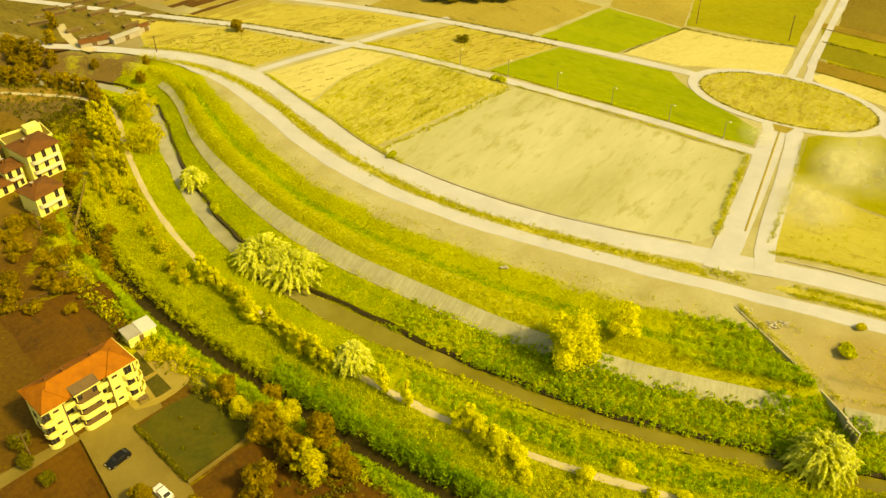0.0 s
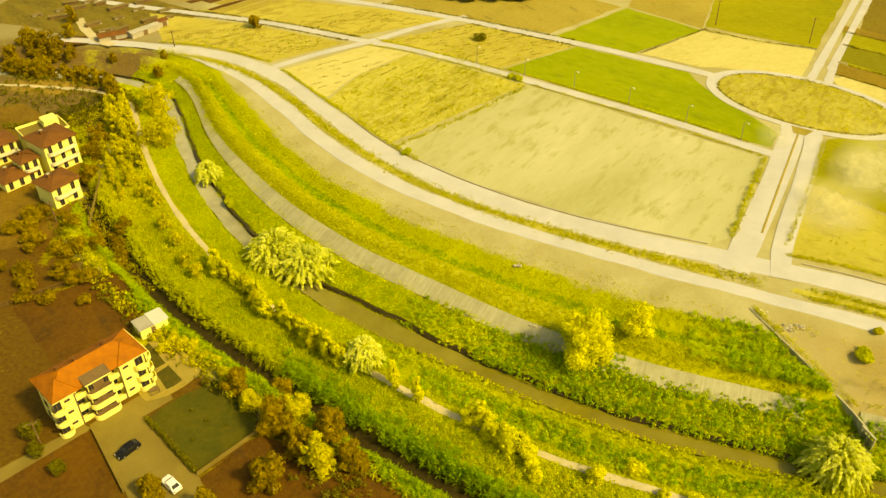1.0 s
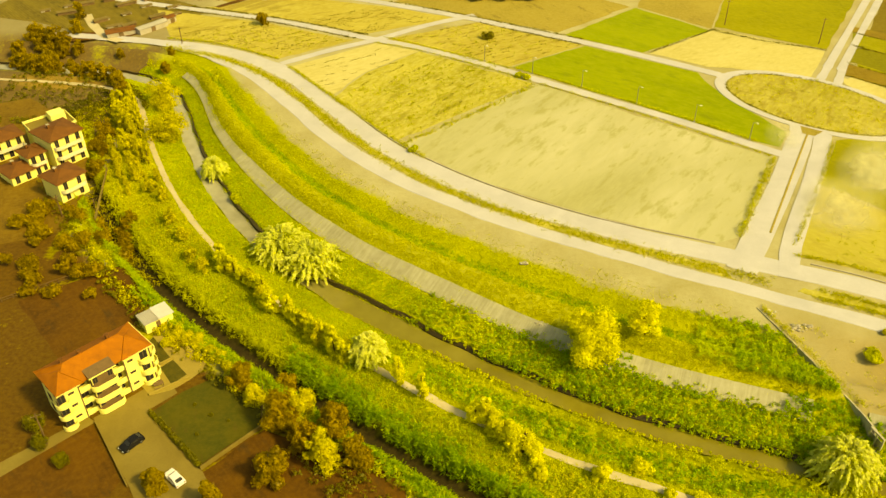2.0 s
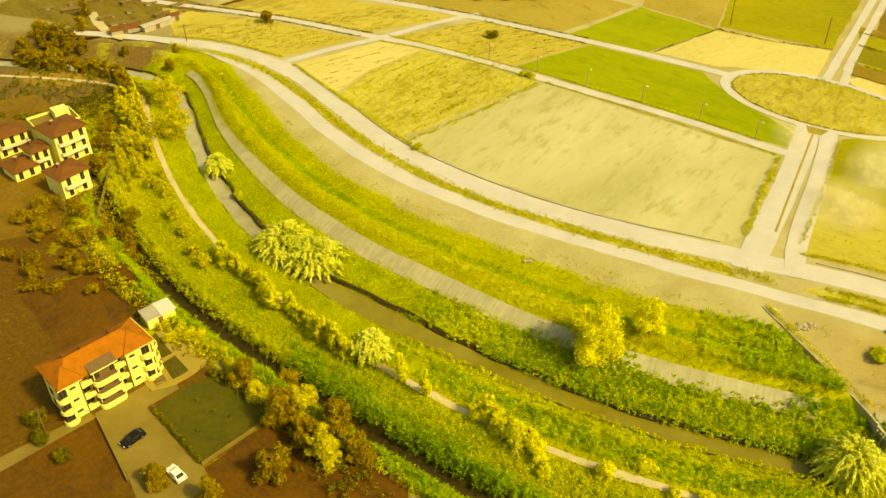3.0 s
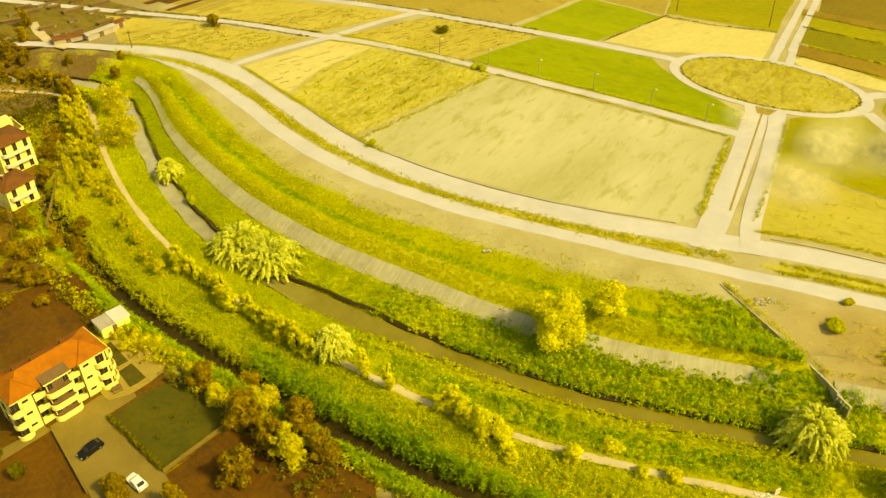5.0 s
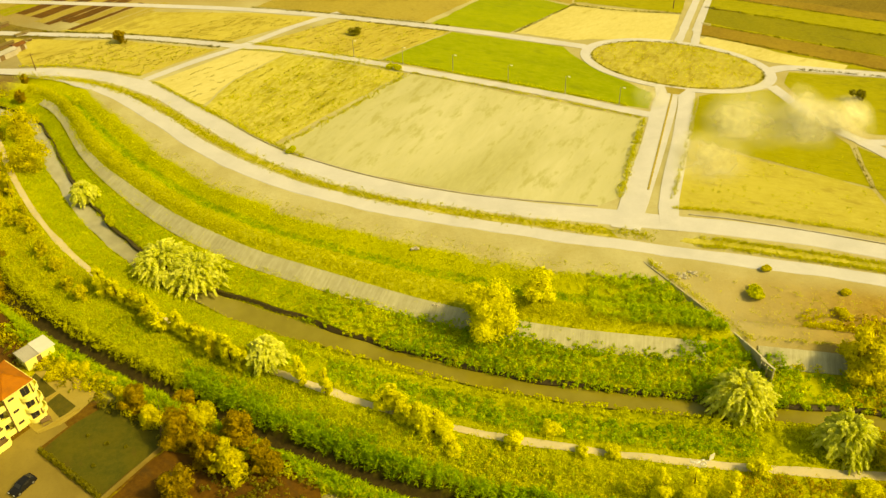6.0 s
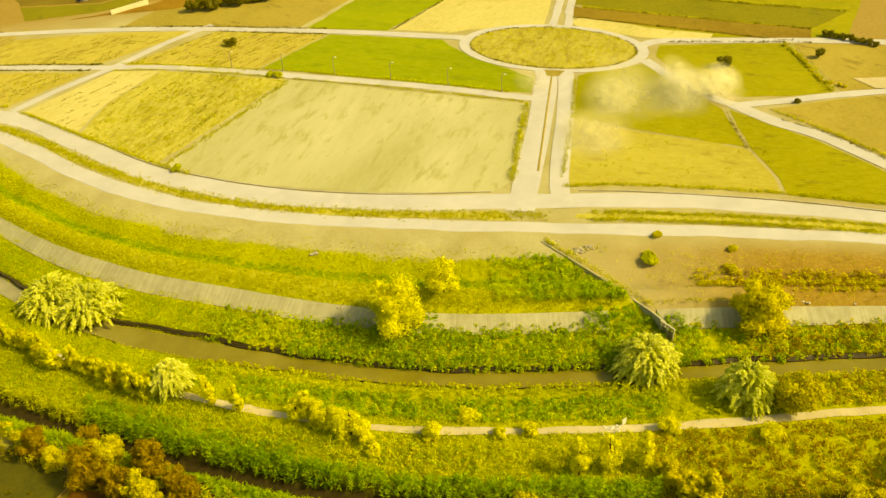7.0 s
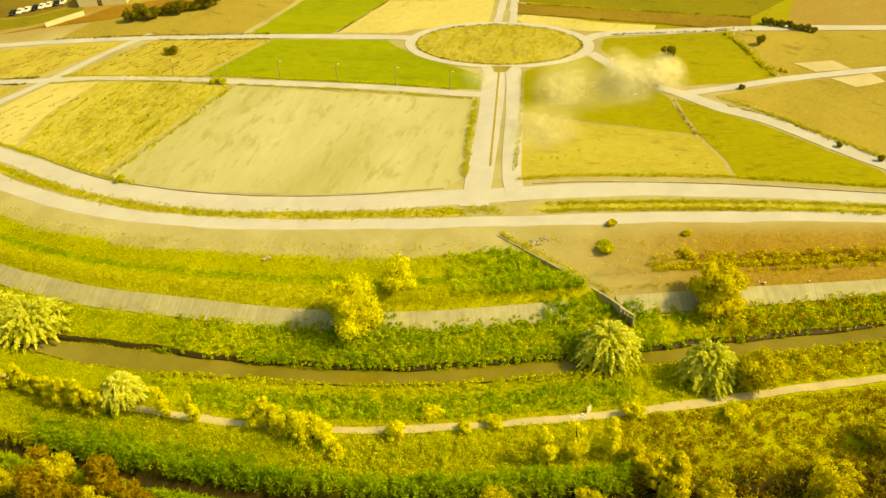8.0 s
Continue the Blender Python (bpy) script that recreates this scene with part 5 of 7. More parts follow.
for x, y, h, w in ((-102.5, 228.0, 7.5, 4.6), (-105.0, 235.0, 5.5, 4.0), (-108.0, 239.0, 5.2, 4.0), (-111.5, 240.6, 5.4, 4.0), (-115.5, 242.2, 5.4, 4.0), (-119.0, 243.4, 5.2, 4.0), (-123.0, 244.8, 5.6, 4.6), (-132.0, 246.5, 6.0, 5.5), (-138.0, 250.0, 6.0, 6.0), (-144.0, 256.0, 6.0, 6.0)):
    k += 1
    broadleaf(x, y, h * 1.15, w, LEAF_RUST, "leafy roadside tree in a dense row", 100 + k, 1300, group="tree row", low=0.05)
for x, y, h, w in ((-136.5, 265.0, 7.5, 7.0), (-128.0, 262.0, 5.0, 5.0), (-145.0, 272.0, 6.5, 7.0), (-133.0, 275.0, 5.5, 5.0), (-148.0, 262.0, 6.0, 6.0), (-136.5, 288.0, 7.0, 4.5), (-70.6, 283.0, 4.8, 4.6), (-96.0, 258.6, 4.6, 2.8), (-95.5, 250.0, 4.2, 3.4), (-113.0, 259.3, 3.2, 2.6), (-122.0, 255.0, 3.0, 3.2)):
    k += 1
    broadleaf(x, y, h, w, LEAF_RUST, "golden brown leafy tree standing alone by the road", 100 + k, 1300, low=0.08)
for x, y, h, w, m in ((7.8, 271.6, 2.8, 5.6, LEAF_TREE), (-77.5, 241.0, 2.6, 3.4, LEAF_BANK), (19.5, 241.0, 1.8, 3.6, LEAF_BANK), (17.0, 242.6, 1.5, 3.4, LEAF_BANK), (140.5, 191.5, 3.9, 5.0, LEAF_TREE), (145.9, 165.2, 1.8, 1.6, LEAF_TREE), (167.5, 186.0, 3.2, 3.4, LEAF_TREE), (146.6, 129.8, 1.4, 1.3, LEAF_TREE), (150.3, 120.6, 1.6, 1.6, LEAF_TREE), (79.0, 119.6, 1.5, 5.6, LEAF_BANK), (-13.5, 196.5, 1.9, 3.0, LEAF_BANK), (92.5, 111.5, 1.6, 3.2, LEAF_GOLD), (96.0, 116.5, 1.2, 2.4, LEAF_GOLD), (84.0, 126.0, 1.0, 2.2, LEAF_GOLD)):
    k += 1
    shrub(x, y, h, w, m, "rounded wild bush standing in the open", 100 + k, 800)
for i in range(9):
    k += 1
    shrub(178.0 + i * 1.05, 197.5 - i * 1.5, 2.2 + 0.5 * math.sin(i * 2.1), 2.6, LEAF_TREE, "dark hedge bush beside a dirt road", 100 + k, 420, group="far hedge")
for i in range(10):
    k += 1
    shrub(-2.0 + i * 3.3, 308.5 + 1.6 * math.sin(i * 2.3), 4.6 + 1.2 * math.sin(i * 1.7), 7.0, LEAF_TREE, "dark hedge bush beyond the far road", 100 + k, 700, 0.5, group="field hedge")
# wood at the canal's western bend
wood = np.random.RandomState(41)
for i in range(22):
    k += 1
    x, y = -131 - 18 * wood.uniform(), 246 + 26 * wood.uniform()
    broadleaf(x, y, wood.uniform(4.0, 7.5), wood.uniform(3.5, 5.5), LEAF_RUST, "golden brown leafy tree in a wood at the canal bend", 100 + k, 1000, low=0.05, group="canal wood")
# young trees and bushes along the sandy track
for x, y, h, w in ((-11.6, 112.2, 7.4, 2.8), (-7.2, 108.4, 6.6, 2.6), (43.4, 76.2, 8.6, 3.6), (53.6, 73.6, 8.0, 3.6), (48.4, 75.4, 8.0, 4.6), (4.4, 102.6, 6.8, 3.4), (-28.8, 123.2, 7.0, 2.6), (-25.4, 121.0, 6.6, 2.6), (-35.5, 130.4, 6.4, 2.6), (-21.4, 117.6, 4.6, 2.4)):
    k += 1
    poplar(x, y, h, w, LEAF_YELLOW, "slim young pale yellow poplar beside the track", 100 + k, 1900, 0.27, "track poplars")
for x, y, h, w in ((2.6, 103.0, 5.0, 4.0), (6.0, 100.8, 5.4, 4.2), (7.6, 99.4, 5.0, 4.2), (9.0, 97.8, 5.4, 4.4), (10.6, 96.2, 7.0, 5.4), (12.4, 94.6, 4.6, 4.2), (23.5, 91.0, 3.4, 3.4), (34.1, 87.2, 2.0, 2.4), (39.1, 86.2, 2.6, 2.8), (60.6, 78.6, 3.2, 3.8), (30.6, 92.8, 2.4, 4.2), (13.6, 91.2, 2.2, 2.6), (75.3, 71.6, 2.6, 4.6)):
    k += 1
    broadleaf(x, y, h, w, LEAF_YELLOW, "feathery golden bush at the edge of the track", 100 + k, 1300, "bush", 0.24, 0.05, "track bushes")
for x, y, h, w in ((57.2, 66.4, 8.0, 4.0), (60.0, 65.4, 7.0, 4.2), (56.0, 70.6, 5.0, 4.0), (57.6, 62.4, 7.4, 5.0), (63.6, 60.0, 7.0, 6.0), (80.0, 55.0, 8.0, 8.0), (92.0, 58.0, 6.0, 7.0), (33.0, 73.6, 4.6, 7.0), (46.0, 67.4, 4.0, 6.0)):
    k += 1
    broadleaf(x, y, h, w, LEAF_GOLD, "bushy yellow-green tree beside the sandy track", 100 + k, 2000, low=0.04, group="track trees", leaf=0.36)
rng = np.random.RandomState(77)
for i in range(30):
    k += 1
    x = -54.0 + 33.0 * (i + rng.uniform(-0.4, 0.4)) / 29
    y = float(np.interp(x, P_LINE[:, 0], P_LINE[:, 1]))
    far = rng.choice([0.8, 1.5, 2.4])
    poplar(x - 0.6 * far, y - 0.8 * far, rng.uniform(3.4, 6.4), rng.uniform(2.6, 3.6), LEAF_YELLOW if i % 4 else LEAF_GOLD, "feathery yellow-green sapling hiding the track", 100 + k, 900, 0.28, "track saplings")
for i in range(9):
    k += 1
    x = -86 + 32 * (i + rng.uniform(-0.45, 0.45)) / 8
    y = float(np.interp(x, P_LINE[:, 0], P_LINE[:, 1]))
    far = rng.choice([3.0, 4.5, 6.0])
    broadleaf(x - 0.72 * far, y - 0.7 * far, rng.uniform(2.6, 4.4), rng.uniform(2.6, 4.0), LEAF_GOLD, "feathery yellow-green bush on the bank", 100 + k, 700, "bush", 0.36, 0.08, "bank bushes")
# garden trees beside the house
for x, y, h, w in ((-31.5, 100.5, 9.0, 7.0), (-29.0, 103.0, 8.0, 6.5), (-22.0, 99.0, 8.5, 6.5), (-22.8, 92.0, 8.0, 6.5), (-26.5, 95.5, 6.5, 5.5), (-31.4, 89.2, 7.2, 6.5), (-40.5, 109.5, 7.0, 5.0), (-37.5, 106.0, 5.0, 4.0), (-17.0, 92.5, 6.5, 6.0), (-40.0, 83.0, 6.0, 5.0), (-33.0, 112.0, 5.0, 4.5), (-49.8, 86.6, 4.6, 4.2)):
    k += 1
    broadleaf(x, y, h, w, LEAF_RUST if y < 90 or k % 2 else LEAF_GOLD, "leafy golden garden tree near the house", 100 + k, 2600, low=0.06, leaf=0.36, group="garden trees")
for x, y, h, w in ((-56.6, 123.6, 3.4, 4.0), (-54.4, 122.2, 3.0, 3.6), (-57.4, 120.6, 2.6, 3.0), (-51.6, 121.6, 3.2, 3.8), (-48.6, 119.6, 2.6, 3.4), (-46.4, 117.2, 2.8, 3.4), (-44.0, 114.5, 3.0, 3.6), (-71.5, 94.5, 4.0, 4.0), (-74.5, 99.0, 4.0, 4.6), (-67.0, 91.0, 3.0, 3.6)):
    k += 1
    shrub(x, y, h, w, LEAF_GOLD if x > -60 else LEAF_TREE, "leafy garden bush beside the house yard", 100 + k, 900, 0.26, group="garden bushes")
# small plants on the fenced yard
for x, y, h, w in ((-44.6, 102.6, 0.7, 0.9), (-41.2, 101.4, 0.5, 0.7), (-46.0, 98.0, 0.6, 0.8), (-39.4, 106.0, 0.8, 1.0), (-48.2, 105.0, 0.5, 0.7)):
    k += 1
    shrub(x, y, h, w, LEAF_TREE, "small dark bush growing on the yard grass", 100 + k, 160, 0.2, "yard bushes")
# orchard
for i in range(44):
    k += 1
    u, v = rng.uniform(0, 1, 2)
    shrub(-106 + 28 * u + 2 * v, 170 - 34 * v - 4 * u, rng.uniform(2.6, 4.2), rng.uniform(3.8, 5.6), LEAF_RUST, "low brownish olive tree in a scattered orchard", 100 + k, 420, 0.36, "orchard", "olive_tree")


# ---- concrete canal lining: sloping panels ----
def build_lining():
    rng = random.Random(5)
    lining = thing("canal_lining", "weathered grey concrete lining on the canal slope", "canal lining", kind="structure")
    bm = boxes(((-2.03, -2.2, -0.09), (2.03, 2.2, 0.09)), bevel=0.02)
    panel = bpy.data.meshes.new("panel")
    bm.to_mesh(panel)
    bm.free()
    panel.materials.append(LINING)
    for x0, x1 in ((-94, 21), (22.5, 58), (69.0, 140)):
        run, end = RUN_AT(x0), RUN_AT(x1)
        while run < end:
            ends = []
            for r in (run, run + 4):
                m = np.array([np.interp(r, W_RUN, W_LINE[:, 0]), np.interp(r, W_RUN, W_LINE[:, 1])])
                w = np.array([np.interp(r + 2, W_RUN, W_LINE[:, 0]), np.interp(r + 2, W_RUN, W_LINE[:, 1])]) - np.array([np.interp(r - 2, W_RUN, W_LINE[:, 0]), np.interp(r - 2, W_RUN, W_LINE[:, 1])])
                w /= np.linalg.norm(w)
                ends.append(m + np.array([-w[1], w[0]]) * float(from_nominal(np.array([12.4]), np.array([r]))[0]))
            p, q = ends
            c, t = (p + q) / 2, (q - p) / np.linalg.norm(q - p)
            long = float(np.linalg.norm(q - p)) / 4.0
            ob = new("panel", panel)
            ob.parent = lining
            slope = math.degrees(math.atan2(1.7, 3.8))
            low = float(np.interp(12.4, PROFILE_D, PROFILE_Z))
            ob.matrix_world = pose(c[0], c[1], low + 0.24 + rng.uniform(-0.015, 0.015), slope + rng.uniform(-0.4, 0.4), rng.uniform(-0.15, 0.15), math.degrees(math.atan2(t[1], t[0])))
            ob.scale = (long, float(knots(np.array([run + 2.0]))[4][0] - 2) / 12.3, 1.0)
            run += 4.0


build_lining()


# ---- retaining wall with a sluice beside the thicket ----
def build_weir():
    w = thing("retaining_wall", "weathered concrete retaining wall running down to the canal", "wall", kind="structure")
    line = smooth([(60.6, 133.8), (63.8, 126.0), (66.9, 118.2), (69.2, 111.6), (71.4, 105.2), (72.4, 101.2)], 3)
    for a, b in zip(line[:-1], line[1:]):
        l = float(np.linalg.norm(b - a))
        deep = z_at(*a) - 1.6
        ob = part("wall_panel", boxes(((0.01, -0.16, deep), (l - 0.02, 0.16, 0.15)), bevel=0.03), CONCRETE, w)
        ob.matrix_world = pose(a[0], a[1], 0, 0, 0, math.degrees(math.atan2(*(b - a)[::-1])))
    s = thing("sluice_gate", "small concrete sluice with steel posts at the canal", "sluice", (71.6, 101.5, -2.6), -70)
    for x in (0.0, 1.5, 3.0):
        part("post", boxes(((x - 0.14, -0.14, -0.6), (x + 0.14, 0.14, 3.0)), bevel=0.03), CONCRETE, s)
    part("beam", boxes(((-0.2, -0.2, 3.0), (3.2, 0.2, 3.25)), bevel=0.03), CONCRETE, s)
    for x in (0.14, 1.64):
        part("gate_plate", boxes(((x + 0.02, -0.04, 0.0), (x + 1.2, 0.04, 2.2)), bevel=0.01), METAL, s, "rusty steel gate plate")
    part("apron", boxes(((-1.0, -2.2, -0.5), (4.2, -0.25, 0.1)), bevel=0.04), CONCRETE, s)


build_weir()


# ---- kerbs and the avenue's median ----
def build_kerb(name, pts, side, label):
    p = smooth(pts, 10)
    nrm = np.column_stack([-np.gradient(p[:, 1]), np.gradient(p[:, 0])])
    nrm /= np.linalg.norm(nrm, axis=1)[:, None]
    a, b = p + nrm * side, p + nrm * (side + 0.32)
    c = len(p)
    verts = [(x, y, z) for e, z in ((a, 0.02), (a, 0.24), (b, 0.24), (b, 0.02)) for x, y in e]
    faces = [(r * c + i, (r + 1) * c + i, (r + 1) * c + i + 1, r * c + i + 1) for r in range(3) for i in range(c - 1)]
    structure(name, mesh_of(name, verts, faces, KERB), label, "kerb")


build_kerb("kerb_field", [(-35.0, 222.6)] + R1_UP[5:8] + [(57.0, 155.6)], 0.35, "low pale concrete kerb at the field edge")
build_kerb("kerb_east", [(76.0, 148.2)] + R1_UP[9:13], 0.35, "low pale concrete kerb beside the dirt road")


def build_median():
    a, b = np.array((70.7, 160.2)), np.array((93.8, 206.6))
    l = float(np.linalg.norm(b - a))
    bm = boxes(((0, -0.26, 0), (l, 0.26, 0.16)), bevel=0.06)
    me = bpy.data.meshes.new("avenue_median")
    bm.to_mesh(me)
    bm.free()
    me.materials.append(TAN)
    m = structure("avenue_median", me, "narrow raised earth median of the avenue", "median")
    m.matrix_world = pose(a[0], a[1], 0.08, 0, 0, math.degrees(math.atan2(*(b - a)[::-1])))


build_median()
field("median_triangle", [(92.6, 207.2), (95.4, 205.6), (98.6, 208.2), (93.4, 211.4)], 0.155, TAN, "small dry triangle at the roundabout entry")


# ---- street lamps along the middle road ----
def street_lamp(x, y, turn):
    s = thing("street_lamp", "slim galvanised street lamp beside a dirt road", "street lamp", (x, y, 0.0), turn, "street lamps")
    part("base", boxes(((-0.25, -0.25, 0), (0.25, 0.25, 0.3)), bevel=0.04), CONCRETE, s)
    part("pole", tube(bmesh.new(), [(0, 0, 0.2), (0, 0, 3), (0, 0, 5.4)], [0.10, 0.08, 0.06], 8), METAL, s)
    part("arm", tube(bmesh.new(), [(0, 0, 5.35), (0, 0.4, 5.6), (0, 1.1, 5.7)], [0.05, 0.045, 0.04], 6), METAL, s)
    part("lamp_head", boxes(((-0.14, 0.95, 5.62), (0.14, 1.65, 5.78)), bevel=0.04), PAINT_WHITE, s, "pale lamp head")


for x, y in ((6.5, 253.6), (21.2, 244.5), (35.5, 235.4), (50.3, 224.6), (64.6, 213.5), (77.3, 203.4)):
    street_lamp(x, y, 215)


def utility_pole(x, y, h, turn):
    s = thing("utility_pole", "weathered wooden utility pole with a crossarm", "utility pole", (x, y, z_at(x, y)), turn, "utility poles")
    part("pole", tube(bmesh.new(), [(0, 0, -0.3), (0, 0, h * 0.5), (0, 0, h)], [0.17, 0.14, 0.11], 8), WOOD, s)
    part("crossarm", boxes(((-0.8, -0.06, h - 0.7), (0.8, 0.06, h - 0.56)), bevel=0.02), WOOD, s)
    for k in (-0.7, 0.0, 0.7):
        part("insulator", tube(bmesh.new(), [(k, 0, h - 0.56), (k, 0, h - 0.4)], [0.05, 0.03], 6), CONCRETE, s)


utility_pole(-71.5, 95.8, 7.5, 30)
utility_pole(-95.5, 164.6, 6.5, 60)
utility_pole(-89.0, 168.5, 7.0, 60)
utility_pole(-94.5, 266.8, 6.0, 20)
utility_pole(117.0, 268.0, 9.0, 20)
utility_pole(90.0, 284.0, 9.0, 20)


# ---- houses ----
def window(parent, x, y, z, w, h, turn=0, shutter=None):
    """A framed window in a wall that faces local -y (or turned)."""
    f = bmesh.new()
    for lo, hi in (((-w / 2, -0.06, 0), (w / 2, 0.03, 0.08)), ((-w / 2, -0.06, h - 0.08), (w / 2, 0.03, h)), ((-w / 2, -0.06, 0.08), (-w / 2 + 0.08, 0.03, h - 0.08)), ((w / 2 - 0.08, -0.06, 0.08), (w / 2, 0.03, h - 0.08)), ((-0.03, -0.05, 0.08), (0.03, 0.03, h - 0.08))):
        box(f, lo, hi)
    ob = part("window", f, WOOD, parent)
    ob.matrix_basis = pose(x, y, z, 0, 0, turn)
    part("pane", boxes(((-w / 2 + 0.08, -0.025, 0.08), (w / 2 - 0.08, 0.02, h - 0.08))), GLASS_DARK, ob)
    return ob


def hip_roof(w, d, z, rise, over, inset=None, x0=0.0, y0=0.0):
    """A hipped roof over a w by d plan, with eaves, a fascia and a ridge."""
    i = d / 2 if inset is None else inset
    lo = [(-over, -over), (w + over, -over), (w + over, d + over), (-over, d + over)]
    verts = [(x0 + x, y0 + y, z - 0.16) for x, y in lo] + [(x0 + x, y0 + y, z) for x, y in lo] + [(x0 + i, y0 + d / 2, z + rise), (x0 + w - i, y0 + d / 2, z + rise)]
    faces = [(3, 2, 1, 0)] + [(k, (k + 1) % 4, 4 + (k + 1) % 4, 4 + k) for k in range(4)]
    faces += [(4, 5, 9, 8), (5, 6, 9), (6, 7, 8, 9), (7, 4, 8)]
    bm = bmesh.new()
    vs = [bm.verts.new(v) for v in verts]
    for f in faces:
        bm.faces.new([vs[k] for k in f])
    return bm


def ridge_caps(parent, pts, material):
    for a, b in pts:
        part("ridge_cap", tube(bmesh.new(), [a, b], [0.14, 0.14], 6), material, parent)


def balcony(parent, x, y, z, w, out, round_side=0, high=0.95, material=None):
    """A balcony: slab and a solid parapet with rounded corners, standing out from a wall that faces -y."""
    n = 14
    ring = []
    r = min(out * 0.95, w / 2)
    for k in range(n + 1):
        a = math.pi / 2 * k / n
        ring.append((w / 2 - r + r * math.cos(math.pi / 2 - a) if round_side >= 0 else w / 2, -out + r - r * math.sin(math.pi / 2 - a)) if round_side >= 0 else (w / 2, -out * k / n))
    right = [(w / 2, 0.0)] + ring[::-1] if round_side >= 0 else [(w / 2, 0.0), (w / 2, -out)]
    left = [(-px, py) for px, py in (right if round_side == 0 else [(w / 2, 0.0), (w / 2, -out)])][::-1]
    outline = right + left
    bm = bmesh.new()
    low = [bm.verts.new((px, py, 0)) for px, py in outline]
    top = [bm.verts.new((px, py, 0.18)) for px, py in outline]
    m = len(outline)
    bm.faces.new(top)
    bm.faces.new(low[::-1])
    for k in range(m):
        bm.faces.new((low[k], low[(k + 1) % m], top[(k + 1) % m], top[k]))
    bmesh.ops.recalc_face_normals(bm, faces=bm.faces)
    b = part("balcony", bm, material or WALL_WHITE, parent)
    b.matrix_basis = pose(x, y, z)
    bm = bmesh.new()
    inner = [(px * (1 - 0.12 / (w / 2)), py * (1 - 0.12 / out)) for px, py in outline]
    rows = [[bm.verts.new((px, py, zz)) for px, py in ring_] for ring_, zz in ((outline, 0.18), (outline, high), (inner, high), (inner, 0.18))]
    for a, c in zip(rows, rows[1:]):
        for k in range(m - 1):
            bm.faces.new((a[k], a[k + 1], c[k + 1], c[k]))
    bmesh.ops.recalc_face_normals(bm, faces=bm.faces)
    part("parapet", bm, material or WALL_WHITE, b)
    return b


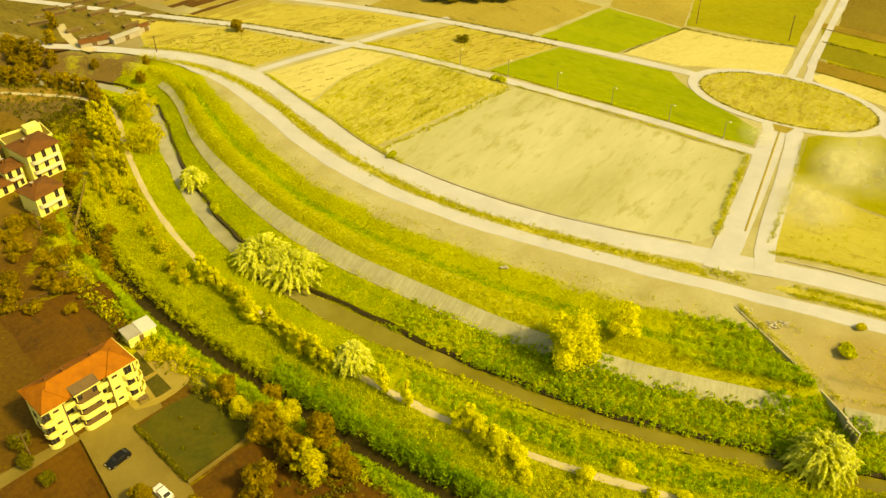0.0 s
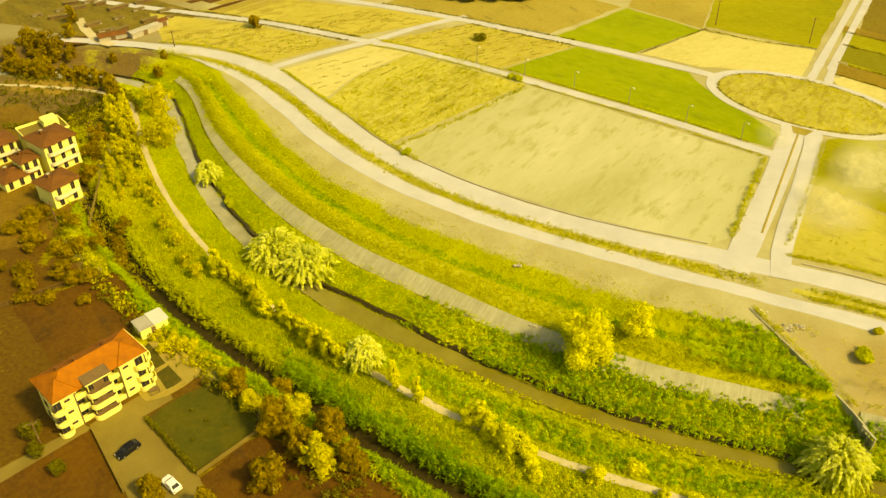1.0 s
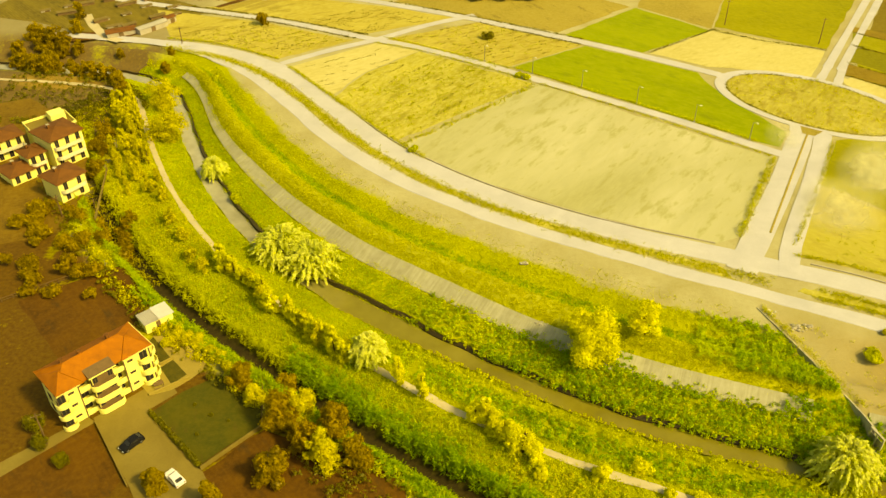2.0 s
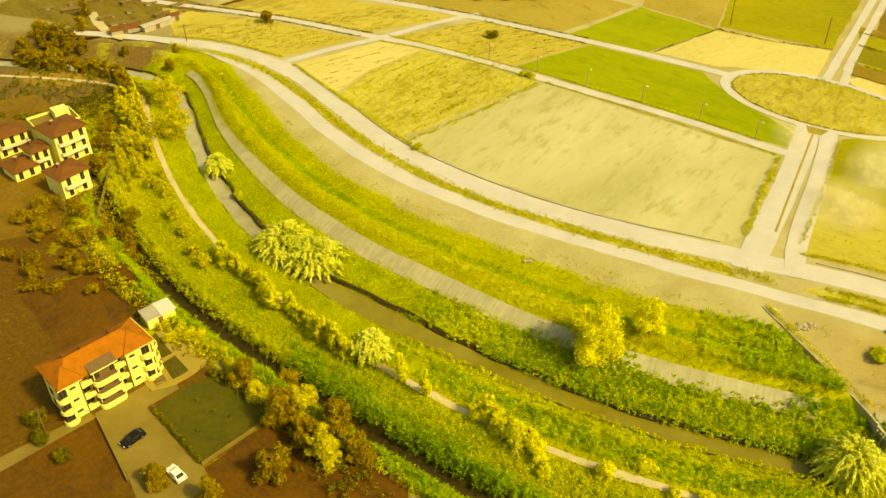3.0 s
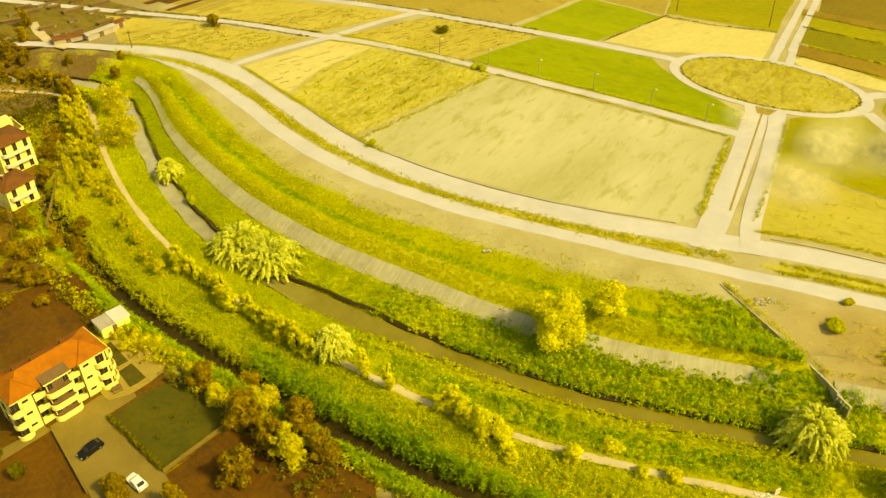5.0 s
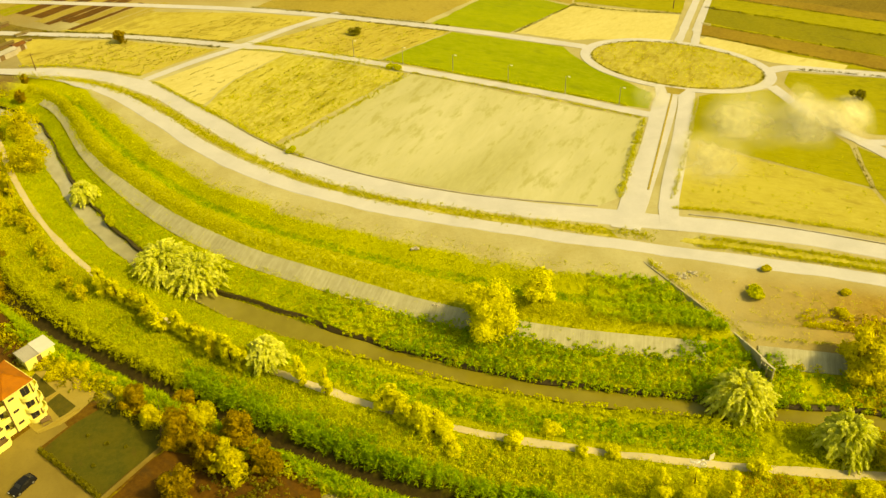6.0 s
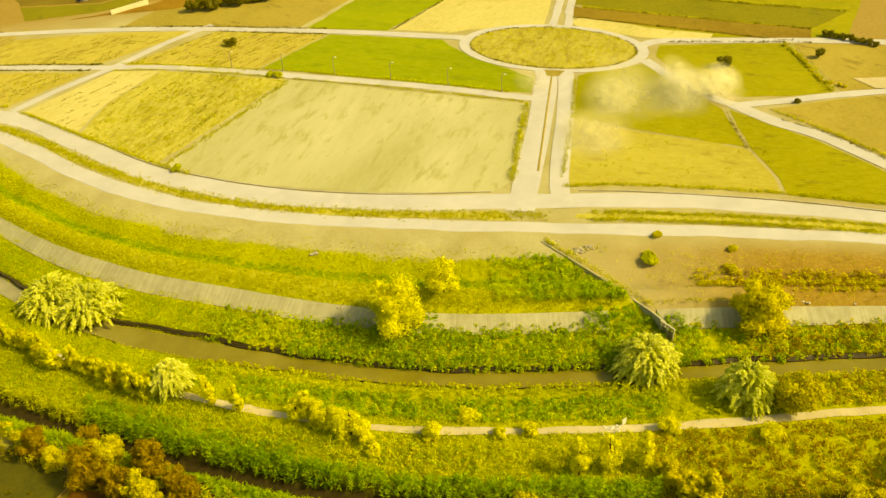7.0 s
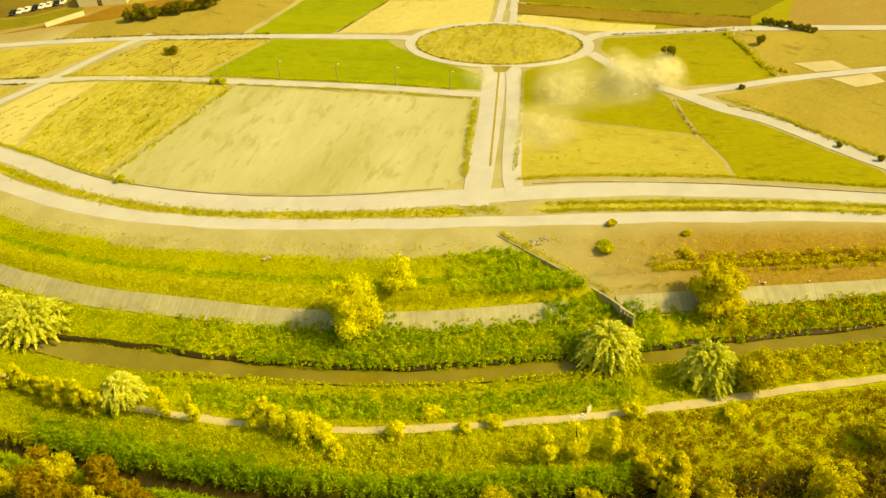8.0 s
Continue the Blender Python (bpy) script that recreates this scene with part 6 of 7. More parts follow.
def main_house():
    h = thing("house", "three-storey cream apartment house with an orange hipped tile roof", "house", (-69.6, 98.6, 0.0), 47.0)
    X0, L, D, Z = 1.1, 18.3, 7.4, 8.6
    walls = bmesh.new()
    for lo, hi in (((X0, 0, -0.2), (4.5, D, Z)), ((4.51, 1.7, -0.2), (13.3, D, Z)), ((13.31, 0, -0.2), (L, D, Z))):
        box(walls, lo, hi)
    part("wall", walls, WALL_CREAM, h)
    part("stair_tower", boxes(((6.9, -0.7, -0.2), (10.9, 1.69, 8.7))), WOOD, h, "brown stair tower")
    part("roof", hip_roof(L - X0, D, Z, 2.2, 0.5, 3.4, X0), TILE, h, "orange clay tile roof")
    part("roof_wing", hip_roof(4.2, 6.4, Z + 0.05, 1.75, 0.42, 2.1, X0, -0.35), TILE, h)
    part("roof_wing", hip_roof(5.0, 6.4, Z + 0.05, 1.85, 0.42, 2.5, 13.3, -0.35), TILE, h)
    caps = [((X0 + 3.4, D / 2, Z + 2.2), (L - 3.4, D / 2, Z + 2.2)), ((X0 - 0.5, D + 0.5, Z), (X0 + 3.4, D / 2, Z + 2.2)), ((L + 0.5, D + 0.5, Z), (L - 3.4, D / 2, Z + 2.2))]
    for x0, x1, r in ((X0, X0 + 4.2, 1.75), (13.3, 18.3, 1.85)):
        m = (x0 + x1) / 2
        caps += [((x0 - 0.42, -0.77, Z + 0.05), (m, 2.85, Z + r)), ((x1 + 0.42, -0.77, Z + 0.05), (m, 2.85, Z + r))]
    ridge_caps(h, caps, TILE)
    gut = [((X0 - 0.6, -0.9, Z - 0.12), (4.95, -0.8, Z)), ((12.9, -0.9, Z - 0.12), (L + 0.6, -0.8, Z)), ((L + 0.5, -0.8, Z - 0.12), (L + 0.6, D + 0.5, Z))]
    for lo, hi in gut:
        part("gutter", boxes((lo, hi)), WALL_CREAM, h)
    # lean-to roof over the tower
    lean = bmesh.new()
    vs = [lean.verts.new(v) for v in ((6.4, -1.3, 8.85), (11.4, -1.3, 8.85), (11.4, 2.6, 9.6), (6.4, 2.6, 9.6), (6.4, -1.3, 9.0), (11.4, -1.3, 9.0), (11.4, 2.6, 9.75), (6.4, 2.6, 9.75))]
    for f in ((3, 2, 1, 0), (4, 5, 6, 7), (0, 1, 5, 4), (1, 2, 6, 5), (2, 3, 7, 6), (3, 0, 4, 7)):
        lean.faces.new([vs[k] for k in f])
    lean_to = part("tower_roof", lean, WOOD, h, "brown boarded roof over the stair tower")
    part("fascia", boxes(((6.35, -1.36, 8.82), (11.45, -1.3, 9.04))), WALL_CREAM, lean_to)
    for k in range(8):
        part("batten", boxes(((6.5 + k * 0.68, -1.28, 9.0), (6.6 + k * 0.68, -1.18, 9.06))), WOOD, lean_to)
    for z in (0.15, 2.9, 5.7):
        balcony(h, 8.9, -0.65, z, 5.0, 1.25, 0, 1.15, WALL_CREAM)
        for x in (7.5, 10.3):
            window(h, x, -0.7, z + 1.2, 0.95, 1.45)
        for x in (6.86, 10.82):
            part("mullion", boxes(((x, -0.78, z + 1.1), (x + 0.12, -0.66, z + 2.75))), WALL_CREAM, h)
        # open balconies in the recesses beside the tower
        for x0, x1 in ((4.6, 6.8), (11.0, 13.2)):
            part("loggia", boxes(((x0, 0.15, z - 0.15), (x1, 1.69, z + 0.05)), ((x0, 0.15, z + 0.05), (x1, 0.3, z + 1.0)), bevel=0.02), WALL_CREAM, h)
            window(h, (x0 + x1) / 2, 1.7, z + 0.2, 1.5, 2.1)
            part("awning", boxes(((x0 + 0.1, 0.4, z + 2.35), (x1 - 0.1, 1.65, z + 2.42))), WOOD, h, "brown awning")
        for x in (3.2, 14.4):
            window(h, x, 0.0, z + 1.1, 1.1, 0.5)
        for x, w in ((1.4, 1.4), (17.0, 1.5)):
            window(h, x, 0.0, z + 0.2, w, 2.0)
        for y in (1.9, 5.2):
            window(h, L, y, z + 0.5, 1.3, 1.6, 90)
            window(h, X0, y, z + 0.5, 1.3, 1.5, -90)
    for z in (0.15, 2.75, 5.5):
        balcony(h, 1.4, 0.0, z, 2.6, 1.3, 0, 0.95, WALL_CREAM)
        balcony(h, 17.2, 0.0, z, 3.0, 1.4, 0, 0.95, WALL_CREAM)
        b = balcony(h, L, 2.6, z, 5.4, 1.5, 0, 0.95, WALL_CREAM)
        b.matrix_basis = pose(L, 2.6, z, 0, 0, 90)
    for x, y in ((4.6, -0.1), (13.2, -0.1), (L - 0.1, -0.12)):
        part("downpipe", tube(bmesh.new(), [(x, y, 0), (x, y, 4), (x, y, Z - 0.1)], [0.11, 0.11, 0.11], 6), WOOD, h, "dark brown downpipe")
    for x, y in ((4.6, 4.4), (7.8, 4.1), (13.3, 4.5)):
        c = part("chimney", boxes(((x - 0.3, y - 0.3, Z + 1.4), (x + 0.3, y + 0.3, Z + 2.75)), bevel=0.03), TILE_OLD, h, "dark brick chimney")
        part("chimney_cap", boxes(((x - 0.38, y - 0.38, Z + 2.75), (x + 0.38, y + 0.38, Z + 2.85)), bevel=0.02), TILE_OLD, c)


main_house()


def villa(x, y, turn, w, d, storeys, wall_m, roof_m, label, flat=False, rise=1.15):
    h = thing("house", label, "house", (x, y, 0.0), turn, "village houses")
    z = storeys * 2.8
    part("wall", boxes(((0, 0, -0.2), (w, d, z))), wall_m, h)
    if flat:
        part("roof", boxes(((-0.25, -0.25, z), (w + 0.25, d + 0.25, z + 0.2)), bevel=0.03), PAVED, h)
        for lo, hi in (((-0.25, -0.25, z + 0.2), (w + 0.25, -0.05, z + 0.85)), ((-0.25, d + 0.05, z + 0.2), (w + 0.25, d + 0.25, z + 0.85)), ((-0.25, -0.04, z + 0.2), (-0.05, d + 0.04, z + 0.85)), ((w + 0.05, -0.04, z + 0.2), (w + 0.25, d + 0.04, z + 0.85))):
            part("parapet", boxes((lo, hi), bevel=0.02), wall_m, h)
        part("roof_room", boxes(((w * 0.55, d * 0.4, z + 0.2), (w * 0.9, d * 0.85, z + 2.4)), bevel=0.03), wall_m, h)
    else:
        part("roof", hip_roof(w, d, z, rise, 0.6), roof_m, h)
        i = d / 2
        ridge_caps(h, [((min(i, w / 2), i, z + rise), (max(w - i, w / 2), i, z + rise))], roof_m)
        c = part("chimney", boxes(((w * 0.3, d * 0.55, z + rise * 0.4), (w * 0.3 + 0.6, d * 0.55 + 0.6, z + rise + 0.7)), bevel=0.03), TILE_OLD, h)
        part("chimney_cap", boxes(((w * 0.3 - 0.1, d * 0.55 - 0.1, z + rise + 0.7), (w * 0.3 + 0.7, d * 0.55 + 0.7, z + rise + 0.8))), CONCRETE, c)
    for s in range(storeys):
        n = max(2, int(w / 2.6))
        for k in range(n):
            window(h, w * (k + 0.5) / n, 0.0, s * 2.8 + 0.35, 1.1, 2.0)
        for k in range(2):
            window(h, w, d * (k + 0.5) / 2, s * 2.8 + 0.8, 1.2, 1.4, 90)
        if s:
            balcony(h, w / 2, 0.0, s * 2.8 - 0.05, w * 0.92, 1.3, 0)


villa(-97.4, 170.2, 55, 7.4, 7.0, 2, WALL_CREAM, TILE_OLD, "cream village house with a brown tile roof and balconies")
villa(-104.6, 185.8, 53, 8.8, 8.8, 3, WALL_CREAM, TILE_OLD, "three-storey cream village house with rows of balconies")
villa(-112.6, 193.6, 42, 11.0, 8.0, 2, WALL_CREAM, TILE_OLD, "flat-roofed cream village building with a roof room", True)
villa(-112.8, 177.6, 50, 8.5, 7.0, 1, WALL_CREAM, TILE_OLD, "low village house with a brown tile roof")
villa(-109.8, 182.6, 50, 4.5, 5.5, 2, WALL_CREAM, TILE_OLD, "small cream village house with a brown roof")
villa(-122.0, 189.0, 46, 8.0, 7.0, 2, WALL_CREAM, TILE_OLD, "cream village house with a brown tile roof")


# ---- the yard ----
def slab_area(name, pts, z, material, label, category):
    bm = bmesh.new()
    f = bm.faces.new([bm.verts.new((x, y, z)) for x, y in pts])
    r = bmesh.ops.extrude_face_region(bm, geom=[f])
    for v in [g for g in r["geom"] if isinstance(g, bmesh.types.BMVert)]:
        v.co.z -= 0.1
    bmesh.ops.recalc_face_normals(bm, faces=bm.faces)
    me = bpy.data.meshes.new(name)
    bm.to_mesh(me)
    bm.free()
    me.materials.append(material)
    return structure(name, me, label, category)


slab_area("driveway", [(-65.5, 101.6), (-55.4, 112.2), (-52.2, 108.0), (-56.4, 103.6), (-43.0, 90.2), (-36.0, 80.0), (-46.0, 74.0), (-54.2, 86.8)], 0.10, PAVED, "grey paved driveway in front of the house", "driveway")
slab_area("terrace", [(-61.1, 123.5), (-55.3, 122.3), (-48.2, 115.1), (-50.7, 111.5), (-53.5, 108.6), (-57.1, 107.2), (-61.9, 112.6), (-62.2, 120.0)], 0.11, TERRACE, "pale paved terrace beside the house", "terrace")
field("bed_north", [(-62.0, 120.6), (-61.1, 122.9), (-56.1, 117.2), (-57.6, 115.8)], 0.125, BED, "dark planted bed beside the house")
field("bed_south", [(-57.2, 114.4), (-55.4, 116.6), (-51.7, 112.7), (-53.8, 110.0)], 0.125, BED, "dark planted bed beside the terrace")
field("yard_lawn", [(-55.4, 103.4), (-43.6, 91.8), (-35.4, 100.2), (-37.2, 110.8), (-45.5, 112.6), (-51.2, 108.4)], 0.06, LAWN, "dull green fenced yard with bare spots")
slab_area("lane", [(-64.8, 100.8), (-66.6, 101.8), (-86.0, 84.0), (-84.0, 80.6)], 0.095, PAVED, "narrow paved lane along a garden", "lane")


def garden_wall(a, b, high, label, material=None, thick=0.22):
    w = thing("garden_wall", label, "wall", (*a, 0.0), math.degrees(math.atan2(b[1] - a[1], b[0] - a[0])), "garden walls")
    l = math.hypot(b[0] - a[0], b[1] - a[1])
    part("wall_body", boxes(((0, -thick / 2, -0.1), (l, thick / 2, high)), bevel=0.02), material or WALL_WHITE, w)
    part("coping", boxes(((-0.04, -thick / 2 - 0.05, high), (l + 0.04, thick / 2 + 0.05, high + 0.08)), bevel=0.02), material or CONCRETE, w)


garden_wall((-43.4, 90.6), (-34.9, 100.0), 0.8, "pale rendered garden wall with concrete coping", PAVED, 0.16)


def clipped_hedge(a, b, high, wide, label, material, seed):
    """A trimmed hedge: stems inside, leaves over its sides and top."""
    rng = np.random.RandomState(seed)
    l = math.hypot(b[0] - a[0], b[1] - a[1])
    t = thing("hedge", label, "hedge", (*a, 0.05), math.degrees(math.atan2(b[1] - a[1], b[0] - a[0])))
    stems = bmesh.new()
    for k in range(int(l / 0.8)):
        tube(stems, [(0.4 + k * 0.8, 0, -0.1), (0.4 + k * 0.8 + rng.uniform(-0.2, 0.2), 0, high * 0.7)], [0.05, 0.02], 5)
    part("stem", stems, BARK, t)
    blobs = [(l * (k + 0.5) / int(l / 0.6) + rng.uniform(-0.2, 0.2), rng.uniform(-0.1, 0.1), high * rng.uniform(0.42, 0.55), wide * rng.uniform(0.45, 0.6), high * rng.uniform(0.45, 0.58)) for k in range(int(l / 0.6))]
    part("foliage", quads_mesh("foliage", crown_leaves(rng, blobs, int(l * 110), 0.22, 0.4), material), None, t)


clipped_hedge((-55.6, 103.0), (-43.7, 91.2), 1.0, 1.1, "low clipped green hedge along the paved driveway", LEAF_TREE, 71)
garden_wall((-57.1, 107.2), (-50.8, 111.8), 0.6, "low pale garden wall between yards", TERRACE, 0.16)
garden_wall((-57.4, 115.2), (-55.5, 116.9), 0.5, "low pale garden wall beside the terrace", TERRACE, 0.16)
garden_wall((-64.6, 100.4), (-54.6, 86.9), 0.7, "low brown garden wall along the driveway", PAVED, 0.16)
garden_wall((-87.0, 163.0), (-92.0, 186.0), 0.8, "pale boundary wall beside the village houses", PAVED, 0.16)


def garden_table(x, y, turn):
    t = thing("garden_table", "weathered wooden garden table on the paved terrace", "table", (x, y, 0.11), turn)
    part("tabletop", boxes(((-0.9, -0.45, 0.7), (0.9, 0.45, 0.75)), bevel=0.01), WOOD, t)
    for a in (-0.8, 0.8):
        for b in (-0.36, 0.36):
            part("leg", boxes(((a - 0.04, b - 0.04, 0), (a + 0.04, b + 0.04, 0.7))), WOOD, t)


def bench(x, y, turn):
    t = thing("bench", "weathered wooden bench on the paved terrace", "bench", (x, y, 0.11), turn)
    part("seat", boxes(((-0.8, -0.18, 0.4), (0.8, 0.18, 0.45)), bevel=0.01), WOOD, t)
    for a in (-0.7, 0.7):
        part("leg", boxes(((a - 0.04, -0.15, 0), (a + 0.04, 0.15, 0.4))), WOOD, t)


garden_table(-56.0, 109.6, 30)
bench(-56.5, 110.5, 30)
bench(-55.5, 108.7, 30)


def shed():
    s = thing("shed", "small garden shed with a pale sheet roof", "shed", (-62.6, 123.6, 0.0), 42)
    part("wall", boxes(((0.2, 0.2, -0.1), (6.0, 4.0, 2.3))), WALL_CREAM, s)
    r = part("roof", boxes(((0, 0, 2.3), (3.0, 4.2, 2.42)), bevel=0.02), SHEET, s)
    part("roof", boxes(((3.02, -0.1, 2.4), (6.3, 4.3, 2.55)), bevel=0.02), LITTER, s, "newer white roof sheet")
    part("door", boxes(((2.4, 0.14, 0), (3.3, 0.2, 2.0))), WOOD, s)
    for k in range(6):
        part("corrugation", boxes(((0.25 + k * 0.5, 0, 2.42), (0.35 + k * 0.5, 4.2, 2.46))), SHEET, r)


shed()


def fence(a, b, label, n):
    f = thing("fence", label, "fence", (*a, 0.0), math.degrees(math.atan2(b[1] - a[1], b[0] - a[0])), "yard fences")
    l = math.hypot(b[0] - a[0], b[1] - a[1])
    for k in range(n + 1):
        x = l * k / n
        part("post", tube(bmesh.new(), [(x, 0, -0.1), (x, 0, 1.3)], [0.06, 0.05], 6), WOOD, f)
    for z in (0.5, 1.1):
        part("rail", boxes(((0, -0.03, z), (l, 0.03, z + 0.08))), WOOD, f)


fence((-96.0, 133.0), (-79.0, 144.6), "weathered wooden fence along an orchard", 9)
fence((-37.0, 111.4), (-35.0, 100.6), "weathered wooden fence at the edge of a yard", 5)


# ---- cars ----
def car(x, y, turn, paint, label, long=4.3, high=1.46):
    c = thing("car", label, "car", (x, y, 0.12), turn, "parked cars")
    w = 1.74
    side = [(0, 0.32), (0.05, 0.72), (0.55, 0.86), (1.15, 0.92), (1.75, high - 0.08), (2.3, high), (3.3, high - 0.03), (4.0, 1.0), (4.26, 0.94), (4.3, 0.36), (3.9, 0.24), (0.4, 0.24)]
    bm = bmesh.new()
    rows = []
    for yy, pinch in ((-w / 2, 0.0), (-w / 2 + 0.12, 1.0), (w / 2 - 0.12, 1.0), (w / 2, 0.0)):
        rows.append([bm.verts.new((px * long / 4.3, yy * (0.84 if pz > 1.0 else 1.0), pz - (0.03 if not pinch else 0.0))) for px, pz in side])
    m = len(side)
    for a, b in zip(rows, rows[1:]):
        for k in range(m):
            bm.faces.new((a[k], a[(k + 1) % m], b[(k + 1) % m], b[k]))
    bm.faces.new(rows[0][::-1])
    bm.faces.new(rows[-1])
    bmesh.ops.recalc_face_normals(bm, faces=bm.faces)
    body = part("body", bm, paint, c)
    k = long / 4.3
    for name, pts in (("windscreen", ((1.2, 0.97), (1.72, high - 0.11))), ("rear_window", ((3.94, 1.05), (3.36, high - 0.06)))):
        (x0, z0), (x1, z1) = pts
        g = mesh_of(name, [(x0 * k, -0.62, z0), (x0 * k, 0.62, z0), (x1 * k, 0.58, z1), (x1 * k, -0.58, z1)], [(0, 1, 2, 3)], GLASS_DARK)
        o = part(name, g, None, body)
        o.location = ((-0.03 if name == "windscreen" else 0.03), 0, 0.03)
    for s in (-1, 1):
        part("side_window", mesh_of("side_window", [(1.45 * k, s * 0.80, 1.02), (3.75 * k, s * 0.80, 1.05), (3.25 * k, s * 0.765, high - 0.12), (1.85 * k, s * 0.765, high - 0.14)], [(0, 1, 2, 3)], GLASS_DARK), None, body)
        part("headlight", boxes(((-0.02, s * 0.62 - 0.18, 0.58), (0.12, s * 0.62 + 0.18, 0.72)), bevel=0.02), PAINT_WHITE, body)
        part("tail_light", boxes(((4.18 * k, s * 0.66 - 0.14, 0.66), (4.3 * k + 0.01, s * 0.66 + 0.14, 0.84)), bevel=0.02), TILE, body)
        part("mirror", boxes(((1.45 * k, s * 0.92 - 0.08, 0.95), (1.6 * k, s * 0.92 + 0.08, 1.08)), bevel=0.02), paint, body)
        for wx in (0.82, 3.48):
            t = part("wheel", tube(bmesh.new(), [(wx * k, s * 0.70, 0.31), (wx * k, s * 0.88, 0.31)], [0.31, 0.31], 16), RUBBER, c)
            part("rim", tube(bmesh.new(), [(wx * k, s * 0.875, 0.31), (wx * k, s * 0.895, 0.31)], [0.19, 0.17], 10), METAL, t)


car(-57.9, 93.9, 52.5, PAINT_BLACK, "black hatchback car parked on the driveway")
car(-48.6, 89.7, -41, PAINT_WHITE, "white car parked at the edge of the driveway", 4.0)


# ---- far farm sheds ----
def farm_shed(x, y, turn, w, d, h, wall_m, roof_m, label):
    s = thing("farm_shed", label, "shed", (x, y, 0.0), turn, "farm sheds")
    part("wall", boxes(((0, 0, -0.1), (w, d, h))), wall_m, s)
    verts = [(-0.3, -0.3, h), (w + 0.3, -0.3, h), (w + 0.3, d + 0.3, h), (-0.3, d + 0.3, h), (-0.3, d / 2, h + d * 0.18), (w + 0.3, d / 2, h + d * 0.18)]
    part("roof", mesh_of("roof", verts, [(0, 1, 5, 4), (2, 3, 4, 5), (1, 2, 5), (3, 0, 4), (3, 2, 1, 0)], roof_m), None, s)
    part("door", boxes(((w * 0.4, -0.06, 0), (w * 0.4 + 1.6, 0.0, min(2.2, h - 0.2)))), WOOD, s)


farm_shed(-121.0, 270.6, 28, 9.5, 4.2, 1.6, KERB, TILE_OLD, "low farm shed with a red-brown tile roof")
farm_shed(-110.6, 273.6, 50, 11.0, 3.0, 1.9, KERB, SHEET, "long low white farm shed beside a field")
farm_shed(-104.2, 283.2, 50, 3.8, 3.0, 2.0, KERB, TILE_OLD, "small farm shed with a brown roof")
for x, y, t, w in ((-146, 291, 25, 8), (-130, 283.5, 40, 6), (-127, 299, 40, 9), (-119, 305, 42, 9), (-141, 300, 30, 6), (-134, 304, 30, 5), (-128, 310, 30, 6), (-118, 279, 48, 6), (-111, 287, 45, 7), (-137, 311, 30, 8), (-146, 305, 20, 6)):
    farm_shed(x, y, t, w * 0.8, 1.6, 1.1, WOOD, SHEET_OLD, "low rusty farm shed among dry plots")
for x, y, t, w in ((-127.6, 299.2, 35, 13.0), (-129.8, 282.8, 40, 9.0), (-122.4, 289.2, 40, 6.0), (-124.2, 277.7, 30, 10.0), (-153.3, 292.3, 33, 6.0), (-146.5, 297.0, 33, 5.0), (-108.0, 296.0, 38, 9.0), (-104.0, 290.0, 38, 5.0), (-118.0, 297.0, 36, 7.0), (-139.0, 305.0, 33, 9.0)):
    farm_shed(x, y + 1.5, t, w * 0.55, 1.3, 0.7, KERB, SHEET_OLD, "long low rusty farm frame among dry plots")
field("plot_red", [(-119.0, 273.0), (-116.2, 277.6), (-111.4, 281.0), (-109.0, 277.6), (-114.6, 272.0)], 0.06, EARTH, "reddish brown farm plot")
field("plot_red_west", [(-134.0, 268.0), (-133.0, 275.5), (-126.5, 277.0), (-121.0, 271.0)], 0.06, EARTH, "reddish brown plot by the road")
lane("road_village", [(-116.0, 268.6), (-122.0, 272.5), (-129.5, 281.5), (-136.0, 292.0)], 3.2, 0.11, TRACK, "pale village road joining the dirt road")

# ---- far yard beyond the fields, with a hall and parked cars ----
field("field_yard_far", [(-74.1, 385.4), (-16.5, 347.8), (-25.0, 338.1), (-35.0, 335.2), (-64.6, 345.7)], 0.05, DEEP, "dark bare yard beyond the fields")
field("field_strip_far_west", [(-64.5, 344.4), (-34.6, 333.7), (-25.4, 336.4), (-17.0, 334.5), (-19.3, 325.6), (-38.7, 325.1), (-61.4, 328.1)], 0.07, DARKGREEN, "dark olive strip beside a far yard")
field("field_strip_far_brown", [(-46.1, 321.4), (-17.4, 323.2), (-7.2, 328.5), (19.1, 324.1), (32.8, 316.9), (-8.0, 315.0), (-34.8, 320.4)], 0.074, RUST_EARTH, "reddish brown strip beyond the far road")
farm_shed(-19.0, 334.6, -17, 17.8, 9.0, 4.5, WALL_WHITE, SHEET, "long pale hall with a sheet roof beyond the fields")
garden_wall((-30.7, 319.8), (-17.4, 325.2), 1.6, "long pale wall beside a far yard", WALL_WHITE, 0.5)
for i in range(16):
    u = (i % 8) / 7
    car(-42.9 + 17.9 * u + (i // 8) * 9.0, 338.9 + 2.0 * u + (i // 8) * 14.0, 70, PAINT_WHITE if i % 3 else PAINT_BLACK, "white car parked in a far yard" if i % 3 else "black car parked in a far yard")


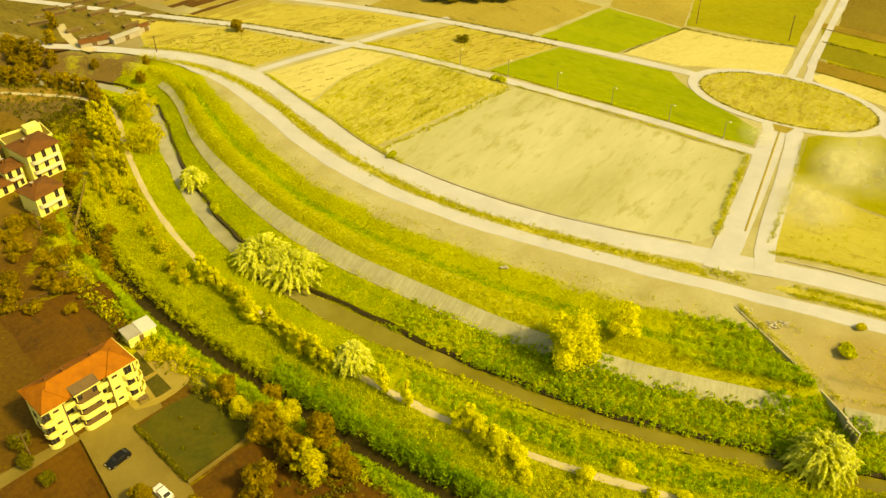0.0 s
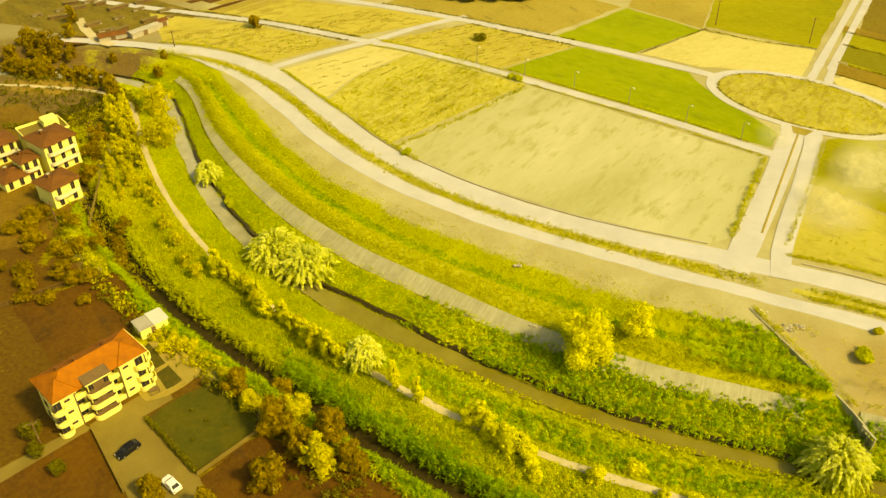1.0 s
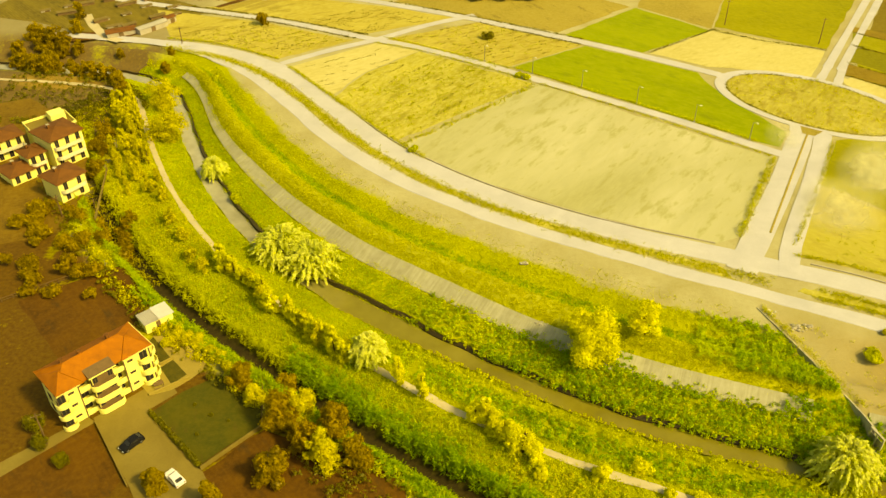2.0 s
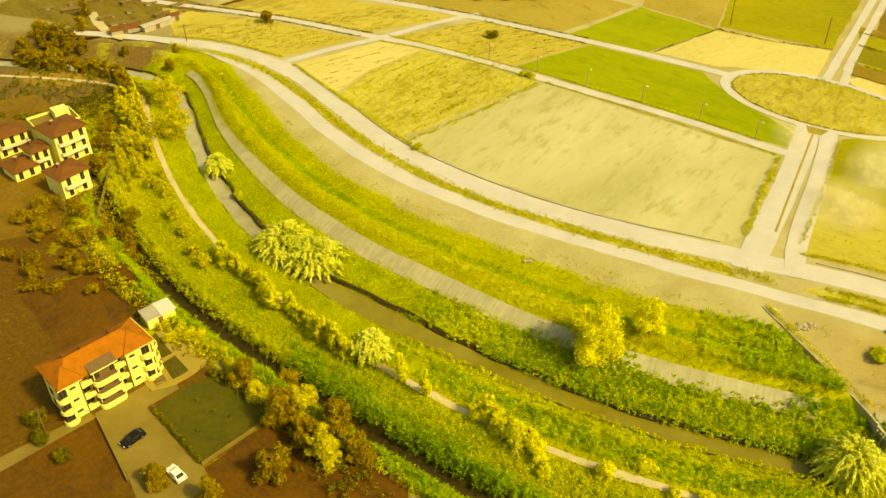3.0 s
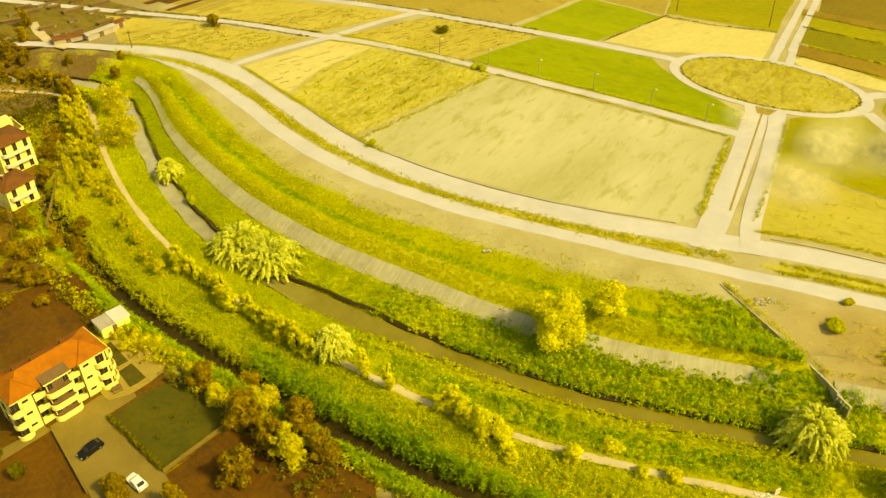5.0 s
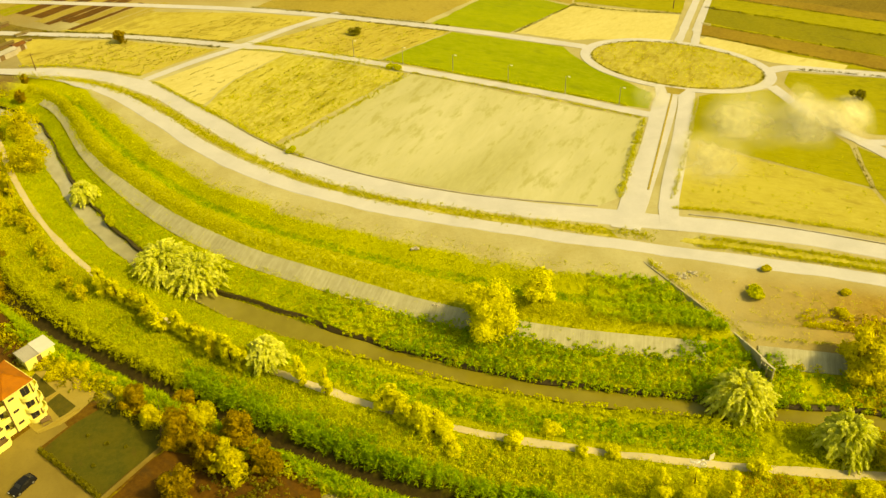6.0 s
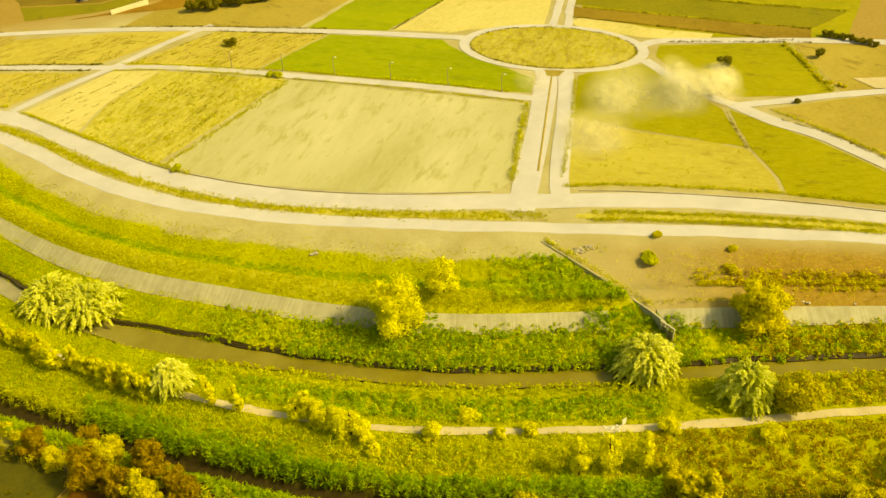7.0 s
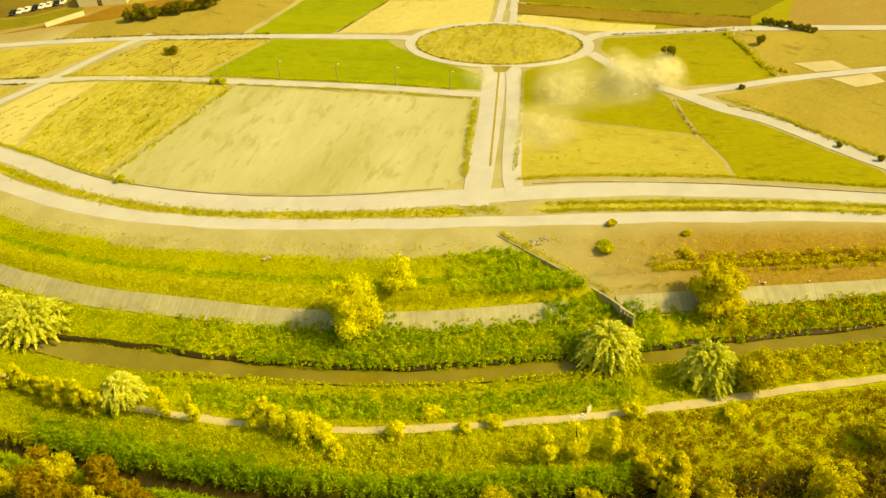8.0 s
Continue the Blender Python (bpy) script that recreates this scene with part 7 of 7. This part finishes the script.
# ---- rubble and litter ----
def rubble(x, y, n, spread, label, material, seed, size=0.4):
    rnd = random.Random(seed)
    r = thing("rubble_pile", label, "rubble", (x, y, z_at(x, y)))
    for i in range(n):
        bm = bmesh.new()
        bmesh.ops.create_icosphere(bm, subdivisions=1, radius=1)
        s = size * rnd.uniform(0.4, 1.2)
        for v in bm.verts:
            v.co = Vector((v.co.x * s * rnd.uniform(0.7, 1.3), v.co.y * s * rnd.uniform(0.6, 1.1), v.co.z * s * rnd.uniform(0.5, 0.9)))
        o = part("chunk", bm, material, r)
        a, d = rnd.uniform(0, 6.28), spread * rnd.uniform(0, 1) ** 0.7
        o.location = (d * math.cos(a), d * math.sin(a) * 0.6, s * 0.35)


rubble(67.6, 127.8, 22, 2.4, "heap of pale rubble on the dirt verge", KERB, 1, 0.5)
rubble(62.6, 132.4, 10, 1.4, "small heap of white rubble beside the wall", LITTER, 2, 0.35)
rubble(52.0, 82.2, 22, 2.2, "white litter dumped beside the sandy track", LITTER, 3, 0.32)
rubble(13.6, 148.6, 8, 0.8, "pale lump of rubble on the verge", KERB, 4, 0.5)
rubble(16.8, 129.6, 12, 2.0, "pale cut branches on the bank", KERB, 5, 0.3)
rubble(-30.2, 152.6, 5, 0.5, "white litter under the big willow", LITTER, 6, 0.3)
rubble(101.0, 97.0, 5, 2.4, "scattered white litter on bare earth", LITTER, 7, 0.35)
rubble(109.0, 94.0, 4, 2.4, "scattered white litter on bare earth", LITTER, 8, 0.35)


def board(x, y, turn):
    b = thing("discarded_board", "discarded pale board leaning beside the track", "board", (x, y, z_at(x, y) + 0.1), turn)
    part("sheet", boxes(((-0.5, -0.05, 0), (0.5, 0.05, 1.4)), bevel=0.02), LITTER, b)
    part("batten", boxes(((-0.5, 0.05, 0.6), (0.5, 0.1, 0.7))), WOOD, b)


board(54.4, 82.4, 20)


# ---- dust over the link road: thin overlapping puffs that fade out at their rims ----
def dust_cloud():
    rng = np.random.RandomState(9)
    m, n, l, p = base_mat("airborne dust", 1.0)
    col = (0.86, 0.83, 0.60, 1)
    a, g = n.new("ShaderNodeAttribute"), n.new("ShaderNodeNewGeometry")
    a.attribute_name = "soft"
    puff = ramp(n, l, noise_node(n, l, g.outputs["Position"], 0.32, 4, 0.6, 0.2), [(0.30, (0.45, 0.45, 0.45)), (0.66, (1, 1, 1))])
    thick = math_node(n, l, "MULTIPLY", a.outputs["Fac"], puff)
    p.inputs["Base Color"].default_value = col
    tr, ms, clear, out = (n.new("ShaderNode" + k) for k in ("BsdfTranslucent", "MixShader", "BsdfTransparent", "MixShader"))
    tr.inputs["Color"].default_value = col
    l.new(p.outputs[0], ms.inputs[1])
    l.new(tr.outputs[0], ms.inputs[2])
    l.new(thick, out.inputs["Fac"])
    l.new(clear.outputs[0], out.inputs[1])
    l.new(ms.outputs[0], out.inputs[2])
    l.new(out.outputs[0], n["Material Output"].inputs["Surface"])
    verts, faces, soft = [], [], []
    # middle, spread, height, puffs, radius, thickness
    for (x, y), sx, sy, high, count, r, dense in (((129, 181), 3.5, 4.0, 3.5, 4, 6.5, 0.85), ((119, 186), 5.0, 4.0, 2.5, 4, 8.5, 0.75), ((123, 179), 2.0, 2.0, 2.0, 2, 9.0, 0.65), ((107, 184), 4.0, 4.0, 1.5, 2, 12.0, 0.6), ((94, 168), 5.0, 5.0, 1.8, 2, 15.0, 0.5), ((85.5, 204), 1.0, 1.0, 1.6, 1, 5.0, 0.6)):
        for i in range(count):
            c = Vector((x + rng.normal(0, sx), y + rng.normal(0, sy), 0.6 + high * rng.uniform(0.2, 1.0)))
            face = Vector((rng.normal(0, 0.3), -0.6 + rng.normal(0, 0.25), 1.0)).to_track_quat("Z", "Y").to_matrix()
            size, base, tone = r * rng.uniform(0.6, 1.25), len(verts), dense * rng.uniform(0.7, 1.2)
            verts.append(tuple(c))
            soft.append(tone)
            for k, f in ((0.25, 0.92), (0.5, 0.68), (0.75, 0.32), (1.0, 0.0)):
                for q in range(16):
                    t = q * math.pi / 8
                    e = c + face @ Vector((math.cos(t), math.sin(t), 0.06 * math.sin(3 * t + i))) * size * k
                    verts.append((e.x, e.y, max(e.z, 0.3)))
                    soft.append(tone * f)
            faces += [(base, base + 1 + q, base + 1 + (q + 1) % 16) for q in range(16)]
            faces += [(base + 1 + 16 * w + q, base + 17 + 16 * w + q, base + 17 + 16 * w + (q + 1) % 16, base + 1 + 16 * w + (q + 1) % 16) for w in range(3) for q in range(16)]
    me = bpy.data.meshes.new("dust_cloud")
    me.from_pydata(verts, [], faces)
    me.attributes.new("soft", "FLOAT", "POINT").data.foreach_set("value", np.array(soft, np.float32))
    me.shade_smooth()
    me.materials.append(m)
    tagged(new("dust_cloud", me), "pale cloud of road dust drifting over a meadow", "dust", kind="stuff")


dust_cloud()
